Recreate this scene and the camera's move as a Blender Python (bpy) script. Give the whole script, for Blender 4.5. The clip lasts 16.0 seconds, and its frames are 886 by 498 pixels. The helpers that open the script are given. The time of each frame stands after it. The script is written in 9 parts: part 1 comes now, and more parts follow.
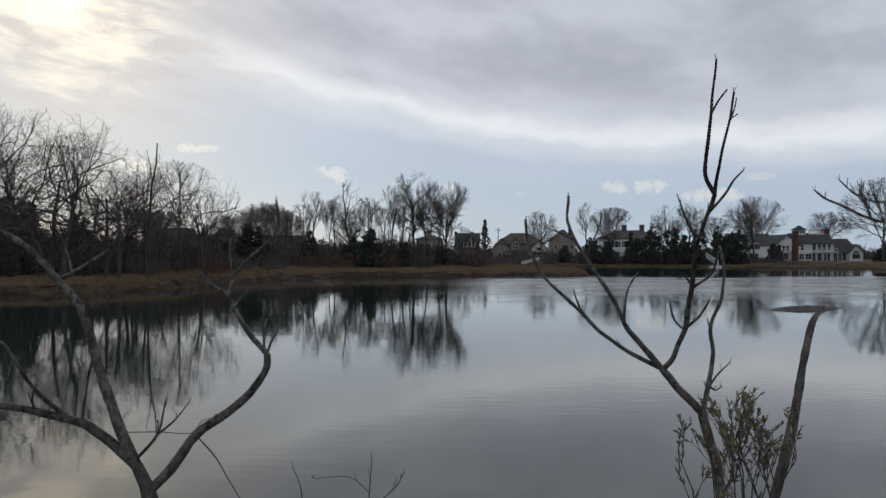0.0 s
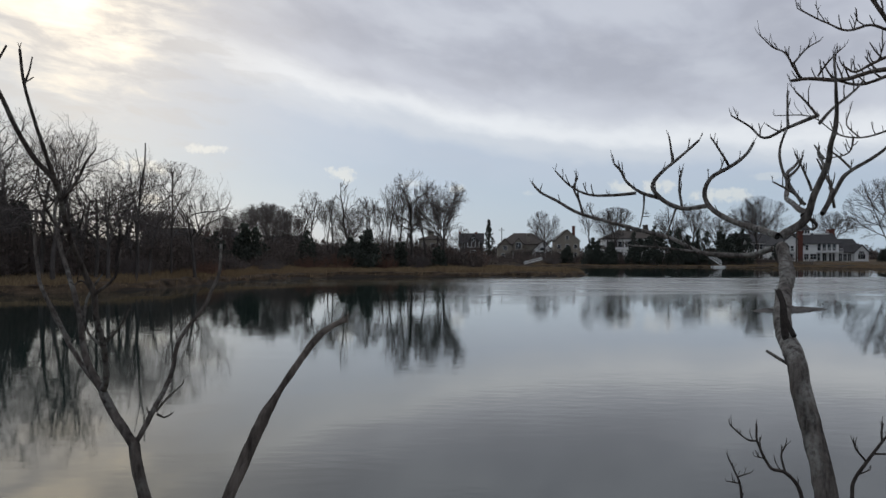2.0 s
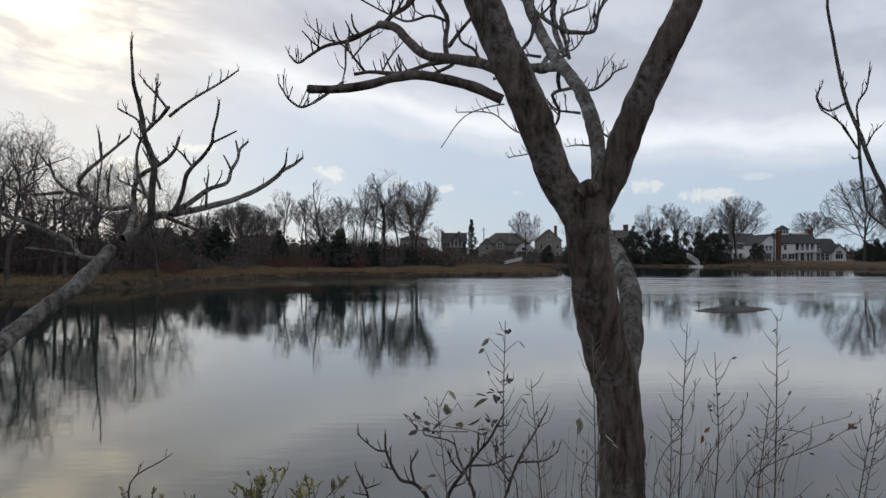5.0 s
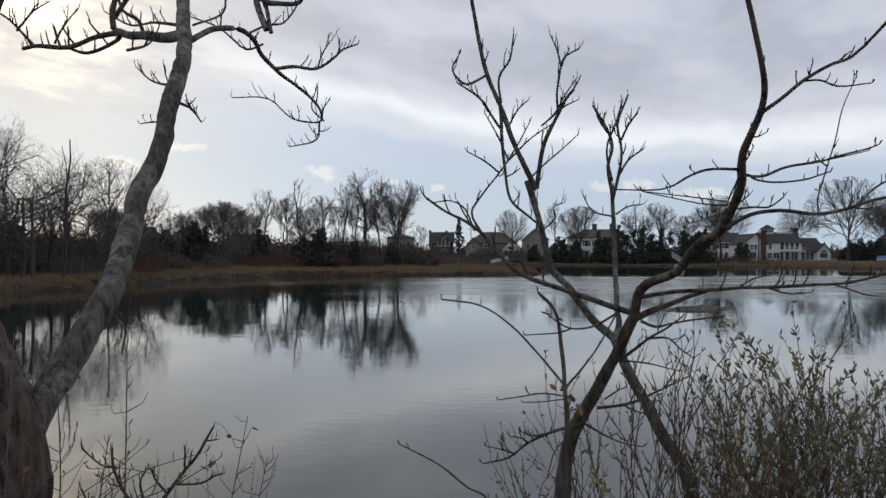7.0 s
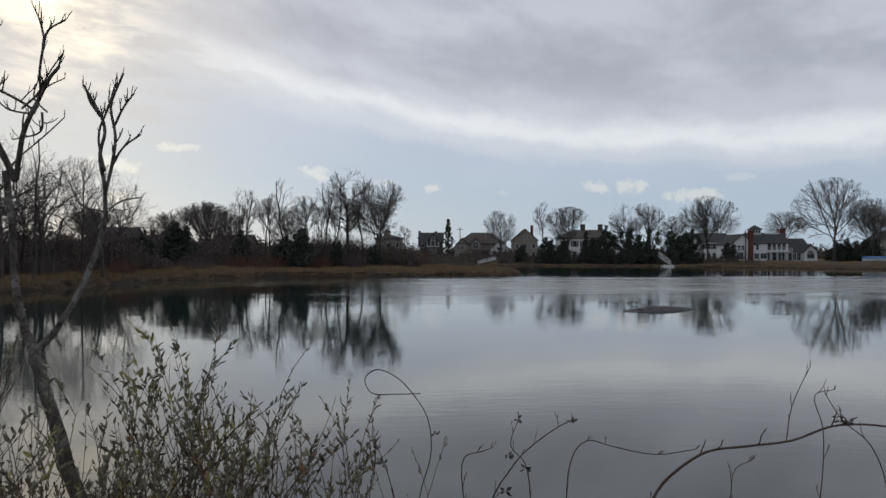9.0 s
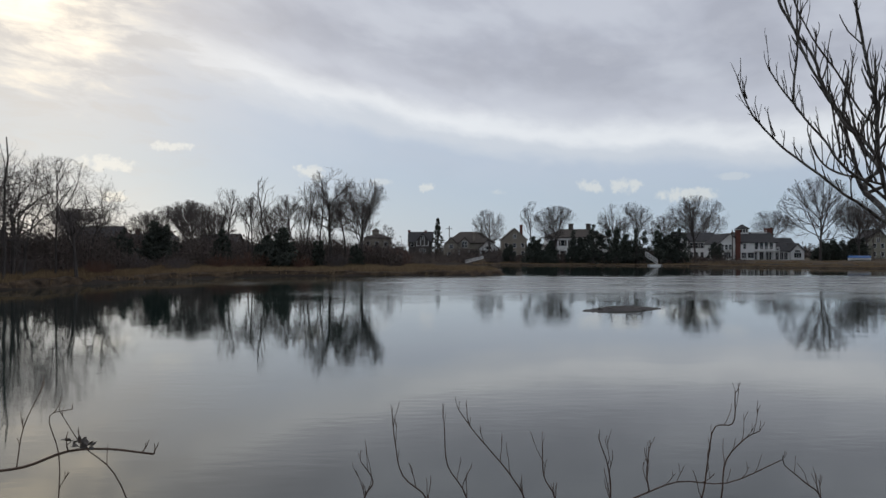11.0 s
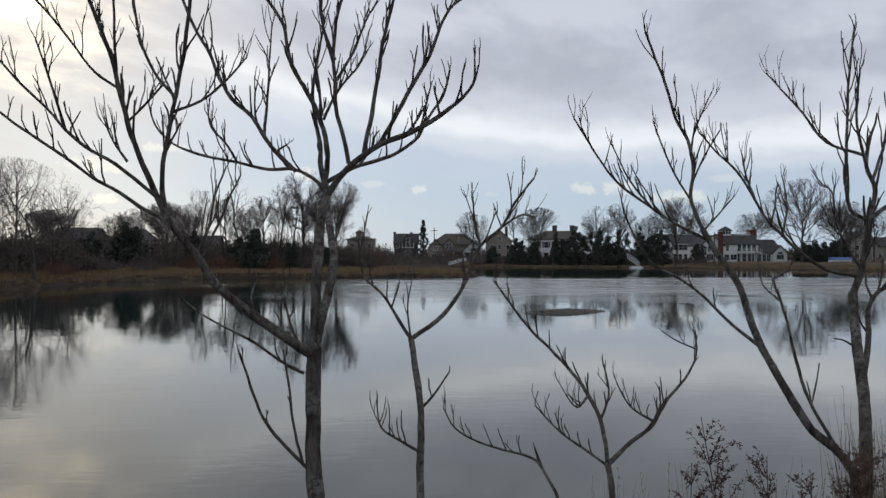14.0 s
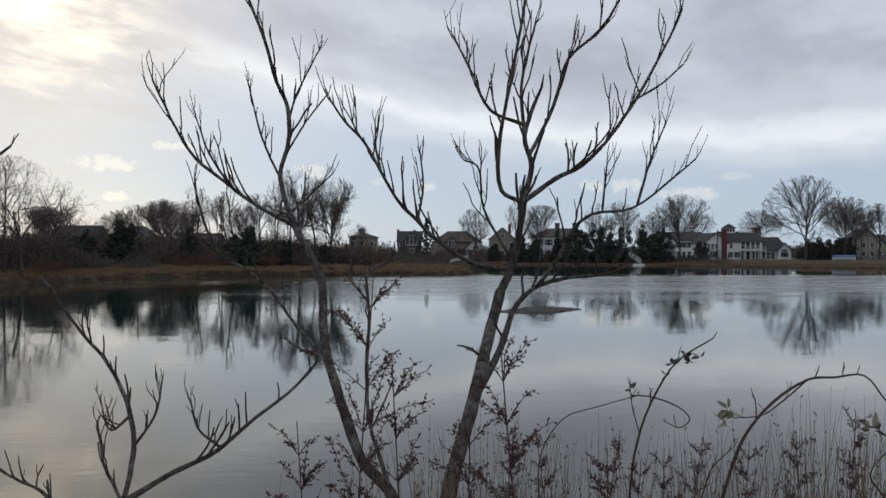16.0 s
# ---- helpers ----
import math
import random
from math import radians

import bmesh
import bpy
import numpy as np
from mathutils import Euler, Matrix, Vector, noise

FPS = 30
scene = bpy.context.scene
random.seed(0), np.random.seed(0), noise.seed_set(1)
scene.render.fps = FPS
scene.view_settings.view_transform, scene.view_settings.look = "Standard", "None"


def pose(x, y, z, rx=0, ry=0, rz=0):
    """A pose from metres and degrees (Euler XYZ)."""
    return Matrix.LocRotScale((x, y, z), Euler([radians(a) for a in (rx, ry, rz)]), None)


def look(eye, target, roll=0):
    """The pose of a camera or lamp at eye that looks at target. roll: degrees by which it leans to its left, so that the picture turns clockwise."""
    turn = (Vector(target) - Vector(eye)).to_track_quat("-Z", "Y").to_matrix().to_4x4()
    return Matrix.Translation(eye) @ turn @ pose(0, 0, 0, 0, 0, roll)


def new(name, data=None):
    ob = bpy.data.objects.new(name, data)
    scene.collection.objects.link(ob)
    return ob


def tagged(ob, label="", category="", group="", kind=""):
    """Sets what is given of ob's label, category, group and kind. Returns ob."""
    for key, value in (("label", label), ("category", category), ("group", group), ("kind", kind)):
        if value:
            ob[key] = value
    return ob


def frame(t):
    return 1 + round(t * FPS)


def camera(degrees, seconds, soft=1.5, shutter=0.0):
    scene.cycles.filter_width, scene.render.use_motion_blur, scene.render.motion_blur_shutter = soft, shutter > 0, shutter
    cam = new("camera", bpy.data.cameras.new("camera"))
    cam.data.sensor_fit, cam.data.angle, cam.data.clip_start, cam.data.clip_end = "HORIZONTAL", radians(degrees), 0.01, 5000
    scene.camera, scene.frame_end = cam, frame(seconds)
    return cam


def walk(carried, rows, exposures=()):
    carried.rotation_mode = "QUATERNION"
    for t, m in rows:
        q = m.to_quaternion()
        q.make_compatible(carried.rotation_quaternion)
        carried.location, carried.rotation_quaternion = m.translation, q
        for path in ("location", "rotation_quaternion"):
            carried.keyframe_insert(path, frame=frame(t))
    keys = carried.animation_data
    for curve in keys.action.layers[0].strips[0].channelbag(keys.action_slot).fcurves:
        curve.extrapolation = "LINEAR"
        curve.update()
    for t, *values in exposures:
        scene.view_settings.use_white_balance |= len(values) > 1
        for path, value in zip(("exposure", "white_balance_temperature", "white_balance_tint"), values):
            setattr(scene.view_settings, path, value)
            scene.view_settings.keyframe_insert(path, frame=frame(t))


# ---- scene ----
# ---------------------------------------------------------------- camera
cam = camera(60.0, 16.0, soft=1.5)
PATH = [
    (0, pose(0.000, -0.000, 3.000, 90.42, 0.00, 0.90)),
    (0.5, pose(0.385, 0.121, 2.996, 90.42, 0.00, 1.26)),
    (1, pose(0.773, 0.236, 3.009, 90.44, 0.00, 1.41)),
    (1.5, pose(1.162, 0.337, 3.004, 90.43, 0.00, 1.51)),
    (2, pose(1.578, 0.433, 2.999, 90.43, 0.00, 1.50)),
    (2.5, pose(1.994, 0.518, 3.007, 90.43, 0.00, 1.37)),
    (3, pose(2.400, 0.574, 2.994, 90.46, 0.00, 1.32)),
    (4.2, pose(3.379, 0.649, 3.002, 90.43, 0.00, 0.95)),
    (5.5, pose(4.408, 0.782, 3.018, 90.40, 0.00, 0.53)),
    (6, pose(4.785, 0.891, 3.008, 90.44, 0.00, 0.34)),
    (6.5, pose(5.170, 1.024, 2.989, 90.39, 0.00, 0.14)),
    (7, pose(5.561, 1.157, 2.998, 90.35, 0.00, 0.06)),
    (7.5, pose(5.962, 1.275, 2.989, 90.41, 0.00, -0.06)),
    (8, pose(6.399, 1.367, 2.974, 90.42, 0.00, -0.18)),
    (8.5, pose(6.844, 1.443, 2.982, 90.41, 0.00, -0.27)),
    (9, pose(7.297, 1.508, 2.998, 90.39, 0.00, -0.39)),
    (10.2, pose(8.407, 1.634, 3.003, 90.38, 0.00, -0.65)),
    (11.5, pose(9.619, 1.809, 3.002, 90.30, 0.00, -0.92)),
    (12, pose(10.081, 1.907, 3.013, 90.29, 0.00, -1.06)),
    (12.5, pose(10.531, 2.023, 3.011, 90.31, 0.00, -1.14)),
    (13, pose(10.992, 2.142, 2.995, 90.30, 0.00, -1.23)),
    (13.5, pose(11.467, 2.264, 2.992, 90.32, 0.00, -1.35)),
    (14, pose(11.934, 2.403, 3.001, 90.47, 0.00, -1.33)),
    (14.5, pose(12.395, 2.563, 2.989, 90.29, 0.00, -1.09)),
    (15, pose(12.875, 2.735, 2.977, 90.22, 0.00, -0.79)),
    (15.5, pose(13.337, 2.883, 2.986, 90.37, 0.00, -0.72)),
    (16, pose(13.784, 3.011, 2.967, 90.30, 0.00, -0.71)),
]
walk(cam, PATH, ((0.0, 0.0), (3.0, 0.02), (5.5, 0.20), (6.5, 0.20), (7.5, 0.09), (8.5, 0.02), (9.0, -0.04), (11.5, 0.0), (12.5, 0.08), (13.5, 0.10), (14.5, 0.16), (15.5, 0.14), (16.0, 0.10)))
scene.view_settings.exposure = 0.0

# ---------------------------------------------------------------- sky and light
SUN_AZ, SUN_EL = radians(-27.0), radians(17.4)
sun_way = Vector((math.sin(SUN_AZ) * math.cos(SUN_EL), math.cos(SUN_AZ) * math.cos(SUN_EL), math.sin(SUN_EL)))


class Nodes:
    """A small helper that adds nodes and links them."""

    def __init__(self, tree):
        self.t = tree

    def add(self, kind, **settings):
        n = self.t.nodes.new(kind)
        for k, v in settings.items():
            setattr(n, k, v)
        return n

    def put(self, socket, value):
        if hasattr(value, "is_linked"):
            self.t.links.new(value, socket)
        else:
            socket.default_value = value

    def math(self, op, a, b=0.0, c=None, clamp=False):
        n = self.add("ShaderNodeMath", operation=op, use_clamp=clamp)
        self.put(n.inputs[0], a)
        self.put(n.inputs[1], b)
        if c is not None:
            self.put(n.inputs[2], c)
        return n.outputs[0]

    def vmath(self, op, a, b=(0, 0, 0), out=0):
        n = self.add("ShaderNodeVectorMath", operation=op)
        self.put(n.inputs[0], a)
        if op == "SCALE":
            self.put(n.inputs["Scale"], b)
        else:
            self.put(n.inputs[1], b)
        return n.outputs[1] if op in ("DOT_PRODUCT", "LENGTH", "DISTANCE") else n.outputs[0]

    def noise(self, vec, scale, detail=4.0, rough=0.55, distort=0.0, color=False):
        n = self.add("ShaderNodeTexNoise")
        if vec is not None:
            self.put(n.inputs["Vector"], vec)
        self.put(n.inputs["Scale"], scale)
        self.put(n.inputs["Detail"], detail)
        self.put(n.inputs["Roughness"], rough)
        self.put(n.inputs["Distortion"], distort)
        return n.outputs["Color" if color else "Fac"]

    def ramp(self, fac, stops, mode="LINEAR"):
        n = self.add("ShaderNodeValToRGB")
        n.color_ramp.interpolation = mode
        e = n.color_ramp.elements
        while len(e) < len(stops):
            e.new(0.5)
        for el, (p, col) in zip(e, stops):
            el.position = p
            el.color = (*col, 1) if len(col) == 3 else col
        self.put(n.inputs[0], fac)
        return n.outputs[0]

    def remap(self, v, a, b, c=0.0, d=1.0, smooth=False):
        n = self.add("ShaderNodeMapRange", interpolation_type="SMOOTHSTEP" if smooth else "LINEAR")
        for s, x in zip(n.inputs[:5], (v, a, b, c, d)):
            self.put(s, x)
        return n.outputs[0]

    def mix(self, f, a, b, blend="MIX"):
        n = self.add("ShaderNodeMix", data_type="RGBA", blend_type=blend)
        self.put(n.inputs[0], f)
        self.put(n.inputs[6], a)
        self.put(n.inputs[7], b)
        return n.outputs[2]


def build_sky():
    w = bpy.data.worlds.new("overcast_sky")
    scene.world = w
    w.use_nodes = True
    N = Nodes(w.node_tree)
    bg = w.node_tree.nodes["Background"]
    way = N.add("ShaderNodeTexCoord").outputs["Generated"]
    sep = N.add("ShaderNodeSeparateXYZ")
    N.put(sep.inputs[0], way)
    x, y, z = sep.outputs
    az = N.math("MULTIPLY", N.math("ARCTAN2", x, y), 57.296)
    el = N.math("MULTIPLY", N.math("ARCSINE", z), 57.296)
    # a pale lane crosses the cloud sheet, sinking towards the east; height is told from it
    side = N.math("MINIMUM", N.math("MAXIMUM", az, -42.0), 22.0)
    lane = N.math("ADD", N.math("SUBTRACT", 9.6, N.math("MULTIPLY", side, 0.175)), N.math("MULTIPLY", N.math("MULTIPLY", side, side), 0.0042))
    d = N.math("SUBTRACT", el, lane)
    com = N.add("ShaderNodeCombineXYZ")
    N.put(com.inputs[0], N.math("MULTIPLY", az, 0.12))
    N.put(com.inputs[1], N.math("MULTIPLY", d, 0.24))
    N.put(com.inputs[2], 3.7)
    sheet = com.outputs[0]
    wob = N.noise(sheet, 0.8, 5, 0.5, 0.15)
    fine = N.noise(sheet, 2.2, 6, 0.55, 0.1)
    broad = N.noise(N.vmath("MULTIPLY", sheet, (1.3, 1.3, 1.0)), 0.75, 4, 0.5, 0.2)
    d = N.math("ADD", d, N.math("MULTIPLY", N.math("SUBTRACT", wob, 0.5), 2.6))
    d = N.math("ADD", d, N.math("MULTIPLY", N.math("SUBTRACT", fine, 0.5), 1.8))
    tone = N.ramp(N.math("DIVIDE", N.math("ADD", d, 10.0), 30.0), [
        (0.0, (0.44, 0.55, 0.67)), (0.16, (0.47, 0.555, 0.68)), (0.26, (0.51, 0.575, 0.69)), (0.31, (0.66, 0.69, 0.755)), (0.345, (0.90, 0.90, 0.92)),
        (0.41, (0.61, 0.615, 0.68)), (0.49, (0.49, 0.495, 0.56)), (0.60, (0.53, 0.535, 0.60)), (1.0, (0.49, 0.49, 0.55))], "EASE")
    high = N.remap(d, -0.5, 4.0, 0.12, 1.0, True)
    tone = N.mix(N.math("MULTIPLY", high, N.remap(broad, 0.46, 0.64, 0.0, 0.6, True)), tone, (0.70, 0.71, 0.765, 1))
    tone = N.mix(N.math("MULTIPLY", high, N.remap(broad, 0.50, 0.36, 0.0, 0.5, True)), tone, (0.43, 0.43, 0.485, 1))
    tone = N.mix(N.math("MULTIPLY", high, N.remap(fine, 0.44, 0.70, 0.0, 0.30)), tone, (0.68, 0.68, 0.73, 1))
    # the air low over the horizon is plain
    low = N.remap(el, 1.5, 7.0, 0.8, 0.0, True)
    tone = N.mix(low, tone, (0.47, 0.57, 0.675, 1))
    # glow of the veiled sun
    near = N.vmath("DOT_PRODUCT", way, tuple(sun_way))
    off = N.math("MULTIPLY", N.math("ARCCOSINE", N.math("MINIMUM", near, 1.0)), 57.296)
    glow = N.remap(off, 19.0, 3.0, 0.0, 1.0, True)
    tone = N.mix(N.math("MULTIPLY", glow, 0.72), tone, (0.575, 0.555, 0.56, 1))
    flat = N.add("ShaderNodeCombineXYZ")
    N.put(flat.inputs[0], N.math("MULTIPLY", N.math("ADD", az, N.math("MULTIPLY", wob, 5.0)), 0.13))
    N.put(flat.inputs[1], N.math("MULTIPLY", N.math("ADD", el, N.math("MULTIPLY", az, 0.10)), 0.46))
    rag = N.noise(flat.outputs[0], 1.6, 6, 0.6, 0.3)
    inner = N.math("SUBTRACT", off, N.math("MULTIPLY", N.math("SUBTRACT", rag, 0.5), 15.0))
    tone = N.mix(N.remap(inner, 9.0, 1.0, 0.0, 0.72, True), tone, (0.80, 0.735, 0.645, 1))
    tone = N.mix(N.math("MULTIPLY", glow, N.remap(rag, 0.52, 0.36, 0.0, 0.6, True)), tone, (0.50, 0.48, 0.485, 1))
    tone = N.mix(N.math("POWER", N.remap(inner, 8.0, -4.0, 0.0, 1.0, True), 1.3), tone, (1.75, 1.45, 1.08, 1))
    # small fair-weather puffs low over the horizon
    fluff = N.noise(way, 70.0, 5, 0.62)
    for az, el, wide, high in ((-9.0, 5.9, 1.15, 0.62), (11.6, 4.9, 1.0, 0.5), (14.2, 4.85, 1.2, 0.55), (18.2, 4.15, 2.0, 0.5), (-0.4, 4.9, 0.55, 0.4),
                               (-23.1, 6.1, 1.9, 0.55), (4.9, 4.6, 0.6, 0.2), (-18.6, 7.5, 1.6, 0.35), (-4.0, 5.3, 0.8, 0.25), (21.5, 5.4, 1.2, 0.25), (-22.6, 3.9, 1.0, 0.4)):
        a, e = radians(az), radians(el)
        c = (math.sin(a) * math.cos(e), math.cos(a) * math.cos(e), math.sin(e))
        d = N.vmath("SUBTRACT", way, c)
        right = N.vmath("DOT_PRODUCT", d, (math.cos(a), -math.sin(a), 0))
        d = N.math("ADD", N.math("POWER", N.math("DIVIDE", N.math("ABSOLUTE", right), radians(wide)), 2.0),
                   N.math("POWER", N.math("DIVIDE", N.math("ABSOLUTE", N.math("SUBTRACT", z, c[2])), radians(high)), 2.0))
        ahead = N.math("GREATER_THAN", y, 0.0)
        body = N.remap(N.math("ADD", d, N.math("MULTIPLY", N.math("SUBTRACT", fluff, 0.5), 5.5)), 1.3, 0.0, 0.0, 0.72 if high > 0.3 else 0.35, True)
        tone = N.mix(N.math("MULTIPLY", body, ahead), tone, (0.78, 0.78, 0.76, 1))
    air = N.add("ShaderNodeTexSky", sky_type="NISHITA", sun_disc=False, sun_elevation=SUN_EL, sun_rotation=SUN_AZ)
    clear = N.vmath("SCALE", air.outputs[0], 0.08)
    tone = N.mix(0.88, clear, tone)
    tone = N.vmath("MULTIPLY", tone, (0.925, 0.957, 0.985))
    N.put(bg.inputs[0], tone)
    bg.inputs[1].default_value = 1.0


build_sky()
lamp = bpy.data.lights.new("sun", "SUN")
lamp.energy, lamp.angle, lamp.color = 0.24, radians(150), (1.0, 0.92, 0.82)
sun = new("sun", lamp)
sun.matrix_world = look(tuple(sun_way * 100), (0, 0, 0))


# ---------------------------------------------------------------- materials
def material(name, build, rough=0.85, metal=0.0):
    m = bpy.data.materials.new(name)
    m.use_nodes = True
    N = Nodes(m.node_tree)
    b = m.node_tree.nodes["Principled BSDF"]
    b.inputs["Roughness"].default_value = rough
    b.inputs["Metallic"].default_value = metal
    if rough > 0.75:
        b.inputs["Specular IOR Level"].default_value = 0.18
    build(N, b)
    return m


def mottled(a, b, scale=3.0, fine=30.0, relief=0.3, depth=0.02, vary=0.0, stretch=(1, 1, 1)):
    """Two colours at two scales, with a bump; vary: how far whole pieces differ from each other."""
    def build(N, bsdf):
        vec = N.vmath("MULTIPLY", N.add("ShaderNodeTexCoord").outputs["Object"], stretch)
        big, small = N.noise(vec, scale, 4, 0.6), N.noise(vec, fine, 5, 0.65)
        f = N.math("ADD", N.math("MULTIPLY", big, 0.6), N.math("MULTIPLY", small, 0.4))
        col = N.mix(N.remap(f, 0.36, 0.64), (*a, 1), (*b, 1))
        if vary:
            r = N.add("ShaderNodeNewGeometry").outputs["Random Per Island"]
            col = N.mix(N.remap(r, 0, 1, 0, vary), col, (*[c * 0.45 for c in a], 1))
        N.put(bsdf.inputs["Base Color"], col)
        bump = N.add("ShaderNodeBump")
        bump.inputs["Strength"].default_value = relief
        bump.inputs["Distance"].default_value = depth
        N.put(bump.inputs["Height"], small)
        N.put(bsdf.inputs["Normal"], bump.outputs[0])
    return build


def bark(dark, pale, lichen, much=0.5, scale=9.0):
    """Bark with upright ridges, fissures and pale lichen patches."""
    def build(N, bsdf):
        co = N.add("ShaderNodeTexCoord").outputs["Object"]
        ridge = N.noise(N.vmath("MULTIPLY", co, (1, 1, 0.13)), 34.0, 5, 0.6, 0.6)
        grain = N.noise(N.vmath("MULTIPLY", co, (1, 1, 0.25)), 95.0, 5, 0.65, 0.3)
        patch = N.noise(co, scale, 4, 0.6)
        fleck = N.noise(co, 55.0, 3, 0.6)
        tone = N.math("ADD", N.math("MULTIPLY", ridge, 0.62), N.math("MULTIPLY", grain, 0.38))
        col = N.mix(N.remap(tone, 0.38, 0.60), (*dark, 1), (*pale, 1))
        f = N.math("MULTIPLY", N.remap(patch, 0.47, 0.6, 0, 1), N.remap(fleck, 0.42, 0.54, 0.1, 1))
        col = N.mix(N.math("MULTIPLY", f, much), col, (*lichen, 1))
        N.put(bsdf.inputs["Base Color"], col)
        bump = N.add("ShaderNodeBump")
        bump.inputs["Strength"].default_value = 1.0
        bump.inputs["Distance"].default_value = 0.026
        N.put(bump.inputs["Height"], N.math("ADD", N.math("ADD", ridge, N.math("MULTIPLY", grain, 0.35)), N.math("MULTIPLY", patch, 0.4)))
        N.put(bsdf.inputs["Normal"], bump.outputs[0])
    return build


def leafy(a, b):
    def build(N, bsdf):
        r = N.add("ShaderNodeNewGeometry").outputs["Random Per Island"]
        co = N.add("ShaderNodeTexCoord").outputs["Object"]
        f = N.math("ADD", N.math("MULTIPLY", r, 0.8), N.math("MULTIPLY", N.noise(co, 2.0, 3), 0.3))
        N.put(bsdf.inputs["Base Color"], N.mix(f, (*a, 1), (*b, 1)))
    return build


def water_look(N, b):
    geo = N.add("ShaderNodeNewGeometry").outputs["Position"]
    b.inputs["Base Color"].default_value = (0.009, 0.021, 0.018, 1)
    b.inputs["Specular Tint"].default_value = (0.94, 1.0, 0.98, 1)
    b.inputs["IOR"].default_value = 1.38
    sep = N.add("ShaderNodeSeparateXYZ")
    N.put(sep.inputs[0], geo)
    slow = N.noise(N.vmath("MULTIPLY", geo, (0.25, 0.55, 1)), 1.0, 3, 0.5)
    quick = N.noise(N.vmath("MULTIPLY", geo, (1.1, 2.6, 1)), 1.6, 3, 0.5)
    # ruffled patches, as the breeze leaves them
    drift = N.noise(N.vmath("MULTIPLY", geo, (0.03, 0.08, 1)), 1.0, 3, 0.5)
    streak = N.noise(N.vmath("MULTIPLY", geo, (0.045, 0.42, 1)), 1.0, 4, 0.6)
    ruffle = N.remap(drift, 0.42, 0.62, 0.25, 1.0)
    # the breeze ruffles a belt of the open pond; the far reach under the bank lies calm
    along = N.math("ADD", sep.outputs[1], N.math("MULTIPLY", N.math("SUBTRACT", drift, 0.5), 26.0))
    belt = N.math("MULTIPLY", N.remap(along, 40.0, 72.0, 0.0, 1.0, True), N.remap(along, 112.0, 98.0, 0.0, 1.0, True))
    belt = N.math("MULTIPLY", belt, N.remap(N.math("ADD", sep.outputs[0], N.math("MULTIPLY", drift, 8.0)), -3.0, 12.0, 0.0, 1.0, True))
    # a strip of broken water before the marsh
    strip = N.math("MULTIPLY", N.remap(along, 66.0, 84.0, 0.0, 0.55, True), N.remap(along, 108.0, 92.0, 0.0, 1.0, True))
    belt = N.math("MAXIMUM", belt, N.math("MULTIPLY", strip, N.remap(streak, 0.50, 0.60, 0.0, 1.0)))
    belt = N.math("MULTIPLY", belt, N.remap(streak, 0.34, 0.58, 0.25, 1.0))
    N.put(b.inputs["Roughness"], N.remap(belt, 0.0, 1.0, 0.03, 0.30))
    hgt = N.math("ADD", N.math("MULTIPLY", slow, 0.35), N.math("MULTIPLY", quick, N.math("MULTIPLY", ruffle, N.remap(belt, 0.0, 1.0, 0.24, 1.6))))
    bump = N.add("ShaderNodeBump")
    bump.inputs["Strength"].default_value = 1.0
    bump.inputs["Distance"].default_value = 0.012
    N.put(bump.inputs["Height"], hgt)
    N.put(b.inputs["Normal"], bump.outputs[0])


def ground_look(N, b):
    geo = N.add("ShaderNodeNewGeometry").outputs["Position"]
    sep = N.add("ShaderNodeSeparateXYZ")
    N.put(sep.inputs[0], geo)
    wob = N.noise(geo, 0.25, 5, 0.6)
    h = N.math("ADD", sep.outputs[2], N.math("MULTIPLY", N.math("SUBTRACT", wob, 0.5), 0.5))
    col = N.ramp(N.math("DIVIDE", N.math("ADD", h, 1.0), 4.0), [
        (0.0, (0.014, 0.011, 0.009)), (0.34, (0.022, 0.016, 0.012)), (0.44, (0.10, 0.072, 0.044)), (0.55, (0.13, 0.094, 0.056)), (0.80, (0.06, 0.047, 0.03)), (1.0, (0.07, 0.075, 0.035))])
    small = N.noise(geo, 6.0, 5, 0.65)
    col = N.mix(N.remap(small, 0.35, 0.65, 0.0, 0.6), col, (0.045, 0.033, 0.022, 1))
    N.put(b.inputs["Base Color"], col)
    bump = N.add("ShaderNodeBump")
    bump.inputs["Distance"].default_value = 0.05
    N.put(bump.inputs["Height"], small)
    N.put(b.inputs["Normal"], bump.outputs[0])


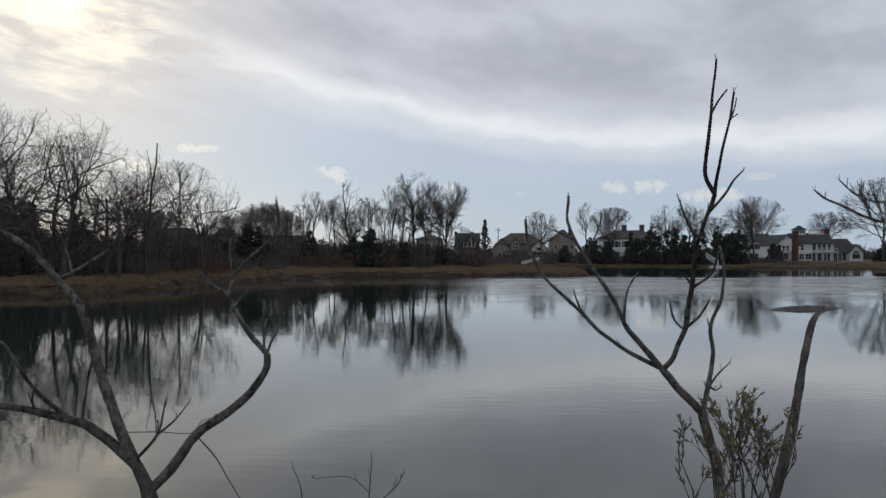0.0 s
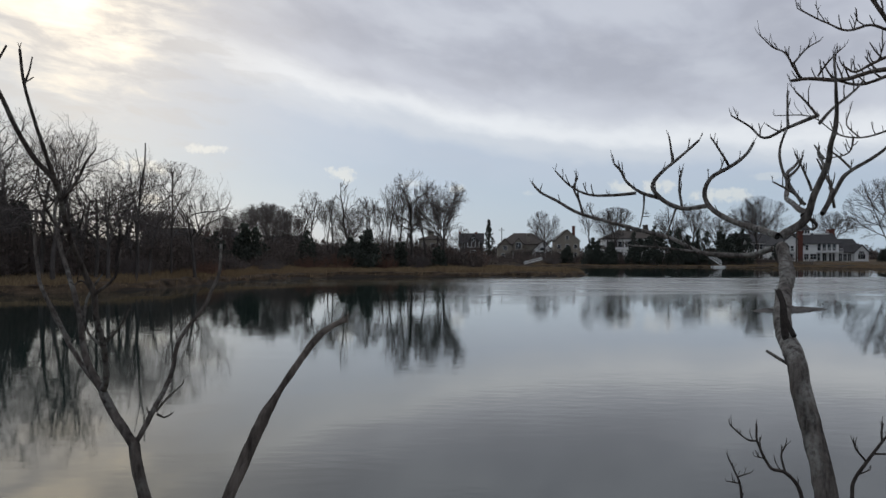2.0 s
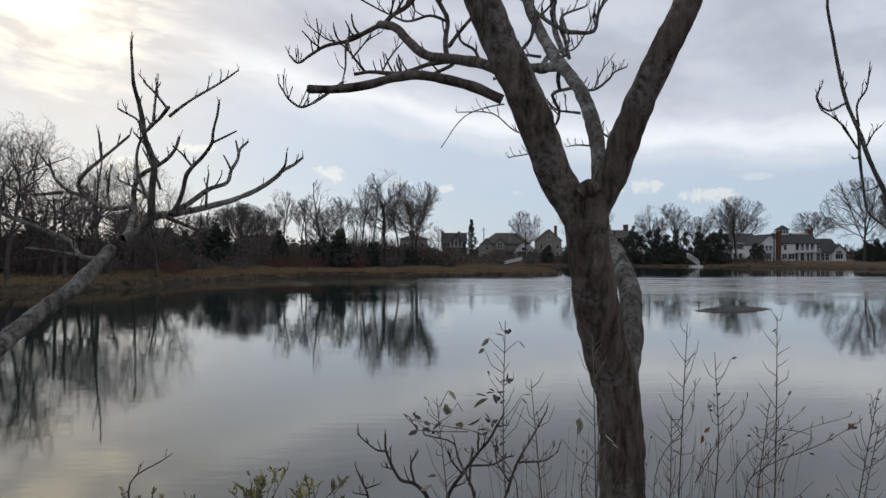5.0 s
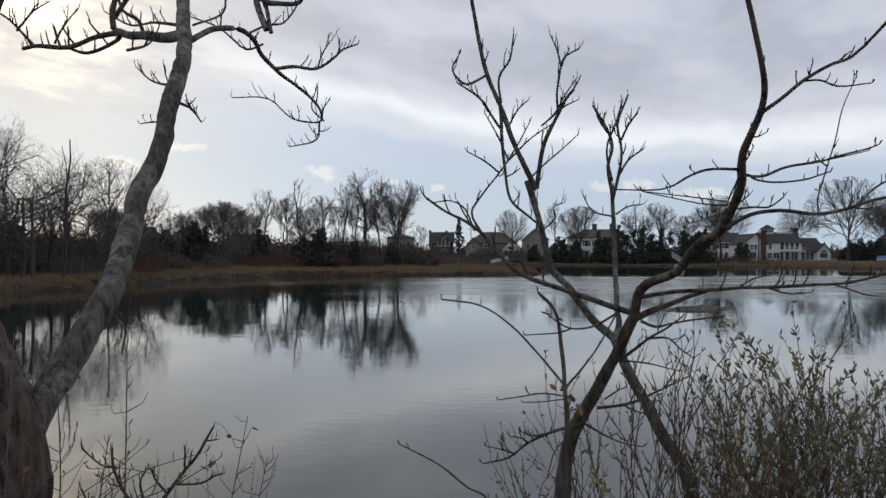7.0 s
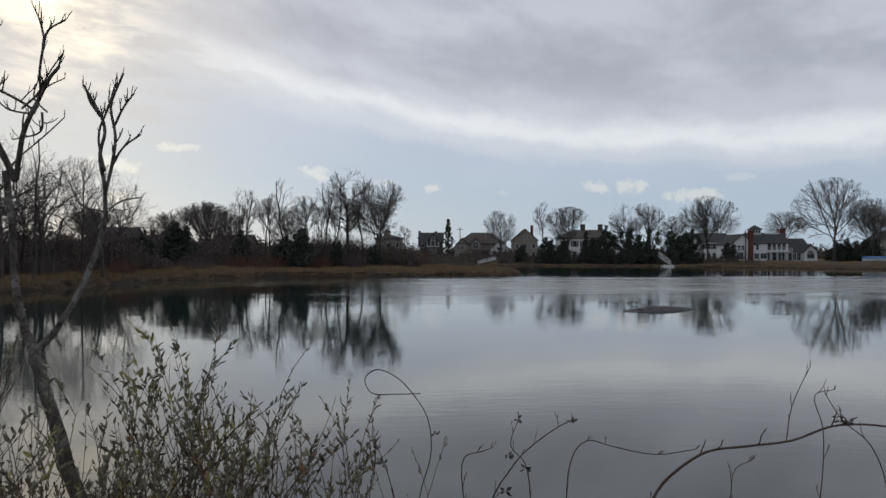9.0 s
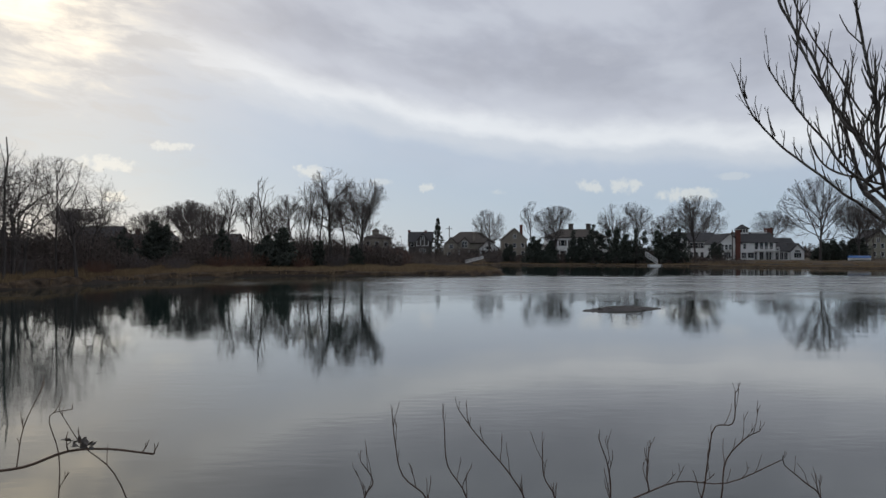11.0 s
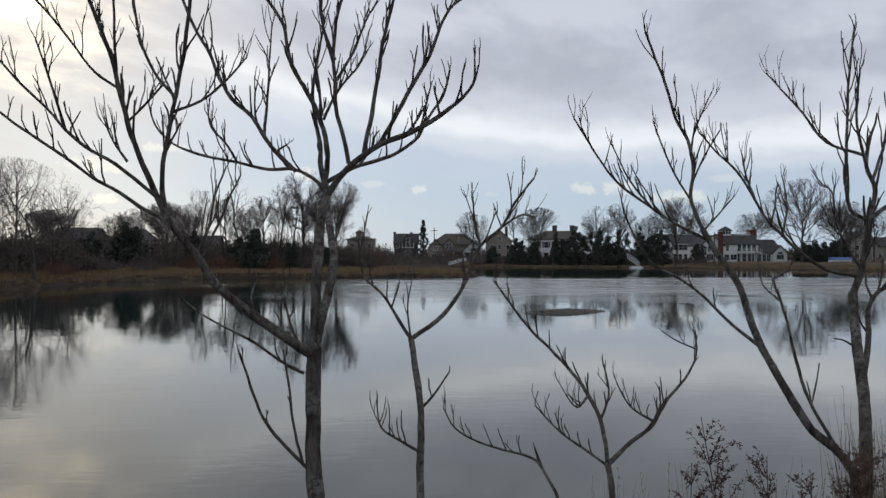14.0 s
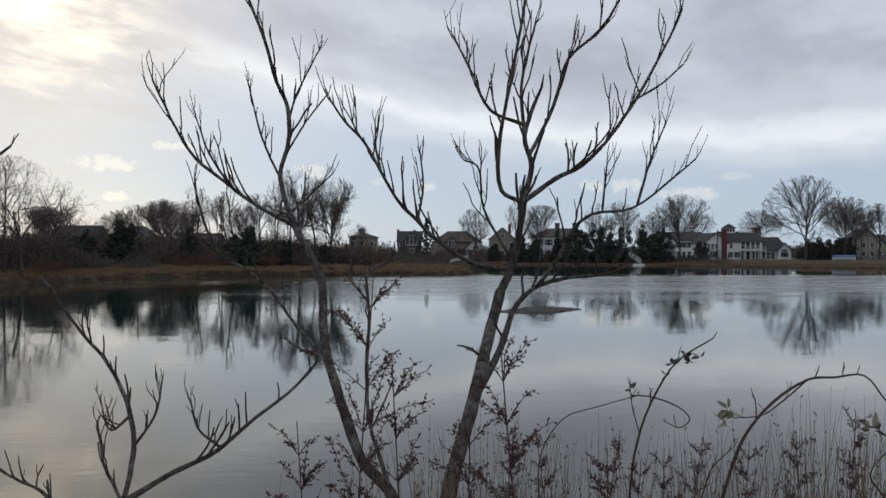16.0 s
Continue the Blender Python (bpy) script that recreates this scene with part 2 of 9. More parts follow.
M = {
    "water": material("pond_water", water_look, 0.05),
    "ground": material("marsh_ground", ground_look, 0.95),
    "far_bark": material("far_bark", mottled((0.054, 0.047, 0.044), (0.105, 0.092, 0.084), 0.6, 8, 0.4), 0.9),
    "far_twig": material("far_twig", mottled((0.085, 0.073, 0.068), (0.15, 0.13, 0.12), 0.6, 8, 0.1), 0.9),
    "red_twig": material("red_twig", mottled((0.10, 0.056, 0.042), (0.17, 0.10, 0.072), 0.8, 8, 0.1), 0.9),
    "cedar": material("cedar_leaf", leafy((0.038, 0.045, 0.038), (0.080, 0.088, 0.070)), 0.8),
    "thicket": material("thicket_leaf", leafy((0.058, 0.049, 0.045), (0.145, 0.116, 0.10)), 0.9),
    "reed": material("marsh_reed", leafy((0.11, 0.078, 0.047), (0.30, 0.215, 0.122)), 0.8),
    "mud": material("mud", mottled((0.024, 0.021, 0.018), (0.065, 0.055, 0.046), 2.0, 18, 0.8, 0.05), 0.7),
    "bank": material("peat_bank", mottled((0.026, 0.020, 0.015), (0.11, 0.078, 0.050), 0.9, 7, 0.9, 0.08), 0.95),
    "bark": material("grey_bark", bark((0.026, 0.021, 0.019), (0.125, 0.108, 0.094), (0.25, 0.25, 0.225), 0.55), 0.9),
    "bark_dark": material("dark_bark", bark((0.026, 0.020, 0.017), (0.155, 0.120, 0.098), (0.26, 0.24, 0.215), 0.5, 6), 0.9),
    "bark_pale": material("pale_bark", bark((0.038, 0.033, 0.030), (0.18, 0.16, 0.142), (0.34, 0.335, 0.305), 0.65, 7), 0.9),
    "twig": material("grey_twig", mottled((0.030, 0.025, 0.022), (0.085, 0.072, 0.063), 6, 60, 0.3, 0.003), 0.85),
    "twig_brown": material("brown_twig", mottled((0.060, 0.040, 0.030), (0.13, 0.09, 0.07), 6, 60, 0.3, 0.003), 0.85),
    "twig_pale": material("pale_twig", mottled((0.085, 0.070, 0.058), (0.19, 0.160, 0.135), 6, 60, 0.3, 0.003), 0.85),
    "rot_wood": material("rotten_wood", mottled((0.014, 0.012, 0.011), (0.045, 0.038, 0.033), 12, 60, 0.9, 0.01), 0.95),
    "leaf_dark": material("dark_leaf", leafy((0.040, 0.034, 0.032), (0.11, 0.095, 0.080)), 0.6),
    "dry_wood": material("weathered_wood", mottled((0.048, 0.040, 0.035), (0.21, 0.18, 0.155), 14, 90, 1.0, 0.02, stretch=(1, 1, 0.09)), 0.9),
    "leaf": material("olive_leaf", leafy((0.068, 0.066, 0.045), (0.29, 0.268, 0.175)), 0.5),
    "leaf_yellow": material("yellowed_leaf", leafy((0.13, 0.125, 0.045), (0.36, 0.31, 0.12)), 0.6),
    "leaf_brown": material("dry_leaf", leafy((0.13, 0.06, 0.03), (0.24, 0.15, 0.07)), 0.7),
    "seed": material("seed_head", leafy((0.050, 0.029, 0.027), (0.135, 0.080, 0.070)), 0.9),
    "straw": material("straw", leafy((0.14, 0.10, 0.06), (0.26, 0.20, 0.13)), 0.9),
    "siding_white": material("white_siding", mottled((0.70, 0.70, 0.68), (0.80, 0.80, 0.78), 0.5, 9, 0.2, stretch=(0.2, 0.2, 6)), 0.7),
    "siding_tan": material("tan_shingle", mottled((0.20, 0.18, 0.145), (0.28, 0.25, 0.21), 0.7, 9, 0.3, stretch=(1, 1, 5)), 0.85),
    "siding_green": material("sage_siding", mottled((0.24, 0.235, 0.185), (0.30, 0.29, 0.235), 0.7, 9, 0.3, stretch=(0.3, 0.3, 6)), 0.85),
    "siding_dark": material("dark_timber", mottled((0.07, 0.062, 0.058), (0.11, 0.098, 0.09), 0.7, 9, 0.3), 0.85),
    "roof": material("roof_shingle", mottled((0.048, 0.048, 0.05), (0.085, 0.083, 0.083), 0.7, 14, 0.5, stretch=(1, 1, 6)), 0.9),
    "roof_brown": material("roof_brown", mottled((0.075, 0.066, 0.058), (0.12, 0.105, 0.09), 0.7, 14, 0.5, stretch=(1, 1, 6)), 0.9),
    "brick": material("red_brick", mottled((0.11, 0.045, 0.036), (0.17, 0.075, 0.058), 1.0, 20, 0.5, stretch=(1, 1, 4)), 0.9),
    "trim": material("white_trim", mottled((0.62, 0.62, 0.60), (0.72, 0.72, 0.70), 1.0, 12, 0.1), 0.6),
    "pane": material("window_pane", mottled((0.012, 0.014, 0.017), (0.02, 0.022, 0.026), 0.5, 3, 0.02), 0.06),
    "blue": material("blue_tarp", mottled((0.03, 0.10, 0.26), (0.05, 0.15, 0.36), 2.0, 10, 0.5), 0.5),
    "pole_wood": material("pole_wood", mottled((0.07, 0.058, 0.048), (0.12, 0.10, 0.085), 2.0, 20, 0.4, stretch=(1, 1, 0.2)), 0.9),
}


# ---------------------------------------------------------------- building helpers
class Soup:
    """Loose geometry that becomes one mesh."""

    def __init__(self):
        self.v, self.f = [], []

    def tube(self, pts, radii, sides=5, cap=True):
        base = len(self.v)
        n = len(pts)
        for i, p in enumerate(pts):
            t = (pts[min(i + 1, n - 1)] - pts[max(i - 1, 0)])
            t = t.normalized() if t.length > 1e-9 else Vector((0, 0, 1))
            ref = Vector((0.31, 0.95, 0.05)) if abs(t.y) < 0.9 else Vector((1, 0, 0))
            a = t.cross(ref).normalized()
            b = t.cross(a)
            r = radii[i]
            for k in range(sides):
                q = 2 * math.pi * k / sides
                self.v.append(p + a * (r * math.cos(q)) + b * (r * math.sin(q)))
        for i in range(n - 1):
            for k in range(sides):
                k2 = (k + 1) % sides
                o, o2 = base + i * sides, base + (i + 1) * sides
                self.f.append((o + k, o + k2, o2 + k2, o2 + k))
        if cap:
            e = base + (n - 1) * sides
            self.f.append(tuple(e + k for k in range(sides)))

    def leaf(self, p, way, size, wide=0.38, side=None):
        """A small leaf from p along way: a folded pair of faces, or a pointed oval where it is large enough to see."""
        way = way.normalized()
        s = side or Vector((random.uniform(-1, 1), random.uniform(-1, 1), random.uniform(-1, 1)))
        s = way.cross(s)
        s = s.normalized() if s.length > 1e-6 else Vector((1, 0, 0))
        n = way.cross(s) * size * 0.08
        s = s * size * wide * 0.5
        o = len(self.v)
        if 0.012 < size < 0.06:
            low, high = p + way * size * 0.33 + n, p + way * size * 0.70 + n
            self.v += [p, low + s, high + s * 0.75, p + way * size, high - s * 0.75, low - s]
            self.f += [(o, o + 1, o + 2, o + 3), (o, o + 3, o + 4, o + 5)]
        else:
            m = p + way * size * 0.5 + n
            self.v += [p, m + s, p + way * size, m - s]
            self.f += [(o, o + 1, o + 2), (o, o + 2, o + 3)]

    def box(self, x0, x1, y0, y1, z0, z1):
        o = len(self.v)
        self.v += [Vector(c) for c in ((x0, y0, z0), (x1, y0, z0), (x1, y1, z0), (x0, y1, z0), (x0, y0, z1), (x1, y0, z1), (x1, y1, z1), (x0, y1, z1))]
        self.f += [tuple(o + i for i in q) for q in ((3, 2, 1, 0), (4, 5, 6, 7), (0, 1, 5, 4), (1, 2, 6, 5), (2, 3, 7, 6), (3, 0, 4, 7))]

    def slab(self, quad, thick):
        """A flat piece with thickness, under the four corners."""
        o = len(self.v)
        n = (quad[1] - quad[0]).cross(quad[2] - quad[0]).normalized() * thick
        self.v += [*quad, *[q - n for q in quad]]
        k = len(quad)
        self.f += [tuple(o + i for i in range(k)), tuple(o + k + i for i in reversed(range(k)))]
        self.f += [(o + i, o + k + i, o + k + (i + 1) % k, o + (i + 1) % k) for i in range(k)]

    def mesh(self, name, mat, smooth=True):
        me = bpy.data.meshes.new(name)
        me.from_pydata([tuple(q) for q in self.v], [], self.f)
        me.materials.append(mat)
        if smooth:
            me.polygons.foreach_set("use_smooth", [True] * len(me.polygons))
        me.update()
        return me


def part(name, soup, mat, parent, label="", smooth=False):
    ob = new(name, soup.mesh(name, mat, smooth))
    if parent is not None:
        ob.parent = parent
    if label:
        ob["label"] = label
    return ob


def empty(name, place=(0, 0, 0), turn=0.0):
    ob = new(name)
    ob.empty_display_size = 0.2
    ob.matrix_basis = pose(*place, 0, 0, turn)
    return ob


# ---------------------------------------------------------------- ground and water
FAR_LAND = [(-1500, 30), (-70, 50), (-36, 57), (-27, 60), (-25, 70), (-24, 82), (-19, 96), (-12, 104), (-6, 105), (3, 102), (10, 104.5), (15, 105), (18.5, 110), (19, 117), (14, 128),
            (6, 150), (12, 188), (24, 206), (33, 200), (45, 193), (64, 188), (81, 164), (95, 150), (130, 136), (1500, 100), (1500, 4500), (-1500, 4500)]

for _ in range(2):  # round the corners
    FAR_LAND = [tuple(a[k] + (b[k] - a[k]) * f for k in (0, 1)) for a, b in zip(FAR_LAND, FAR_LAND[1:] + FAR_LAND[:1]) for f in (0.25, 0.75)]


def near_shore(x):
    return 6.6 + 0.21 * x + 0.25 * math.sin(x * 0.9) + 0.15 * math.sin(x * 2.3 + 1)


def far_inland(x, y):
    """Distance inland from the far shore; negative over water."""
    inside, best = False, 1e9
    n = len(FAR_LAND)
    for i in range(n):
        (x0, y0), (x1, y1) = FAR_LAND[i], FAR_LAND[(i + 1) % n]
        if (y0 > y) != (y1 > y) and x < (x1 - x0) * (y - y0) / (y1 - y0) + x0:
            inside = not inside
        dx, dy = x1 - x0, y1 - y0
        s = min(1, max(0, ((x - x0) * dx + (y - y0) * dy) / (dx * dx + dy * dy)))
        best = min(best, (x0 + s * dx - x) ** 2 + (y0 + s * dy - y) ** 2)
    return math.sqrt(best) * (1 if inside else -1)


def inland(x, y):
    """The same with small coves and points in the bank."""
    return far_inland(x, y) + noise.noise((x * 0.12, y * 0.12, 3)) * 1.6 + noise.noise((x * 0.45, y * 0.45, 5)) * 0.5


def ease(a, b, v):
    s = min(1, max(0, (v - a) / (b - a)))
    return s * s * (3 - 2 * s)


def ground_z(x, y):
    bump = noise.noise((x * 0.3, y * 0.3, 0)) * 0.12
    if y < 30:
        d = near_shore(x) - y
        return -0.9 + 0.9 * ease(-3, 0, d) + 1.42 * ease(-0.2, 4.6, d) + bump * ease(0, 2, d) * 0.5
    d = inland(x, y)
    rise = 1.5 if x < 40 else 1.1
    return -0.9 + 0.9 * ease(-5, 0.0, d) + (0.62 if y < 128 else 0.28) * ease(-0.1, 0.9, d) + (rise - 0.16) * ease(4, 26, d) + bump * ease(0, 3, d)


def build_ground():
    def steps(*spans):
        out = []
        for a, b, s in spans:
            n = max(1, round((b - a) / s))
            out += [a + (b - a) * i / n for i in range(n)]
        return out + [spans[-1][1]]
    xs = steps((-1500, -300, 300), (-300, -80, 30), (-80, -10, 2.5), (-10, 26, 1.0), (26, 130, 3.0), (130, 300, 30), (300, 1500, 300))
    ys = steps((-400, -40, 90), (-40, 0, 8), (0, 14, 0.7), (14, 48, 8), (48, 150, 2.0), (150, 260, 5), (260, 600, 60), (600, 4400, 950))
    v = [(x, y, ground_z(x, y)) for y in ys for x in xs]
    w = len(xs)
    f = [(j * w + i, j * w + i + 1, (j + 1) * w + i + 1, (j + 1) * w + i) for j in range(len(ys) - 1) for i in range(w - 1)]
    me = bpy.data.meshes.new("ground")
    me.from_pydata(v, [], f)
    me.materials.append(M["ground"])
    me.polygons.foreach_set("use_smooth", [True] * len(f))
    tagged(new("ground", me), "brown marshy ground with muddy pond banks", "ground", kind="structure")
    s = Soup()
    s.v = [Vector(c) for c in ((-1200, 2, 0), (1200, 2, 0), (1200, 260, 0), (-1200, 260, 0))]
    s.f = [(0, 1, 2, 3)]
    tagged(part("water", s, M["water"], None), "calm grey pond water mirroring the overcast sky", "water", kind="structure")


build_ground()


# ---------------------------------------------------------------- far vegetation
def bend(p, way, length, n, wander, lift, rng):
    """A wandering line of n steps from p."""
    pts, d = [p.copy()], way.normalized()
    for _ in range(n):
        d = (d + Vector((rng.gauss(0, wander), rng.gauss(0, wander), rng.gauss(0, wander) + lift))).normalized()
        pts.append(pts[-1] + d * (length / n))
    return pts, d


def taper(r0, r1, n):
    return [r0 + (r1 - r0) * i / (n - 1) for i in range(n)]


def room(p, d, top, wide, low):
    """How far one may go from p along d inside the crown's egg-shaped outline."""
    c, k = Vector((0, 0, (top + low) / 2)), Vector((wide / 2, wide / 2, (top - low) / 2))
    o = Vector(((p.x - c.x) / k.x, (p.y - c.y) / k.y, (p.z - c.z) / k.z))
    e = Vector((d.x / k.x, d.y / k.y, d.z / k.z))
    a, b, q = e.dot(e), o.dot(e), o.dot(o) - 1
    s = b * b - a * q
    return max(0.0, (-b + math.sqrt(s)) / a) if s > 0 else 0.0


def grow(lines, p, way, length, r, level, spec, dims, rng):
    n = (6, 6, 4, 3, 2)[min(level, 4)]
    pts, d = bend(p, way, length, n, spec["wander"] * (0.45 if level == 0 and spec is not SNAG else 1), spec["lift"] if level else 0.02, rng)
    lines[0 if level < 2 else 1].append((pts, taper(r, max(r * spec["slim"], 0.006), n + 1), 7 if level == 0 else (5 if level == 1 else 3)))
    if level >= spec["levels"]:
        return
    many = spec["many"][level]
    start = spec["from"][level]
    for i in range(many):
        s = start + (1 - start) * (i + rng.random()) / many
        k = min(int(s * n), n - 1)
        q = pts[k].lerp(pts[k + 1], s * n - k)
        ax = (pts[k + 1] - pts[k]).normalized()
        turn = i * 2.4 + rng.uniform(0, 1.2)
        side = ax.cross(Vector((math.cos(turn), math.sin(turn), 0.2))).normalized()
        ang = radians(rng.uniform(*spec["angle"][level]))
        dirn = (ax * math.cos(ang) + side * math.sin(ang)).normalized()
        free = room(q, dirn, *dims) * rng.uniform(0.78, 1.08)
        ln = min(free, length * rng.uniform(*spec["ratio"][level])) if level else free * rng.uniform(*spec["ratio"][0])
        if ln < 0.25:
            continue
        grow(lines, q, dirn, ln, max(r * (0.5 if level else 0.45) * (1.05 - 0.35 * s), 0.0075), level + 1, spec, dims, rng)


# many: shoots of each order; angle: how far they turn off; ratio: their length; from: where along the parent they begin
OAK = {"levels": 4, "many": (12, 9, 7, 5), "from": (0.42, 0.22, 0.15, 0.15), "angle": ((22, 68), (20, 55), (20, 60), (20, 60)), "ratio": ((0.8, 1.0), (0.35, 0.6), (0.35, 0.6), (0.4, 0.7)),
       "wander": 0.13, "lift": 0.03, "slim": 0.45, "stem": 0.62, "low": 0.30, "girth": 0.028}
LANK = {"levels": 4, "many": (10, 6, 5, 4), "from": (0.35, 0.25, 0.2, 0.15), "angle": ((18, 45), (18, 45), (20, 50), (20, 55)), "ratio": ((0.7, 1.0), (0.35, 0.6), (0.35, 0.6), (0.4, 0.6)),
        "wander": 0.14, "lift": 0.08, "slim": 0.3, "stem": 0.88, "low": 0.30, "girth": 0.019}
SNAG = {"levels": 3, "many": (13, 5, 4, 3), "from": (0.30, 0.3, 0.3, 0.3), "angle": ((25, 60), (25, 55), (20, 50), (20, 50)), "ratio": ((0.4, 0.95), (0.25, 0.5), (0.25, 0.45), (0.3, 0.5)),
        "wander": 0.16, "lift": 0.10, "slim": 0.35, "stem": 0.97, "low": 0.30, "girth": 0.020}
ROUND = {"levels": 4, "many": (14, 9, 7, 5), "from": (0.40, 0.18, 0.12, 0.1), "angle": ((8, 72), (15, 48), (18, 50), (20, 55)), "ratio": ((0.9, 1.0), (0.35, 0.62), (0.35, 0.55), (0.4, 0.6)),
         "wander": 0.07, "lift": 0.035, "slim": 0.45, "stem": 0.52, "low": 0.20, "girth": 0.026}
GROVE = {"levels": 4, "many": (8, 6, 5, 4), "from": (0.36, 0.22, 0.15, 0.12), "angle": ((32, 80), (25, 65), (25, 65), (20, 60)), "ratio": ((0.85, 1.0), (0.4, 0.7), (0.35, 0.62), (0.4, 0.7)),
         "wander": 0.23, "lift": 0.015, "slim": 0.42, "stem": 0.56, "low": 0.22, "girth": 0.030}
LABEL = "bare winter deciduous tree with fine dark branches"


def far_tree(x, y, top, wide, spec, seed, label=LABEL):
    """A leafless tree at x, y whose crown ends at the height top and is about wide across."""
    rng = random.Random(seed * 7 + int(x * 10))
    z = ground_z(x, y) - 0.15
    h = top - z
    lines = [[], []]
    wide *= 1.2
    grow(lines, Vector((0, 0, 0)), Vector((rng.uniform(-.05, .05), rng.uniform(-.05, .05), 1)), h * spec["stem"], h * spec["girth"] * 0.5, 0, spec, (h, wide, h * spec["low"]), rng)
    t = empty("tree", (x, y, z))
    fat = max(1.0, 1.0 + (y - 70) / 110) if y < 160 else 1.55
    for nm, group, mt in (("trunk", lines[0], "far_bark"), ("crown", lines[1], "far_twig")):
        o = Soup()
        for pts, radii, sides in group:
            o.tube(pts, [r * (fat if nm == "crown" or y < 90 else 1.25) for r in radii], sides, False)
        part(nm, o, M[mt], t)
    return tagged(t, label, "tree", "bare trees on the far shore")


def clumps(soup, centre, rx, ry, rz, n, size, rng, hollow=0.55):
    """Small leaf clumps scattered through an uneven egg-shaped space."""
    for _ in range(n):
        d = Vector((rng.gauss(0, 1), rng.gauss(0, 1), rng.gauss(0, 1))).normalized()
        s = hollow + (1 - hollow) * rng.random() ** 0.6
        wob = 0.78 + 0.45 * noise.noise(d * 2.3 + centre * 0.7)
        p = centre + Vector((d.x * rx, d.y * ry, d.z * rz)) * s * wob
        soup.leaf(p, Vector((rng.uniform(-1, 1), rng.uniform(-1, 1), rng.uniform(-0.4, 1))), size * rng.uniform(0.6, 1.4), 0.8, Vector((rng.uniform(-1, 1), rng.uniform(-1, 1), rng.uniform(-1, 1))))


def cedar(x, y, top, wide, seed, label="dark evergreen cedar with dense ragged foliage", slim=False):
    rng = random.Random(seed)
    z = ground_z(x, y) - 0.1
    h = top - z
    t = empty("evergreen_tree", (x, y, z))
    s = Soup()
    s.tube([Vector((0, 0, 0)), Vector((0.05, 0, h * 0.5)), Vector((0, 0, h * 0.97))], [0.035 * h, 0.02 * h, 0.01], 6)
    crown = Soup()
    if slim:
        for i in range(18):
            f = i / 17
            r = wide * 0.5 * ((1 - f) ** 0.9 + 0.05)
            for k in range(8):
                a = k * 0.8 + i * 2.1 + rng.random()
                reach = r * rng.uniform(0.4, 1.2)
                c = Vector((math.cos(a) * reach * 0.75, math.sin(a) * reach * 0.75, h * (0.05 + 0.93 * f) + rng.uniform(-0.02, 0.02) * h))
                clumps(crown, c, max(0.16, reach * 0.4), max(0.16, reach * 0.4), h * 0.022, 16, 0.034 * h, rng, 0.1)
    else:
        # several leaders make one ragged mass
        tops = [(0.0, 0.0, 1.0)] + [(rng.uniform(-0.34, 0.34), rng.uniform(-0.2, 0.2), rng.uniform(0.62, 0.93)) for _ in range(4)]
        for ax, ay, share in tops:
            for i in range(11):
                f = (i + rng.random()) / 11
                r = wide * 0.30 * (1 - f ** 1.8) * rng.uniform(0.4, 1.15)
                a = i * 2.4 + rng.random()
                size = wide * rng.uniform(0.14, 0.25) * (1.1 - 0.6 * f)
                c = Vector((ax * wide + math.cos(a) * r, ay * wide + math.sin(a) * r, h * share * (0.06 + 0.88 * f)))
                clumps(crown, c, size, size, size * 1.1, 95, 0.035 * wide + 0.13, rng, 0.3)
            s.tube([Vector((ax * wide * 0.3, ay * wide * 0.3, 0.1)), Vector((ax * wide, ay * wide, h * share * 0.9))], [0.012 * h, 0.003 * h], 4)
    part("trunk", s, M["far_bark"], t)
    part("crown", crown, M["cedar"], t)
    return tagged(t, label, "tree", "evergreens on the far shore")


def shrub(x, y, high, wide, mat, seed, label, dense=170):
    """A rounded bush of fine upright stems."""
    rng = random.Random(seed)
    z = ground_z(x, y) - 0.05
    t = empty("shrub", (x, y, z))
    s, tw = Soup(), Soup()
    for i in range(dense):
        a, q = rng.uniform(0, 6.283), rng.random() ** 0.5
        end = Vector((math.cos(a) * q * wide * 0.5, math.sin(a) * q * wide * 0.4, high * (1 - 0.45 * q * q) * rng.uniform(0.7, 1.08)))
        start = Vector((end.x * 0.35, end.y * 0.35, 0))
        mid = start.lerp(end, 0.55) + Vector((end.x * 0.12, end.y * 0.12, 0.0))
        s.tube([start, mid, end], [0.022, 0.014, 0.006], 3, False)
        for k in range(4):
            u = rng.uniform(0.4, 1)
            b = mid.lerp(end, u)
            tw.tube([b, b + Vector((rng.gauss(0, 0.2), rng.gauss(0, 0.2), rng.uniform(0.1, 0.35))) * high * 0.3], [0.008, 0.004], 3, False)
    tagged(part("crown", s, M[mat], t), kind="stuff")
    tagged(part("twig_spray", tw, M[mat], t), kind="stuff")
    return tagged(t, label, "shrub", "brown shrubs on the far shore")


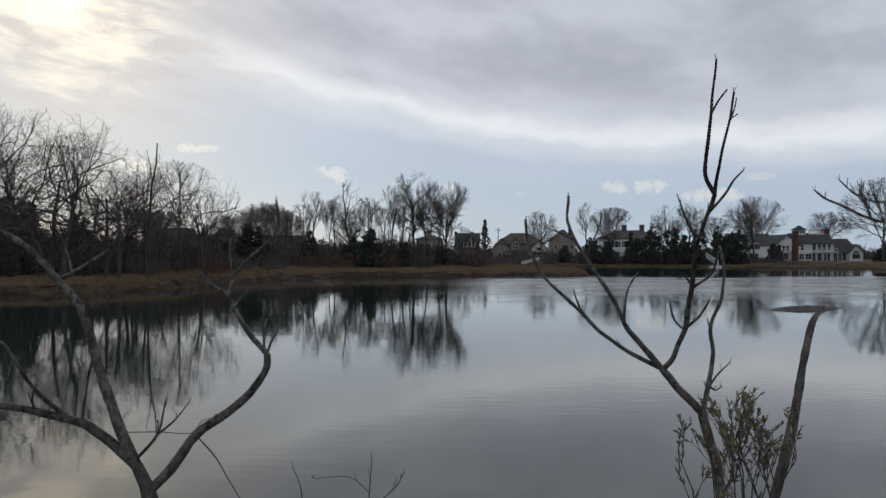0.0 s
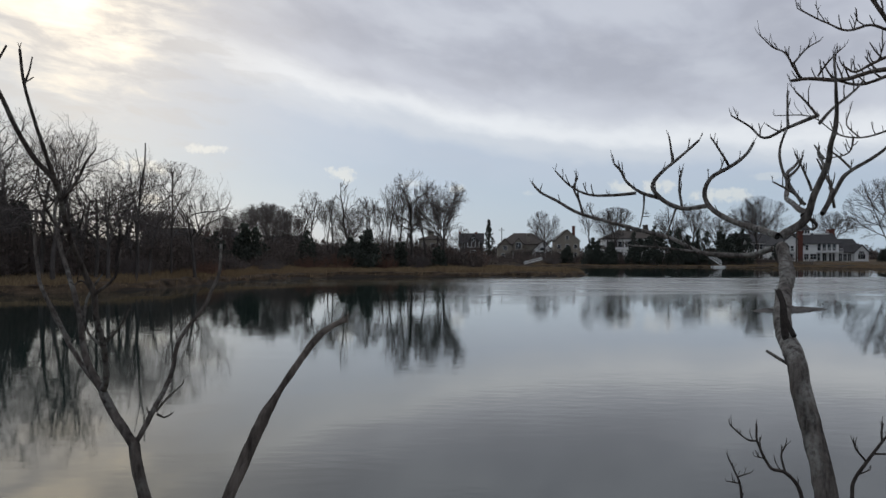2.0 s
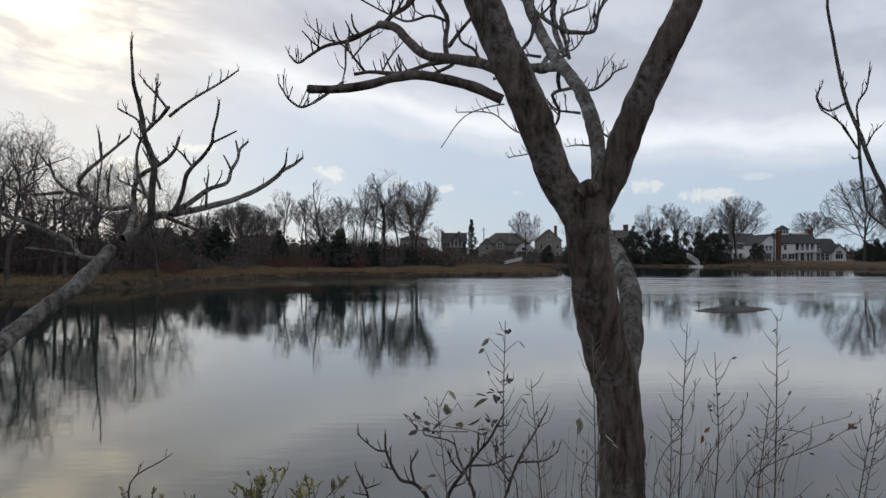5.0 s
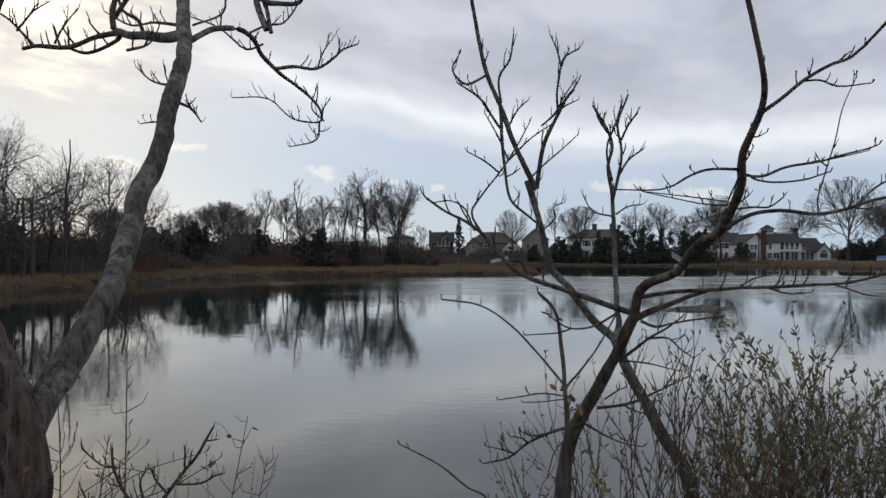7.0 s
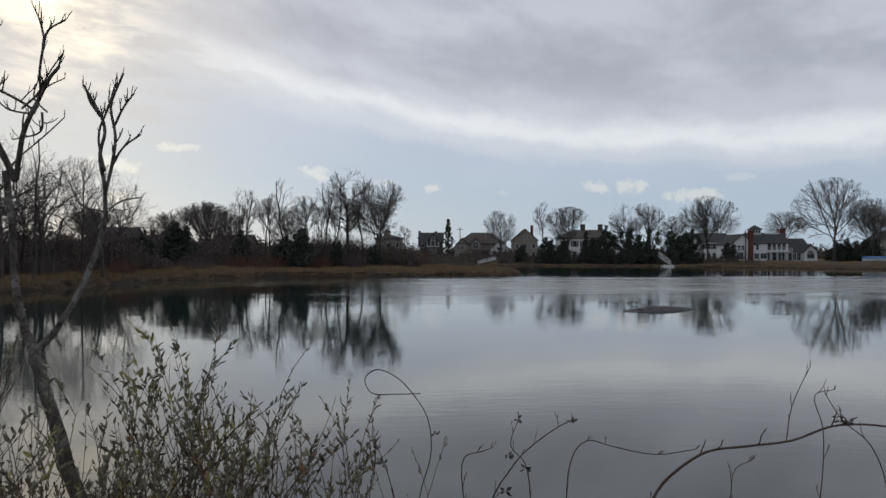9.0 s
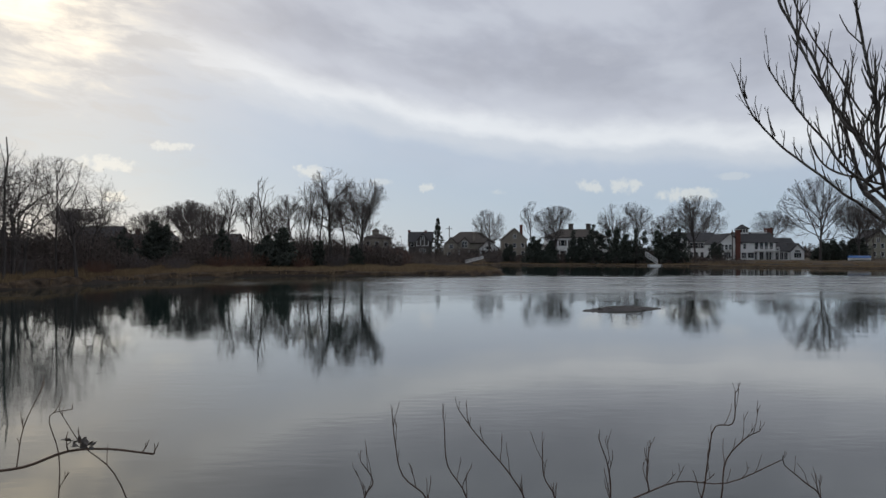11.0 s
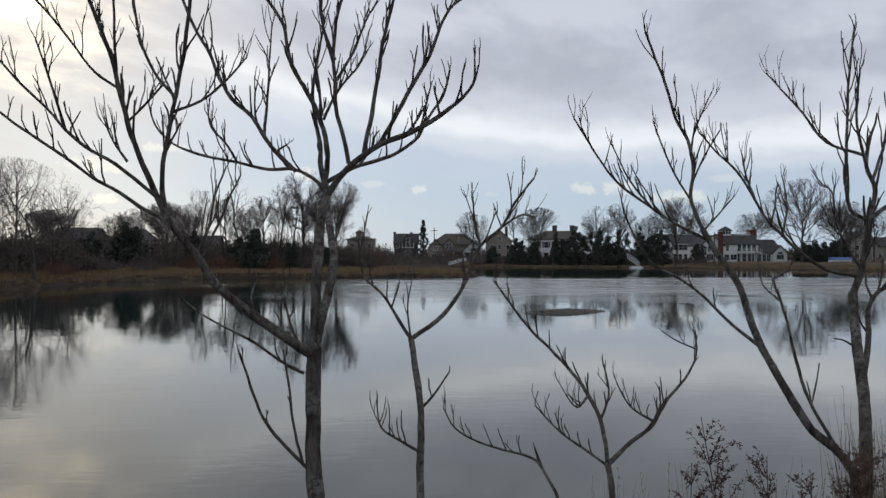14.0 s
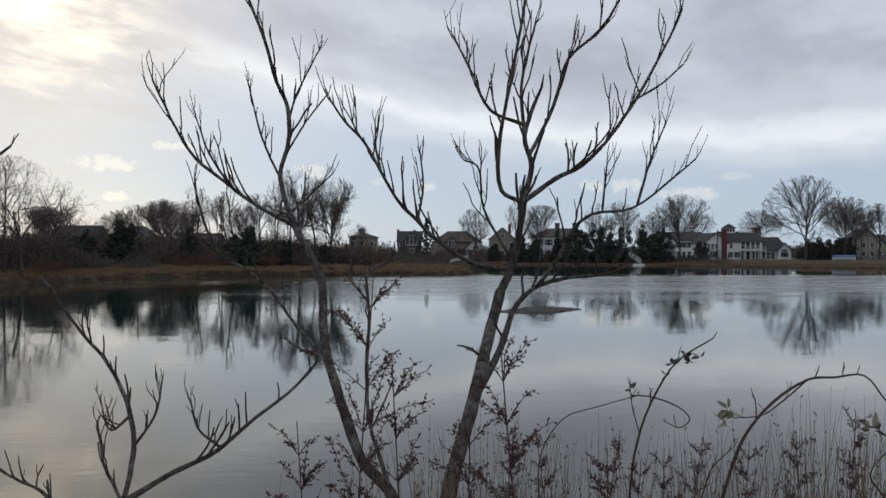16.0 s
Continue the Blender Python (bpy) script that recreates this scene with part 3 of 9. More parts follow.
# the grove close by the water
for x, y, top, wide, spec, seed in (
        (-44.0, 66, 18.3, 14.3, GROVE, 1), (-39.0, 62, 17.5, 13.0, GROVE, 2), (-35.0, 66, 16.6, 11.1, GROVE, 3), (-32.3, 63, 15.0, 9.8, GROVE, 4), (-31.2, 68, 14.0, 10.4, GROVE, 5), (-28.6, 65, 13.2, 6.0, GROVE, 6),
        (-33.6, 70, 14.6, 8.8, GROVE, 7), (-30.0, 74, 13.2, 8.4, GROVE, 8), (-27.2, 67.2, 13.9, 4.6, SNAG, 9), (-25.0, 76, 12.3, 6.4, GROVE, 10), (-29.0, 80, 12.9, 8.5, LANK, 11), (-41.5, 72, 17.1, 11.7, GROVE, 12),
        (-46.0, 78, 17.0, 12.0, GROVE, 13), (-43.0, 88, 16.0, 11.0, GROVE, 14), (-38.0, 90, 14.0, 10.0, GROVE, 15), (-52.0, 90, 18.0, 13.0, GROVE, 16), (-35.5, 58.8, 15.2, 8.0, GROVE, 17), (-40.5, 57, 16.6, 9.0, GROVE, 18), (-33.0, 76, 13.0, 7.0, GROVE, 19), (-28.0, 72, 10.6, 5.0, GROVE, 20),
        (-37.0, 75, 15.1, 9.1, LANK, 4), (-34.0, 82, 13.6, 9.1, GROVE, 6), (-47.0, 60, 19.1, 14.3, GROVE, 3), (-53.0, 63, 18.1, 14.3, GROVE, 5), (-32.0, 95, 12.1, 9.1, GROVE, 8),
        # the middle trees on the point
        (-37.5, 150, 13.4, 11.0, ROUND, 21), (-23.2, 122, 13.8, 5.0, LANK, 22), (-19.3, 124, 12.6, 4.5, LANK, 23), (-16.2, 120, 14.8, 5.5, SNAG, 24), (-13.4, 123, 11.8, 5.0, LANK, 25), (-10.4, 119, 13.9, 5.4, LANK, 26),
        (-6.2, 119, 16.4, 7.2, OAK, 27), (-4.2, 122, 15.0, 5.0, LANK, 28), (-1.4, 117, 14.7, 7.8, ROUND, 29), (-8.0, 126, 12.0, 5.0, LANK, 22), (-26.0, 128, 11.5, 6.0, LANK, 25), (-29.5, 140, 10.5, 6.0, ROUND, 21),
        (-52.0, 135, 11.0, 9.0, ROUND, 29), (-62.0, 150, 12.0, 10.0, OAK, 27), (1.2, 132, 8.0, 3.5, LANK, 28),
        (-34.5, 128, 11.0, 6.0, LANK, 23), (-31.5, 132, 12.0, 6.5, ROUND, 24), (-27.5, 124, 10.2, 5.5, LANK, 26), (-21.2, 128, 12.4, 6.0, LANK, 27), (-17.8, 131, 11.4, 6.0, ROUND, 28), (-14.6, 128, 12.8, 6.0, LANK, 29), (-11.8, 126, 11.0, 5.5, LANK, 22),
        (-3.0, 128, 12.0, 6.0, LANK, 23), (-40.5, 136, 10.5, 7.0, ROUND, 25), (-45.0, 128, 11.0, 7.0, LANK, 26), (-8.6, 122, 13.0, 5.0, LANK, 21), (-24.6, 120, 11.0, 5.0, SNAG, 24),
        # trees among the houses
        (26.6, 238, 16.8, 10.0, ROUND, 31), (37.0, 214, 17.6, 7.0, LANK, 32), (42.0, 206, 15.8, 12.2, ROUND, 33), (64.0, 232, 18.6, 9.5, ROUND, 31), (69.8, 230, 18.8, 10.0, OAK, 34), (77.0, 199, 18.2, 14.6, ROUND, 35),
        (105.0, 190, 22.0, 17.0, ROUND, 36), (118.0, 196, 17.5, 13.0, ROUND, 33), (132.0, 205, 16.5, 13.0, OAK, 34), (110.0, 230, 16.0, 12.0, OAK, 31), (98.0, 250, 17.0, 13.0, ROUND, 33), (88.0, 262, 16.0, 12.0, ROUND, 36),
        (139.0, 230, 18.0, 14.0, ROUND, 35), (162.0, 225, 17.0, 14.0, ROUND, 33)):
    far_tree(x, y, top, wide, spec, seed, "dead bare tree with a few broken limbs" if spec is SNAG else LABEL)

for x, y, top, wide, seed in ((-30.2, 111, 8.0, 5.6, 41), (-33.4, 108, 6.2, 4.0, 42), (-12.4, 113, 6.9, 6.6, 43), (-15.4, 116, 5.8, 4.0, 44), (-22.0, 116, 6.6, 3.8, 45), (-2.0, 115, 4.6, 2.0, 46), (-7.6, 117, 5.2, 2.6, 47),
                              (-42, 84, 7.5, 4.6, 51), (-44.5, 78, 9.0, 4.5, 52), (-50, 84, 9.0, 5.5, 53),
                              (46.0, 201, 9.0, 6.0, 54), (50.5, 198, 10.5, 6.5, 55), (56.0, 196, 10.4, 7.0, 56), (61.0, 196, 9.8, 7.0, 57), (66.0, 194, 10.2, 6.5, 58), (71.0, 193, 9.6, 6.0, 59), (36.0, 206, 8.0, 6.5, 60), (40.5, 203, 6.6, 6.0, 61),
                              (82.5, 200, 6.2, 4.0, 62), (107.0, 193, 6.2, 5.2, 63), (112.5, 198, 6.8, 6.0, 64), (31.0, 215, 5.8, 5.0, 65), (121.0, 205, 7.0, 6.0, 66), (128.0, 212, 7.6, 6.0, 67), (168.0, 215, 9.0, 8.0, 68)):
    cedar(x, y, top, wide, seed)
cedar(11.2, 288, 15.9, 6.4, 40, "tall slender spruce standing beside the houses", True)

for x, y, high, wide, mat, seed in ((-16.5, 111, 2.6, 6.0, "red_twig", 71), (-20.5, 110, 2.0, 5.0, "red_twig", 72), (-9.5, 112, 2.2, 4.0, "red_twig", 73), (3.5, 128, 4.2, 5.5, "red_twig", 74), (-1.0, 126, 3.2, 4.0, "red_twig", 75), (-24.5, 104, 1.8, 4.5, "far_twig", 76),
                                    (-28.0, 98, 2.0, 5.0, "far_twig", 77), (-31, 76, 2.6, 5.0, "far_twig", 78), (-36, 70, 2.8, 5.0, "far_twig", 79), (-26.5, 84, 1.9, 4.0, "red_twig", 80), (-40, 68, 2.6, 6.0, "far_twig", 81), (26, 212, 2.4, 6.0, "far_twig", 82),
                                    (-13.0, 117, 3.4, 5.0, "red_twig", 83), (-5.0, 114, 2.4, 4.0, "far_twig", 84)):
    shrub(x, y, high, wide, mat, seed, "rounded reddish-brown leafless shrub" if mat == "red_twig" else "rounded dark leafless shrub in the marsh")


def marsh():
    """Reeds along the far banks, and the dark thicket under the trees."""
    rng = random.Random(5)
    reeds, thick = Soup(), Soup()
    made = 0
    while made < 30000:
        if made % 4:
            x, y = rng.uniform(-62, 20), rng.uniform(52, 126)
        else:
            x, y = rng.uniform(20, 150), rng.uniform(134, 215)
        d = inland(x, y)
        if not 0.2 < d < 22 or noise.noise((x * 0.18, y * 0.18, 7)) < -0.42 + d * 0.03:
            continue
        made += 1
        z, h = ground_z(x, y), rng.uniform(0.35, 0.85) * (0.75 + 0.6 * max(0, noise.noise((x * 0.3, y * 0.3, 1))))
        h *= 1.0 if y < 125 else 0.45
        wide = 0.035 if y < 125 else 0.08
        for k in range(4):
            a = rng.uniform(0, 6.28)
            b = Vector((x + rng.gauss(0, 0.18), y + rng.gauss(0, 0.18), z - 0.05))
            tip = b + Vector((math.cos(a) * 0.25 * h, math.sin(a) * 0.25 * h, h * rng.uniform(0.7, 1.15)))
            o = len(reeds.v)
            reeds.v += [b - Vector((wide, 0, 0)), b + Vector((wide, 0, 0)), tip]
            reeds.f.append((o, o + 1, o + 2))
    tagged(part("marsh_grass", reeds, M["reed"], None), "tan dry marsh grass along the muddy far bank", "grass", kind="stuff")
    made = 0
    while made < 7600:
        q = rng.random()
        if made < 1900:
            x, y, lo, q = rng.uniform(-72, -27), rng.uniform(60, 100), 9, 0.5
        elif q < 0.75:
            x, y = rng.uniform(-75, 26), rng.uniform(60, 190 if rng.random() < 0.3 else 150)
            lo = 13 if y > 100 else 12
        else:
            x, y = rng.uniform(-4, 175), rng.uniform(128, 262)
            lo = 7 if x < 82 or x > 113 else 200
        d = inland(x, y)
        if d < lo or d > lo + 32:
            continue
        made += 1
        z = ground_z(x, y)
        h = rng.uniform(1.2, 3.9) * max(0.3, 0.8 + 1.5 * noise.noise((x * 0.13, y * 0.05, 2)))
        if q < 0.75 and y < 95:
            h *= 1.5
        for k in range(14):
            b = Vector((x + rng.gauss(0, 0.8), y + rng.gauss(0, 0.8), z))
            tip = b + Vector((rng.gauss(0, 0.4), rng.gauss(0, 0.4), h * rng.uniform(0.4, 1.1)))
            thick.tube([b, tip], [0.025, 0.008], 3, False)
            for j in range(3):
                thick.leaf(b.lerp(tip, rng.uniform(0.3, 1)), Vector((rng.uniform(-1, 1), rng.uniform(-1, 1), rng.uniform(-0.2, 1))), rng.uniform(0.15, 0.4), 0.6)
    tagged(part("undergrowth", thick, M["thicket"], None), "dark tangled winter thicket under the far trees", "undergrowth", kind="stuff")


marsh()


def mud_bank():
    """The steep dark edge of the far shore, slumped and uneven."""
    s = Soup()
    line = [p for p in FAR_LAND if abs(p[0]) < 140]
    pts = []
    for (x0, y0), (x1, y1) in zip(line, line[1:]):
        n = max(1, int(math.hypot(x1 - x0, y1 - y0) / 0.45))
        pts += [(x0 + (x1 - x0) * i / n, y0 + (y1 - y0) * i / n, x1 - x0, y1 - y0) for i in range(n)]
    profile = ((-0.9, -0.35), (-0.25, 0.04), (0.0, 0.22), (0.12, 0.45), (0.3, 0.62), (0.75, 0.70), (1.5, 0.62), (2.2, 0.40))
    for k, (x, y, dx, dy) in enumerate(pts):
        ln = math.hypot(dx, dy)
        nx, ny = -dy / ln, dx / ln
        cove = -(noise.noise((x * 0.12, y * 0.12, 3)) * 1.6 + noise.noise((x * 0.45, y * 0.45, 5)) * 0.5)
        for j, (o, z) in enumerate(profile):
            q = o + cove + 0.35 * noise.noise((x * 0.7, y * 0.7, j * 0.6))
            s.v.append(Vector((x + nx * q, y + ny * q, z * (1.0 if y < 128 else 0.45) * (1.0 + 0.35 * noise.noise((x * 0.25, y * 0.25, 9))) + 0.16 * noise.noise((x * 1.7, y * 1.7, j * 0.9)))))
    w = len(profile)
    s.f = [(k * w + j, (k + 1) * w + j, (k + 1) * w + j + 1, k * w + j + 1) for k in range(len(pts) - 1) for j in range(w - 1)]
    tagged(part("bank", s, M["bank"], None), "steep dark muddy bank edge with clinging dead grass", "bank", kind="structure")


mud_bank()


def mud_bar():
    rng = random.Random(3)
    t = empty("mud_bar", (19.3, 42.6, 0))
    s = Soup()
    nx, ny = 44, 14
    for j in range(ny + 1):
        for i in range(nx + 1):
            u, v = i / nx * 2 - 1, j / ny * 2 - 1
            x, y = u * 2.75, v * 1.3
            edge = 1 - (abs(u) ** 1.5 + v * v)
            z = -0.05 + 0.24 * max(-0.4, edge) + 0.030 * noise.noise((x * 1.3, y * 1.3, 4)) + 0.030 * noise.noise((x * 4, y * 4, 1))
            s.v.append(Vector((x, y + u * 1.0, z)))
    s.f = [(j * (nx + 1) + i, j * (nx + 1) + i + 1, (j + 1) * (nx + 1) + i + 1, (j + 1) * (nx + 1) + i) for j in range(ny) for i in range(nx)]
    part("mud", s, M["mud"], t, "", True)
    st = Soup()
    for _ in range(110):
        u, v = rng.uniform(-1, 1), rng.uniform(-0.8, 0.8)
        if abs(u) ** 1.5 + v * v > 0.75:
            continue
        p = Vector((u * 2.75, v * 1.3 + u, -0.05 + 0.24 * (1 - abs(u) ** 1.5 - v * v)))
        r = rng.uniform(0.03, 0.07)
        st.tube([p - Vector((r, 0, 0)), p, p + Vector((r, 0, 0))], [r * 0.4, r * 0.7, r * 0.3], 5)
    tagged(part("shell_scatter", st, M["mud"], t, "scattered dark shells and stones"), kind="stuff")
    tagged(t, "low dark mud bar showing above the still water", "mud bar")


mud_bar()


def far_woods():
    """The dim band of woods and yards behind the houses, out to the skyline."""
    rng = random.Random(8)
    s = Soup()
    for _ in range(5200):
        x = rng.uniform(-330, 420)
        y = rng.uniform(268, 420)
        if rng.random() < 0.3:
            x, y = rng.uniform(-150, -28), rng.uniform(150, 260)
        z = ground_z(x, y)
        h = rng.uniform(2.0, 7.5) * (0.55 + 0.9 * abs(noise.noise((x * 0.03, y * 0.03, 2))))
        if -14 < x - y * 0.03 < 2:
            h *= 0.5
        for k in range(7):
            b = Vector((x + rng.gauss(0, 1.6), y, z))
            tip = b + Vector((rng.gauss(0, 0.9), 0.3, h * rng.uniform(0.5, 1.1)))
            s.tube([b, tip], [0.09, 0.03], 3, False)
            for j in range(3):
                s.leaf(b.lerp(tip, rng.uniform(0.2, 0.95)), Vector((rng.uniform(-1, 1), rng.uniform(-1, 1), rng.uniform(-0.2, 1))), rng.uniform(0.5, 1.3), 0.6)
    tagged(part("far_woods", s, M["thicket"], None), "dim band of bare woods behind the houses", "woods", kind="stuff")


far_woods()


# ---------------------------------------------------------------- houses on the far shore
def wing(home, x0, x1, y0, y1, z0, ze, zr, axis, walls, roof, over=0.45):
    """One block of a house: walls with their gables, and a roof with eaves. axis: the way of the ridge, or hip."""
    s, r = Soup(), Soup()
    xm, ym = (x0 + x1) / 2, (y0 + y1) / 2
    if axis == "hip":
        s.box(x0, x1, y0, y1, z0, ze)
        run = min(x1 - x0, y1 - y0) / 2 * 0.9
        o = over
        low = [Vector((x0 - o, y0 - o, ze)), Vector((x1 + o, y0 - o, ze)), Vector((x1 + o, y1 + o, ze)), Vector((x0 - o, y1 + o, ze))]
        a, b = Vector((x0 + run, ym, zr)), Vector((x1 - run, ym, zr))
        r.slab([low[0], low[1], b, a], 0.18)
        r.slab([low[2], low[3], a, b], 0.18)
        r.slab([low[1], low[2], b], 0.18)
        r.slab([low[3], low[0], a], 0.18)
    else:
        k = len(s.v)
        if axis == "y":
            prof = [(x0, z0), (x1, z0), (x1, ze), (xm, zr - 0.12), (x0, ze)]
            s.v += [Vector((a, y0, b)) for a, b in prof] + [Vector((a, y1, b)) for a, b in prof]
        else:
            prof = [(y0, z0), (y1, z0), (y1, ze), (ym, zr - 0.12), (y0, ze)]
            s.v += [Vector((x1, a, b)) for a, b in prof] + [Vector((x0, a, b)) for a, b in prof]
        s.f += [tuple(k + i for i in range(5)), tuple(k + 9 - i for i in range(5))]
        s.f += [(k + i, k + 5 + i, k + 5 + (i + 1) % 5, k + (i + 1) % 5) for i in range(5)]
        half = (x1 - x0) / 2 if axis == "y" else (y1 - y0) / 2
        drop = over * (zr - ze) / half
        if axis == "y":
            for sx, e in ((-1, x0 - over), (1, x1 + over)):
                q = [Vector((e, y0 - over, ze - drop)), Vector((xm, y0 - over, zr)), Vector((xm, y1 + over, zr)), Vector((e, y1 + over, ze - drop))]
                r.slab(q if sx > 0 else q[::-1], -0.16 if sx > 0 else -0.16)
        else:
            for sy, e in ((-1, y0 - over), (1, y1 + over)):
                q = [Vector((x0 - over, e, ze - drop)), Vector((x1 + over, e, ze - drop)), Vector((x1 + over, ym, zr)), Vector((x0 - over, ym, zr))]
                r.slab(q if sy < 0 else q[::-1], -0.16)
    part("wall", s, M[walls], home)
    part("roof", r, M[roof], home)


def pane_window(home, x, y, z, w, h, bars=1, cross=1, depth=0.09, shutters=False):
    """A window in a wall that faces the water: frame with glazing bars, and its pane."""
    f, g = Soup(), Soup()
    t = 0.10
    # one frame running round the opening
    for k, (yy, e) in enumerate(((y - depth, 0.0), (y + 0.02, 0.0))):
        for grow_by in (0.0, t):
            f.v += [Vector((x - w / 2 - grow_by, yy, z - grow_by)), Vector((x + w / 2 + grow_by, yy, z - grow_by)), Vector((x + w / 2 + grow_by, yy, z + h + grow_by)), Vector((x - w / 2 - grow_by, yy, z + h + grow_by))]
    for i in range(4):
        j = (i + 1) % 4
        f.f += [(i, 4 + i, 4 + j, j), (8 + i, 8 + j, 12 + j, 12 + i), (i, j, 8 + j, 8 + i), (4 + i, 12 + i, 12 + j, 4 + j)]
    win = part("window", f, M["trim"], home, "white window frame")
    for i in range(bars):
        c, q = x - w / 2 + w * (i + 1) / (bars + 1), Soup()
        q.box(c - 0.035, c + 0.035, y - depth * 0.7, y + 0.02, z, z + h)
        part("glazing_bar", q, M["trim"], win)
    for i in range(cross):
        c, q = z + h * (i + 1) / (cross + 1), Soup()
        q.box(x - w / 2, x + w / 2, y - depth * 0.66, y + 0.02, c - 0.035, c + 0.035)
        part("glazing_bar", q, M["trim"], win)
    g.box(x - w / 2, x + w / 2, y - 0.035, y + 0.01, z, z + h)
    part("pane", g, M["pane"], win)
    if shutters:
        for side in (-1, 1):
            q = Soup()
            c = x + side * (w / 2 + t + 0.25)
            q.box(c - 0.22, c + 0.22, y - 0.05, y + 0.01, z - 0.05, z + h + 0.05)
            part("shutter", q, M["siding_dark"], win)


def chimney(home, x, y, w, z0, z1, mat="brick"):
    s = Soup()
    s.box(x - w / 2, x + w / 2, y - w / 2, y + w / 2, z0, z1 - 0.25)
    s.box(x - w / 2 - 0.1, x + w / 2 + 0.1, y - w / 2 - 0.1, y + w / 2 + 0.1, z1 - 0.25, z1)
    part("chimney", s, M[mat], home)


def block(home, name, x0, x1, y0, y1, z0, z1, mat, label=""):
    s = Soup()
    s.box(x0, x1, y0, y1, z0, z1)
    return part(name, s, M[mat], home, label)


def rail(home, x0, x1, y, z, high=0.95, gap=0.4):
    s = Soup()
    s.box(x0, x1, y - 0.04, y + 0.04, z + high - 0.08, z + high)
    s.box(x0, x1, y - 0.03, y + 0.03, z + 0.08, z + 0.14)
    n = int((x1 - x0) / gap)
    for i in range(n + 1):
        c = x0 + (x1 - x0) * i / n
        s.box(c - 0.03, c + 0.03, y - 0.03, y + 0.03, z, z + high)
    part("railing", s, M["trim"], home, "white balustrade")


def white_house():
    z = ground_z(97, 211)
    h = empty("house", (87.6, 211, z))
    wing(h, 0, 6.2, 0, 11, -0.5, 4.7, 7.3, "y", "siding_white", "roof")
    wing(h, 6.2, 16.2, 1.0, 10, -0.5, 4.9, 7.6, "x", "siding_white", "roof")
    wing(h, 15.6, 20.4, 1.8, 8, -0.5, 2.5, 4.3, "x", "siding_white", "roof")
    wing(h, 20.4, 24.2, 1.0, 8, -0.5, 2.6, 4.6, "y", "siding_white", "roof")
    wing(h, 13.5, 19.5, 9.5, 17, -0.5, 4.6, 7.8, "y", "siding_white", "roof")
    wing(h, 18.0, 26.0, 10, 18, -0.5, 3.8, 6.2, "x", "siding_white", "roof")
    wing(h, 7.6, 10.2, 4.6, 7.2, 6.5, 8.7, 9.9, "hip", "siding_white", "roof", 0.3)
    for i in range(3):
        pane_window(h, 8.15 + i * 0.75, 4.6, 7.65, 0.5, 0.8, 0, 0)
    chimney(h, 5.2, -0.3, 1.1, -0.3, 8.2)
    chimney(h, 16.6, 6.5, 1.6, 6.0, 8.9)
    block(h, "rooftop_deck", 11.2, 15.4, 4.8, 7.4, 7.35, 7.55, "trim")
    rail(h, 11.2, 15.4, 4.9, 7.5, 0.8)
    for i in range(3):
        pane_window(h, 1.1 + i * 1.05, 0, 2.8, 0.75, 1.3, 0, 1)
    block(h, "balcony", 0.1, 4.1, -1.1, 0, 2.35, 2.55, "trim")
    rail(h, 0.1, 4.1, -1.05, 2.5)
    pane_window(h, 2.4, 0, 0.4, 1.8, 1.6, 2, 0)
    pane_window(h, 7.4, 0.98, 0.55, 1.2, 1.35, 1, 1)
    pane_window(h, 9.3, 0.98, 0.55, 1.6, 1.35, 1, 1)
    pane_window(h, 7.6, 0.98, 3.0, 0.7, 1.4, 0, 1)
    for i in range(4):
        pane_window(h, 10.9 + i * 1.35, 0.98, 2.9, 0.95, 1.7, 0, 1)
        pane_window(h, 10.9 + i * 1.35, 0.98, 0.1, 0.95, 2.0, 1, 1)
    block(h, "porch_roof", 10.2, 16.3, -1.3, 1.0, 2.30, 2.50, "trim")
    rail(h, 10.2, 16.3, -1.25, 2.48)
    for i in range(4):
        block(h, "post", 10.25 + i * 1.95, 10.45 + i * 1.95, -1.3, -1.1, -0.3, 2.3, "trim")
    block(h, "porch_floor", 10.2, 16.3, -1.4, 1.0, -0.4, 0.05, "dry_wood")
    for i in range(3):
        pane_window(h, 17.0 + i * 1.2, 1.8, 0.1, 0.9, 1.9, 1, 1)
    pane_window(h, 22.3, 1.0, 0.6, 1.9, 1.3, 2, 0)
    pane_window(h, 22.3, 1.0, 2.05, 1.3, 0.6, 2, 0)
    pane_window(h, 16.5, 9.5, 4.4, 0.9, 1.2, 0, 1)
    tagged(h, "large white clapboard house with cupola and brick chimney", "house")


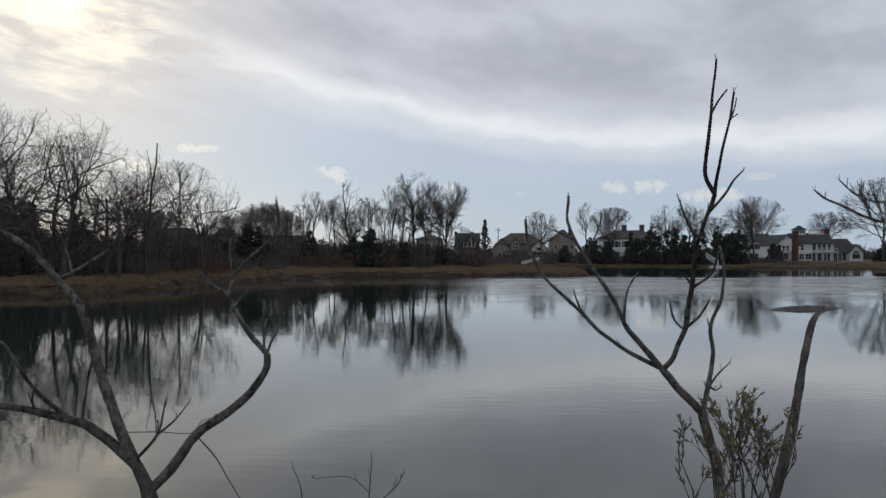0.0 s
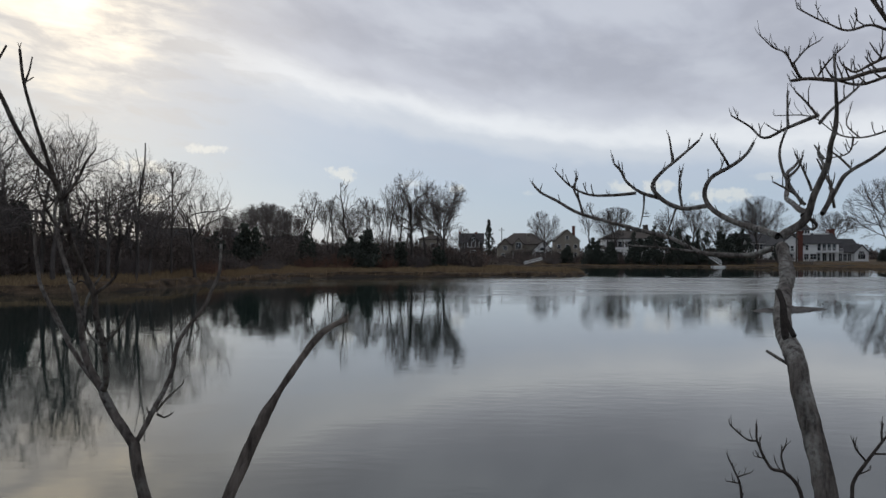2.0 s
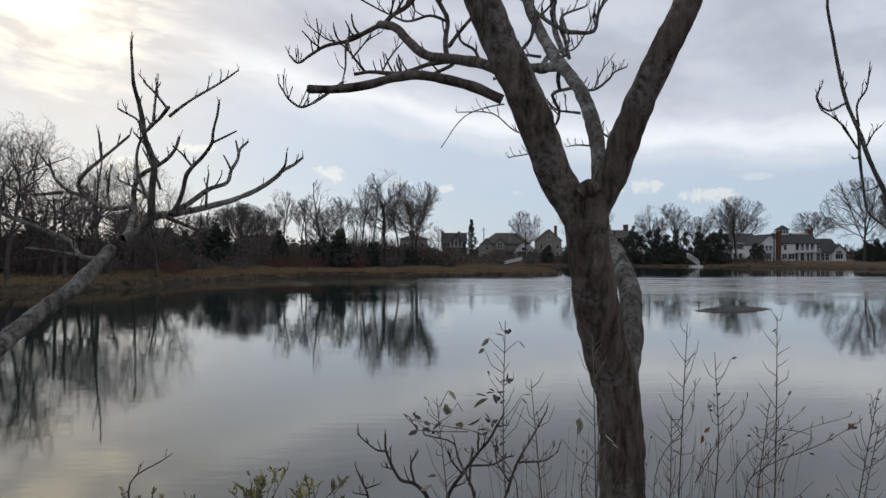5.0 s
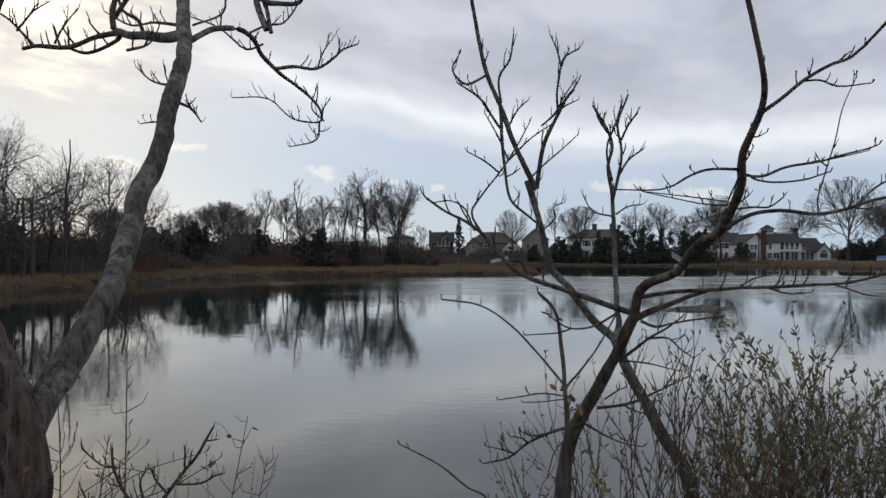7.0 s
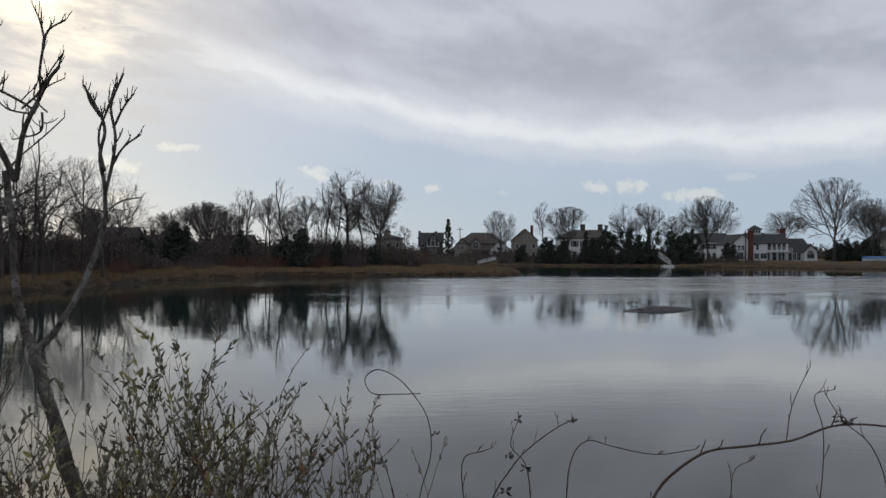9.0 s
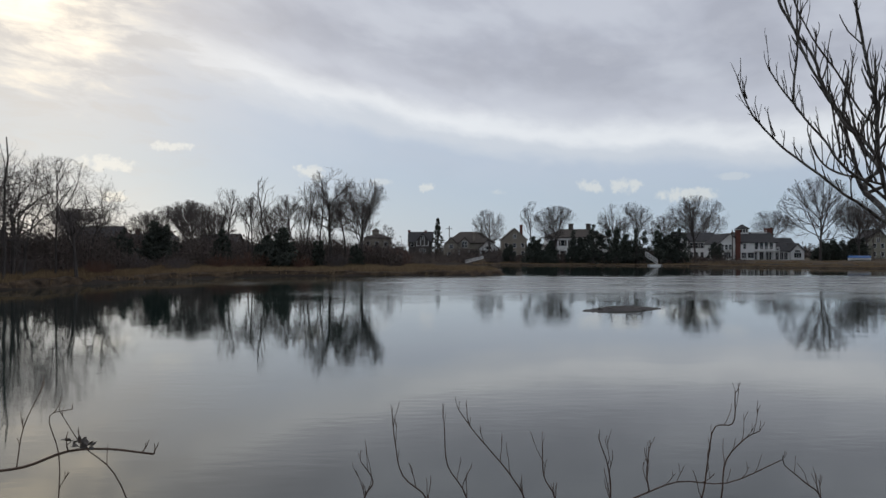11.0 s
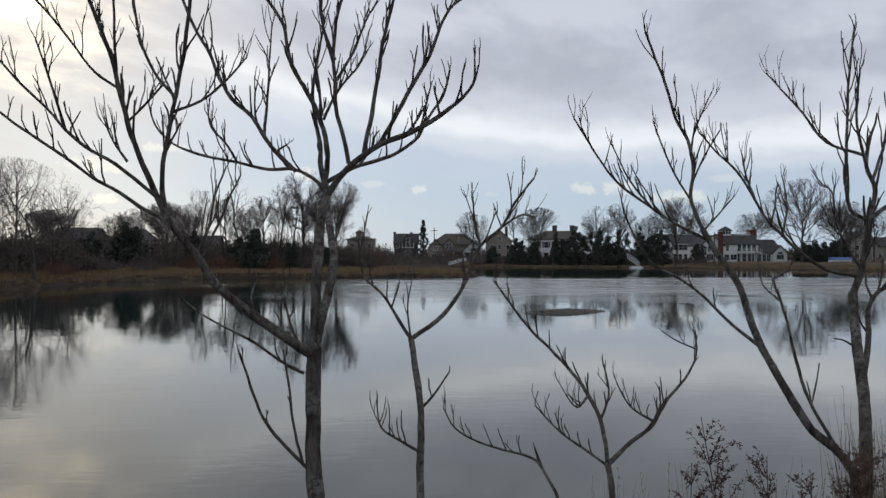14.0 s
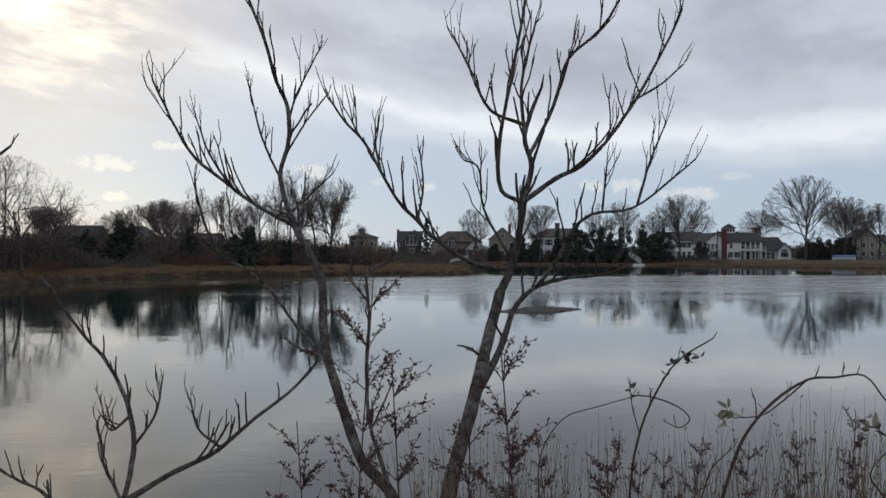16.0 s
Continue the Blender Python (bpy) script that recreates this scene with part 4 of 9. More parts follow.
def shingle_house():
    z = ground_z(22, 250)
    h = empty("house", (13.0, 250, z))
    wing(h, 0.8, 16.2, 1.5, 12, -0.5, 4.9, 8.6, "hip", "siding_tan", "roof_brown", 0.6)
    wing(h, 0, 4.6, 1.0, 9, -0.5, 4.2, 6.8, "y", "siding_tan", "roof_brown")
    wing(h, 4.9, 8.3, 0.6, 6, -0.5, 5.0, 6.9, "y", "siding_tan", "roof_brown", 0.35)
    wing(h, 11.4, 17.3, -0.6, 8, -0.5, 3.3, 6.0, "y", "siding_white", "roof_brown")
    block(h, "porch_roof", 4.4, 11.6, -0.9, 1.5, 2.45, 2.70, "roof_brown")
    for i in range(3):
        block(h, "post", 4.7 + i * 3.2, 5.0 + i * 3.2, -0.8, -0.5, -0.3, 2.5, "trim")
    # near-black panel on the wall, standing in for the shade under the porch
    block(h, "entry_shade_panel", 5.2, 11.0, 1.42, 1.55, 0.1, 2.3, "pane")
    pane_window(h, 6.6, 0.6, 3.4, 1.7, 1.9, 1, 1)
    pane_window(h, 1.6, 1.0, 0.5, 1.0, 1.3, 0, 1)
    pane_window(h, 2.3, 1.0, 3.0, 1.2, 1.2, 1, 1)
    for i in range(3):
        pane_window(h, 12.7 + i * 1.65, -0.6, 0.1, 1.3, 2.2, 0, 1)
    pane_window(h, 14.35, -0.6, 2.75, 1.7, 0.9, 0, 0)
    chimney(h, 9.8, 2.2, 0.8, 3.0, 8.3, "siding_tan")
    tagged(h, "sprawling tan shingled house with brown roof and gables", "house")


def timber_house():
    z = ground_z(4, 290)
    h = empty("house", (0.0, 290, z))
    wing(h, 0.3, 9.2, 2, 10, -0.5, 6.0, 9.6, "x", "siding_dark", "roof")
    wing(h, 3.0, 8.0, 0, 6, -0.5, 6.0, 9.2, "y", "siding_dark", "roof")
    chimney(h, 0.3, 6, 0.9, 4, 10.3)
    chimney(h, 6.6, 6, 0.9, 7, 10.2)
    for i in range(4):
        block(h, "timber", 3.2 + i * 1.45, 3.4 + i * 1.45, -0.08, 0, 4.4, 6.4, "trim")
    block(h, "timber", 3.1, 7.9, -0.09, 0, 4.2, 4.4, "trim")
    pane_window(h, 5.5, 0, 6.6, 1.3, 1.3, 1, 1)
    pane_window(h, 5.5, 0, 1.5, 2.2, 1.5, 2, 1)
    pane_window(h, 1.6, 2, 4.0, 1.1, 1.4, 0, 1)
    tagged(h, "dark half-timbered house with steep gable and chimneys", "house")


def chimney_house():
    z = ground_z(50, 224)
    h = empty("house", (41.5, 224, z))
    wing(h, 1.5, 18.5, 0, 10, -0.5, 6.5, 9.0, "hip", "siding_white", "roof_brown", 0.6)
    wing(h, 0, 3.0, -1.5, 7, -0.5, 3.6, 4.6, "hip", "siding_white", "roof_brown", 0.4)
    chimney(h, 8.8, 5, 1.2, 8, 10.6, "roof_brown")
    chimney(h, 14.0, 5, 1.2, 8, 10.6, "roof_brown")
    for i in range(6):
        pane_window(h, 2.8 + i * 2.7, 0, 4.0, 1.1, 1.6, 0, 1, shutters=True)
        pane_window(h, 2.8 + i * 2.7, 0, 0.8, 1.1, 1.7, 0, 1)
    tagged(h, "long pale house with hipped brown roof and two chimneys", "house")


def colonial_house():
    z = ground_z(88, 228)
    h = empty("house", (81.0, 228, z))
    wing(h, 1, 13, 1, 9, -0.5, 5.6, 8.0, "x", "siding_white", "roof")
    wing(h, 0, 4, 0, 8, -0.5, 5.4, 7.8, "y", "siding_white", "roof")
    wing(h, 11.2, 15.0, 0.3, 8, -0.5, 5.2, 7.4, "y", "siding_white", "roof")
    for i in range(4):
        pane_window(h, 5.2 + i * 1.6, 1, 3.4, 0.9, 1.5, 0, 1, shutters=True)
        pane_window(h, 5.2 + i * 1.6, 1, 0.6, 0.9, 1.5, 0, 1)
    pane_window(h, 2.0, 0, 3.3, 1.5, 1.4, 1, 1, shutters=True)
    pane_window(h, 13.1, 0.3, 3.2, 1.2, 1.4, 1, 1)
    tagged(h, "white colonial house with dark shutters behind an oak", "house")


def plain_house(x, y, wide, eave, ridge, axis, walls, roof, rows, label, deep=8.0, stack=None, cupola=False):
    z = ground_z(x, y)
    h = empty("house", (x, y, z))
    wing(h, 0, wide, 0, deep, -0.5, eave, ridge, axis, walls, roof)
    n = max(2, int(wide / 2.4))
    for k in range(rows):
        for i in range(n):
            pane_window(h, wide * (i + 0.5) / n, 0, 0.8 + 2.7 * k, 1.05, 1.4, 0, 1)
    if axis == "y":
        pane_window(h, wide / 2, 0, eave + 0.2, 1.0, 1.2, 1, 1)
    if stack is not None:
        chimney(h, stack, deep / 2, 0.9, eave, ridge + 1.3)
    if cupola:
        wing(h, wide * 0.3, wide * 0.55, deep * 0.35, deep * 0.6, ridge - 1, ridge + 0.9, ridge + 1.7, "hip", walls, roof, 0.2)
    return tagged(h, label, "house")


white_house()
shingle_house()
timber_house()
chimney_house()
colonial_house()
plain_house(33.5, 268, 8.5, 6.5, 10.2, "y", "siding_tan", "roof_brown", 2, "tan house with a broad front gable among trees", stack=7.0)
plain_house(-12.0, 238, 8.2, 6.3, 7.6, "hip", "siding_tan", "roof_brown", 2, "boxy tan house with a flat hipped roof and cupola", cupola=True)
plain_house(-70.0, 172, 9.2, 5.0, 7.4, "x", "siding_dark", "roof", 2, "dim grey house behind the far trees")
plain_house(-61.0, 176, 5.2, 3.8, 5.8, "x", "siding_dark", "roof", 1, "low grey house behind the far trees", stack=2.2)
plain_house(-57.5, 178, 6.0, 5.0, 7.6, "y", "siding_tan", "roof", 2, "grey gabled house behind the far trees")
plain_house(-48.0, 190, 9.0, 4.0, 6.2, "x", "siding_dark", "roof", 1, "dim dark-roofed house behind the thicket")
plain_house(147.0, 246, 10.6, 5.2, 9.4, "y", "siding_green", "roof", 2, "sage-green house with a tall front gable")
plain_house(157.0, 250, 12.0, 4.8, 7.6, "x", "siding_green", "roof", 1, "low green wing of a shorefront house")


# ---------------------------------------------------------------- shore things
def gangway(x, y, long, rise, turn, label, float_box=True, high=1.0):
    """A boat ramp with a railing, leading from the bank to a small float."""
    t = empty("gangway", (x, y, 0.25), turn)
    s = Soup()
    s.slab([Vector((0, -0.6, 0.3)), Vector((long, -0.6, 0.3 + rise)), Vector((long, 0.6, 0.3 + rise)), Vector((0, 0.6, 0.3))], 0.15)
    part("deck", s, M["trim"], t)
    for side in (-0.6, 0.6):
        r = Soup()
        n = 5
        for i in range(n + 1):
            a = Vector((long * i / n, side, 0.3 + rise * i / n))
            r.tube([a, a + Vector((0, 0, high))], [0.035, 0.035], 4)
        for up in (high / 2, high):
            r.tube([Vector((0, side, 0.3 + up)), Vector((long, side, 0.3 + rise + up))], [0.035, 0.035], 4)
        part("railing", r, M["trim"], t)
    if float_box:
        f = Soup()
        f.box(-1.0, 2.2, -1.1, 1.1, -0.45, 0.10)
        part("float", f, M["trim"], t, "white floating platform")
        for px in (-0.8, 2.0):
            q = Soup()
            q.tube([Vector((px, 1.1, -1.2)), Vector((px, 1.1, 1.2))], [0.11, 0.11], 6)
            part("piling", q, M["pole_wood"], t)
    tagged(t, label, "gangway")


gangway(63.4, 186.0, 2.7, 1.9, 168, "white railed gangway and float at the water's edge")
gangway(18.2, 209.5, 4.8, 1.2, 8, "pale gangway sloping up from the muddy bank", False, 0.55)


def bench_and_boat():
    z = ground_z(112, 178)
    t = empty("boat", (108.0, 178, z))
    hull, tarp = Soup(), Soup()
    for i in range(9):
        u = i / 8 * 2 - 1
        w = 0.95 * (1 - abs(u) ** 2.4) + 0.08
        hull.v += [Vector((u * 2.7, a * w, b)) for a, b in ((-1, 0.75), (-0.8, 0.25), (0, 0.05), (0.8, 0.25), (1, 0.75))]
        tarp.v += [Vector((u * 2.75, a * (w + 0.05), b + 0.05 * noise.noise((u * 3, a, 2)))) for a, b in ((-1, 0.72), (-0.6, 1.05), (0, 1.25), (0.6, 1.05), (1, 0.72))]
    for q in (hull, tarp):
        q.f = [(i * 5 + k, i * 5 + k + 1, i * 5 + 6 + k, i * 5 + 5 + k) for i in range(8) for k in range(4)]
    part("hull", hull, M["trim"], t)
    part("cover", tarp, M["blue"], t, "blue tarpaulin cover")
    tagged(t, "small boat under a blue tarpaulin on the lawn", "boat")
    z = ground_z(114, 170)
    d = empty("dinghy", (114.0, 168, z))
    s = Soup()
    for i in range(7):
        u = i / 6 * 2 - 1
        w = 0.6 * (1 - abs(u) ** 2.6) + 0.12
        s.v += [Vector((u * 1.5, a * w, b)) for a, b in ((-1, 0.0), (-0.8, 0.36), (0, 0.5), (0.8, 0.36), (1, 0.0))]
    s.f = [(i * 5 + k, i * 5 + k + 1, i * 5 + 6 + k, i * 5 + 5 + k) for i in range(6) for k in range(4)]
    part("hull", s, M["trim"], d)
    tagged(d, "small white dinghy turned over on the bank", "boat")


bench_and_boat()


def utility_pole(x, y, top):
    z = ground_z(x, y)
    t = empty("utility_pole", (x, y, z))
    s = Soup()
    s.tube([Vector((0, 0, -0.3)), Vector((0.05, 0, top - z))], [0.19, 0.13], 7)
    part("post", s, M["pole_wood"], t)
    a = Soup()
    a.box(-1.1, 1.1, -0.08, 0.08, top - z - 1.0, top - z - 0.84)
    part("crossarm", a, M["pole_wood"], t)
    tagged(t, "tall wooden utility pole beside the houses", "utility pole")


utility_pole(15.0, 268, 12.5)
utility_pole(85.5, 196, 9.0)
utility_pole(139.0, 226, 11.0)


# ---------------------------------------------------------------- near-bank plants: helpers
def smooth_line(pts, per):
    """A curve through the points, even where they are unevenly spaced."""
    q = [Vector(p) for p in pts]
    q = [q[0] * 2 - q[1]] + q + [q[-1] * 2 - q[-2]]
    out = []
    for a, b, c, d in zip(q, q[1:], q[2:], q[3:]):
        u, v, w = (max((e - f).length, 1e-5) ** 0.5 for e, f in ((b, a), (c, b), (d, c)))
        m = (c - b) + ((b - a) / u - (c - a) / (u + v)) * v
        n = (c - b) + ((d - c) / w - (d - b) / (v + w)) * v
        for i in range(per):
            t = i / per
            out.append(b * (2 * t ** 3 - 3 * t ** 2 + 1) + m * (t ** 3 - 2 * t ** 2 + t) + c * (3 * t ** 2 - 2 * t ** 3) + n * (t ** 3 - t ** 2))
    return out + [q[-2].copy()]


def rough_tube(soup, pts, radii, sides, rough, seed):
    """A tube whose skin is knobbly."""
    at = len(soup.v)
    soup.tube(pts, radii, sides)
    for i, p in enumerate(pts):
        for k in range(sides):
            j = at + i * sides + k
            out = soup.v[j] - p
            w = noise.noise(Vector((soup.v[j].x * 11 + seed, soup.v[j].y * 11, soup.v[j].z * 5))) + 0.6 * noise.noise(soup.v[j] * 34 + Vector((seed, 0, 0)))
            soup.v[j] = p + out * (1 + rough * w)


class Stem:
    """A woody plant on the near bank: a trunk, its limbs one by one, and a spray of short twigs."""

    def __init__(self, name, label, category, place, bark_name, seed):
        self.x, self.y = place
        self.z = ground_z(*place) - 0.05
        self.root = tagged(empty(name, (self.x, self.y, self.z)), label, category)
        self.bark, self.rng, self.seed = bark_name, random.Random(seed), seed
        self.twigs, self.foliage, self.known, self.woody = Soup(), {}, [], category == "tree"

    def limb(self, r0, r1, stubs, reach, *pts, skin=""):
        rng = self.rng
        pts = [Vector((a, b, c - self.z)) for a, b, c in pts]
        first = not self.known
        held = any((q - pts[0]).length < 0.09 + r for q, r in self.known)
        rise = []
        if first or (not self.woody and not held):
            foot = Vector((pts[0].x * 0.6 + (pts[0].x - pts[1].x) * 0.5, pts[0].y * 0.8, 0))
            rise = [foot, foot.lerp(pts[0], 0.5)]
        per = 5 if r0 > 0.02 else 4
        line = smooth_line(rise + pts, per if r0 < 0.03 else 9)
        n = len(line)
        wig = min(0.5 * r0, 0.0035)
        line = [q + Vector((noise.noise(q * 14), noise.noise(q * 14 + Vector((5, 0, 0))), 0)) * wig * (0 if i == 0 else 1) for i, q in enumerate(line)]
        # widths hold through the part below the picture, then narrow
        cut = len(rise) / (len(rise) + len(pts) - 1)
        radii = []
        for i in range(n):
            u = i / (n - 1)
            v = max(0.0, (u - cut) / (1 - cut)) if rise else u
            radii.append((r0 + (r1 - r0) * v) * (1.18 - 0.18 * u / cut if rise and u < cut else 1) * (1 + 0.10 * noise.noise(line[i] * 22)))
        s = Soup()
        if first:
            way = (line[-1] - line[-2]).normalized() * r1
            line = line + [line[-1] + way * k for k in (0.45, 0.8, 0.98)]
            radii += [r1 * k for k in (0.88, 0.58, 0.15)]
        if r0 > 0.02:
            rough_tube(s, line, radii, 22, 0.075, self.seed)
        else:
            rough_tube(s, line, radii, 9 if r0 > 0.008 else 6, 0.10, self.seed)
        name = ("trunk" if first else ("limb" if r0 > 0.006 else "branch")) if self.woody else "stem"
        if skin:
            part("rotten_hollow", s, M[skin], self.root, "dark rotten wood", True)
        else:
            part(name, s, M[self.bark], self.root, "", True)
        self.known += list(zip(line, radii))
        for i in range(stubs):
            u = 0.22 + 0.76 * (i + rng.random()) / stubs
            k = max(len(rise) * (per if r0 < 0.03 else 9), min(int(u * (n - 1)), n - 2))
            p, t = line[k], (line[k + 1] - line[k]).normalized()
            self.stub(p, t, radii[k], reach * rng.uniform(0.55, 1.35), 1)
        if stubs and r1 < 0.01:
            t = (line[-1] - line[-2]).normalized()
            for _ in range(2):
                self.stub(line[-1], t, r1, reach * rng.uniform(0.3, 0.7), 0)

    def stub(self, p, t, r, long, deep):
        """A short upturned twig with a blunt tip."""
        rng = self.rng
        side = Vector((rng.uniform(-1, 1), rng.uniform(-0.8, 0.8), rng.uniform(-0.1, 0.6)))
        d = (t * 0.6 + side * 0.62 + Vector((0, 0, 0.42))).normalized()
        pts = [p]
        n = 4
        for _ in range(n):
            d = (d + Vector((rng.gauss(0, 0.16), rng.gauss(0, 0.16), 0.24 + rng.gauss(0, 0.10)))).normalized()
            pts.append(pts[-1] + d * long / n)
        a = max(0.0011, min(r * 0.62, long * 0.055))
        rad = [a, a * 0.86, a * 0.74, a * 0.72, a * 0.5]
        self.twigs.tube(pts, rad, 5)
        if deep:
            for _ in range(rng.choice((0, 1, 1, 2))):
                k = rng.randint(1, 3)
                self.stub(pts[k], (pts[k] - pts[k - 1]).normalized(), a, long * rng.uniform(0.35, 0.6), 0)

    def leaves(self, mat, n, size, place):
        c = Vector((place[0], place[1], place[2] - self.z))
        s = self.foliage.setdefault(mat, Soup())
        for _ in range(n):
            d = Vector((self.rng.uniform(-1, 1), self.rng.uniform(-1, 1), self.rng.uniform(-0.6, 0.9)))
            s.leaf(c + d * size * 0.12, d, size * self.rng.uniform(0.6, 1.2), 0.5)

    def done(self):
        if self.twigs.v:
            tagged(part("twig_spray", self.twigs, M[self.bark if self.bark in ("twig_brown", "twig_pale") else "twig"], self.root, "", True), kind="stuff")
        for mat, s in self.foliage.items():
            tagged(part("foliage", s, M[mat], self.root), kind="stuff")


# ---------------------------------------------------------------- trees and stems on the near bank

# forked sapling
s = Stem("sapling", "bare grey sapling forking low over the water", "tree", (-0.85, 2.15), "bark", 17)
s.limb(0.0215, 0.0176, 0, 0.000, (0.000, 0.000, 2.278), (-0.019, 0.006, 2.347), (-0.052, 0.016, 2.400))
s.limb(0.0166, 0.0068, 2, 0.071, (-0.052, 0.016, 2.400), (-0.119, 0.039, 2.523), (-0.179, 0.063, 2.657), (-0.267, 0.122, 2.841), (-0.355, 0.160, 2.924), (-0.455, 0.198, 3.010), (-0.568, 0.226, 3.075), (-0.694, 0.255, 3.144))
s.limb(0.0068, 0.0030, 3, 0.039, (-0.355, 0.160, 2.924), (-0.294, 0.175, 2.958), (-0.219, 0.202, 3.018), (-0.184, 0.221, 3.063), (-0.141, 0.236, 3.098))
s.limb(0.0042, 0.0022, 0, 0.000, (-0.206, 0.209, 3.035), (-0.200, 0.225, 3.071), (-0.218, 0.237, 3.098))
s.limb(0.0048, 0.0022, 0, 0.000, (-0.317, 0.169, 2.945), (-0.343, 0.196, 3.001), (-0.404, 0.234, 3.090))
s.limb(0.0153, 0.0089, 2, 0.065, (-0.052, 0.016, 2.400), (-0.147, 0.030, 2.476), (-0.208, 0.037, 2.512), (-0.308, 0.041, 2.538), (-0.409, 0.045, 2.558), (-0.525, 0.047, 2.569))
s.limb(0.0077, 0.0028, 2, 0.049, (-0.245, 0.038, 2.522), (-0.365, 0.055, 2.608), (-0.421, 0.066, 2.672), (-0.470, 0.078, 2.736), (-0.535, 0.088, 2.768))
s.limb(0.0052, 0.0028, 1, 0.033, (-0.220, 0.037, 2.515), (-0.215, 0.051, 2.609), (-0.206, 0.066, 2.689))
s.limb(0.0152, 0.0104, 1, 0.049, (-0.014, 0.004, 2.330), (0.045, 0.016, 2.393), (0.111, 0.033, 2.485), (0.197, 0.044, 2.547), (0.267, 0.056, 2.610), (0.302, 0.067, 2.673), (0.303, 0.074, 2.713))
s.limb(0.0092, 0.0029, 2, 0.051, (0.303, 0.074, 2.713), (0.250, 0.089, 2.769), (0.190, 0.123, 2.841), (0.167, 0.142, 2.882), (0.121, 0.154, 2.907), (0.080, 0.173, 2.949))
s.limb(0.0052, 0.0028, 1, 0.025, (0.303, 0.074, 2.713), (0.318, 0.081, 2.754), (0.332, 0.091, 2.773))
s.limb(0.0046, 0.0021, 1, 0.025, (0.296, 0.076, 2.720), (0.291, 0.090, 2.769), (0.294, 0.111, 2.812))
s.limb(0.0061, 0.0038, 2, 0.032, (0.170, 0.140, 2.877), (0.181, 0.164, 2.933), (0.214, 0.187, 2.984), (0.269, 0.210, 3.036), (0.299, 0.233, 3.089), (0.285, 0.267, 3.171))
s.limb(0.0034, 0.0022, 0, 0.000, (0.179, 0.161, 2.926), (0.159, 0.195, 3.001), (0.153, 0.218, 3.054))
s.limb(0.0033, 0.0022, 0, 0.000, (0.190, 0.123, 2.841), (0.225, 0.146, 2.891), (0.250, 0.151, 2.902))
s.limb(0.0057, 0.0021, 2, 0.032, (-0.060, 0.019, 2.415), (-0.001, 0.029, 2.485), (0.012, 0.039, 2.540), (0.017, 0.044, 2.571))
s.limb(0.0039, 0.0014, 1, 0.024, (-0.001, 0.029, 2.485), (0.053, 0.038, 2.532), (0.089, 0.046, 2.579))
s.limb(0.0016, 0.0010, 0, 0.000, (-0.102, 0.033, 2.492), (0.007, 0.031, 2.494), (0.104, 0.031, 2.493), (0.126, 0.036, 2.524), (0.174, 0.038, 2.535))
s.limb(0.0023, 0.0013, 0, 0.000, (0.111, 0.033, 2.485), (0.171, 0.023, 2.423), (0.207, 0.013, 2.370), (0.245, 0.003, 2.315))
s.done()

# tall sapling
s = Stem("sapling", "slender bare grey sapling with upright leader", "tree", (0.82, 2.28), "bark", 18)
s.limb(0.0170, 0.0148, 0, 0.000, (-0.028, 0.050, 2.347), (-0.043, 0.056, 2.410), (-0.062, 0.061, 2.485), (-0.069, 0.067, 2.519))
s.limb(0.0132, 0.0120, 0, 0.000, (-0.069, 0.067, 2.519), (-0.098, 0.080, 2.550), (-0.130, 0.094, 2.583), (-0.154, 0.107, 2.616), (-0.174, 0.120, 2.643))
s.limb(0.0072, 0.0047, 3, 0.030, (-0.174, 0.120, 2.643), (-0.213, 0.160, 2.662), (-0.258, 0.200, 2.684), (-0.304, 0.240, 2.717), (-0.351, 0.280, 2.754), (-0.400, 0.320, 2.811), (-0.451, 0.360, 2.861), (-0.494, 0.400, 2.903), (-0.529, 0.440, 2.957), (-0.554, 0.470, 3.030), (-0.567, 0.500, 3.128))
s.limb(0.0043, 0.0026, 1, 0.020, (-0.354, 0.300, 2.755), (-0.403, 0.300, 2.825), (-0.423, 0.300, 2.880))
s.limb(0.0096, 0.0045, 2, 0.030, (-0.174, 0.120, 2.643), (-0.212, 0.140, 2.690), (-0.247, 0.170, 2.734), (-0.269, 0.200, 2.766), (-0.285, 0.220, 2.811), (-0.313, 0.250, 2.876), (-0.343, 0.280, 2.926), (-0.382, 0.310, 2.994), (-0.412, 0.340, 3.047), (-0.433, 0.360, 3.118), (-0.428, 0.380, 3.203))
s.limb(0.0050, 0.0025, 1, 0.030, (-0.275, 0.210, 2.782), (-0.264, 0.215, 2.878), (-0.226, 0.220, 2.945))
s.limb(0.0035, 0.0017, 1, 0.030, (-0.379, 0.320, 2.991), (-0.339, 0.320, 3.078), (-0.324, 0.320, 3.134))
s.limb(0.0035, 0.0018, 1, 0.030, (-0.412, 0.340, 3.047), (-0.469, 0.340, 3.077), (-0.513, 0.340, 3.093))
s.limb(0.0088, 0.0054, 1, 0.030, (-0.174, 0.120, 2.643), (-0.150, 0.090, 2.681), (-0.141, 0.060, 2.732), (-0.131, 0.025, 2.783), (-0.133, -0.000, 2.831), (-0.129, -0.030, 2.907), (-0.137, -0.080, 2.982), (-0.140, -0.120, 3.039), (-0.130, -0.170, 3.108), (-0.124, -0.214, 3.162))
s.limb(0.0061, 0.0024, 2, 0.020, (-0.124, -0.214, 3.162), (-0.157, -0.240, 3.211), (-0.167, -0.280, 3.258), (-0.173, -0.320, 3.316), (-0.179, -0.350, 3.352), (-0.188, -0.390, 3.402), (-0.193, -0.430, 3.470))
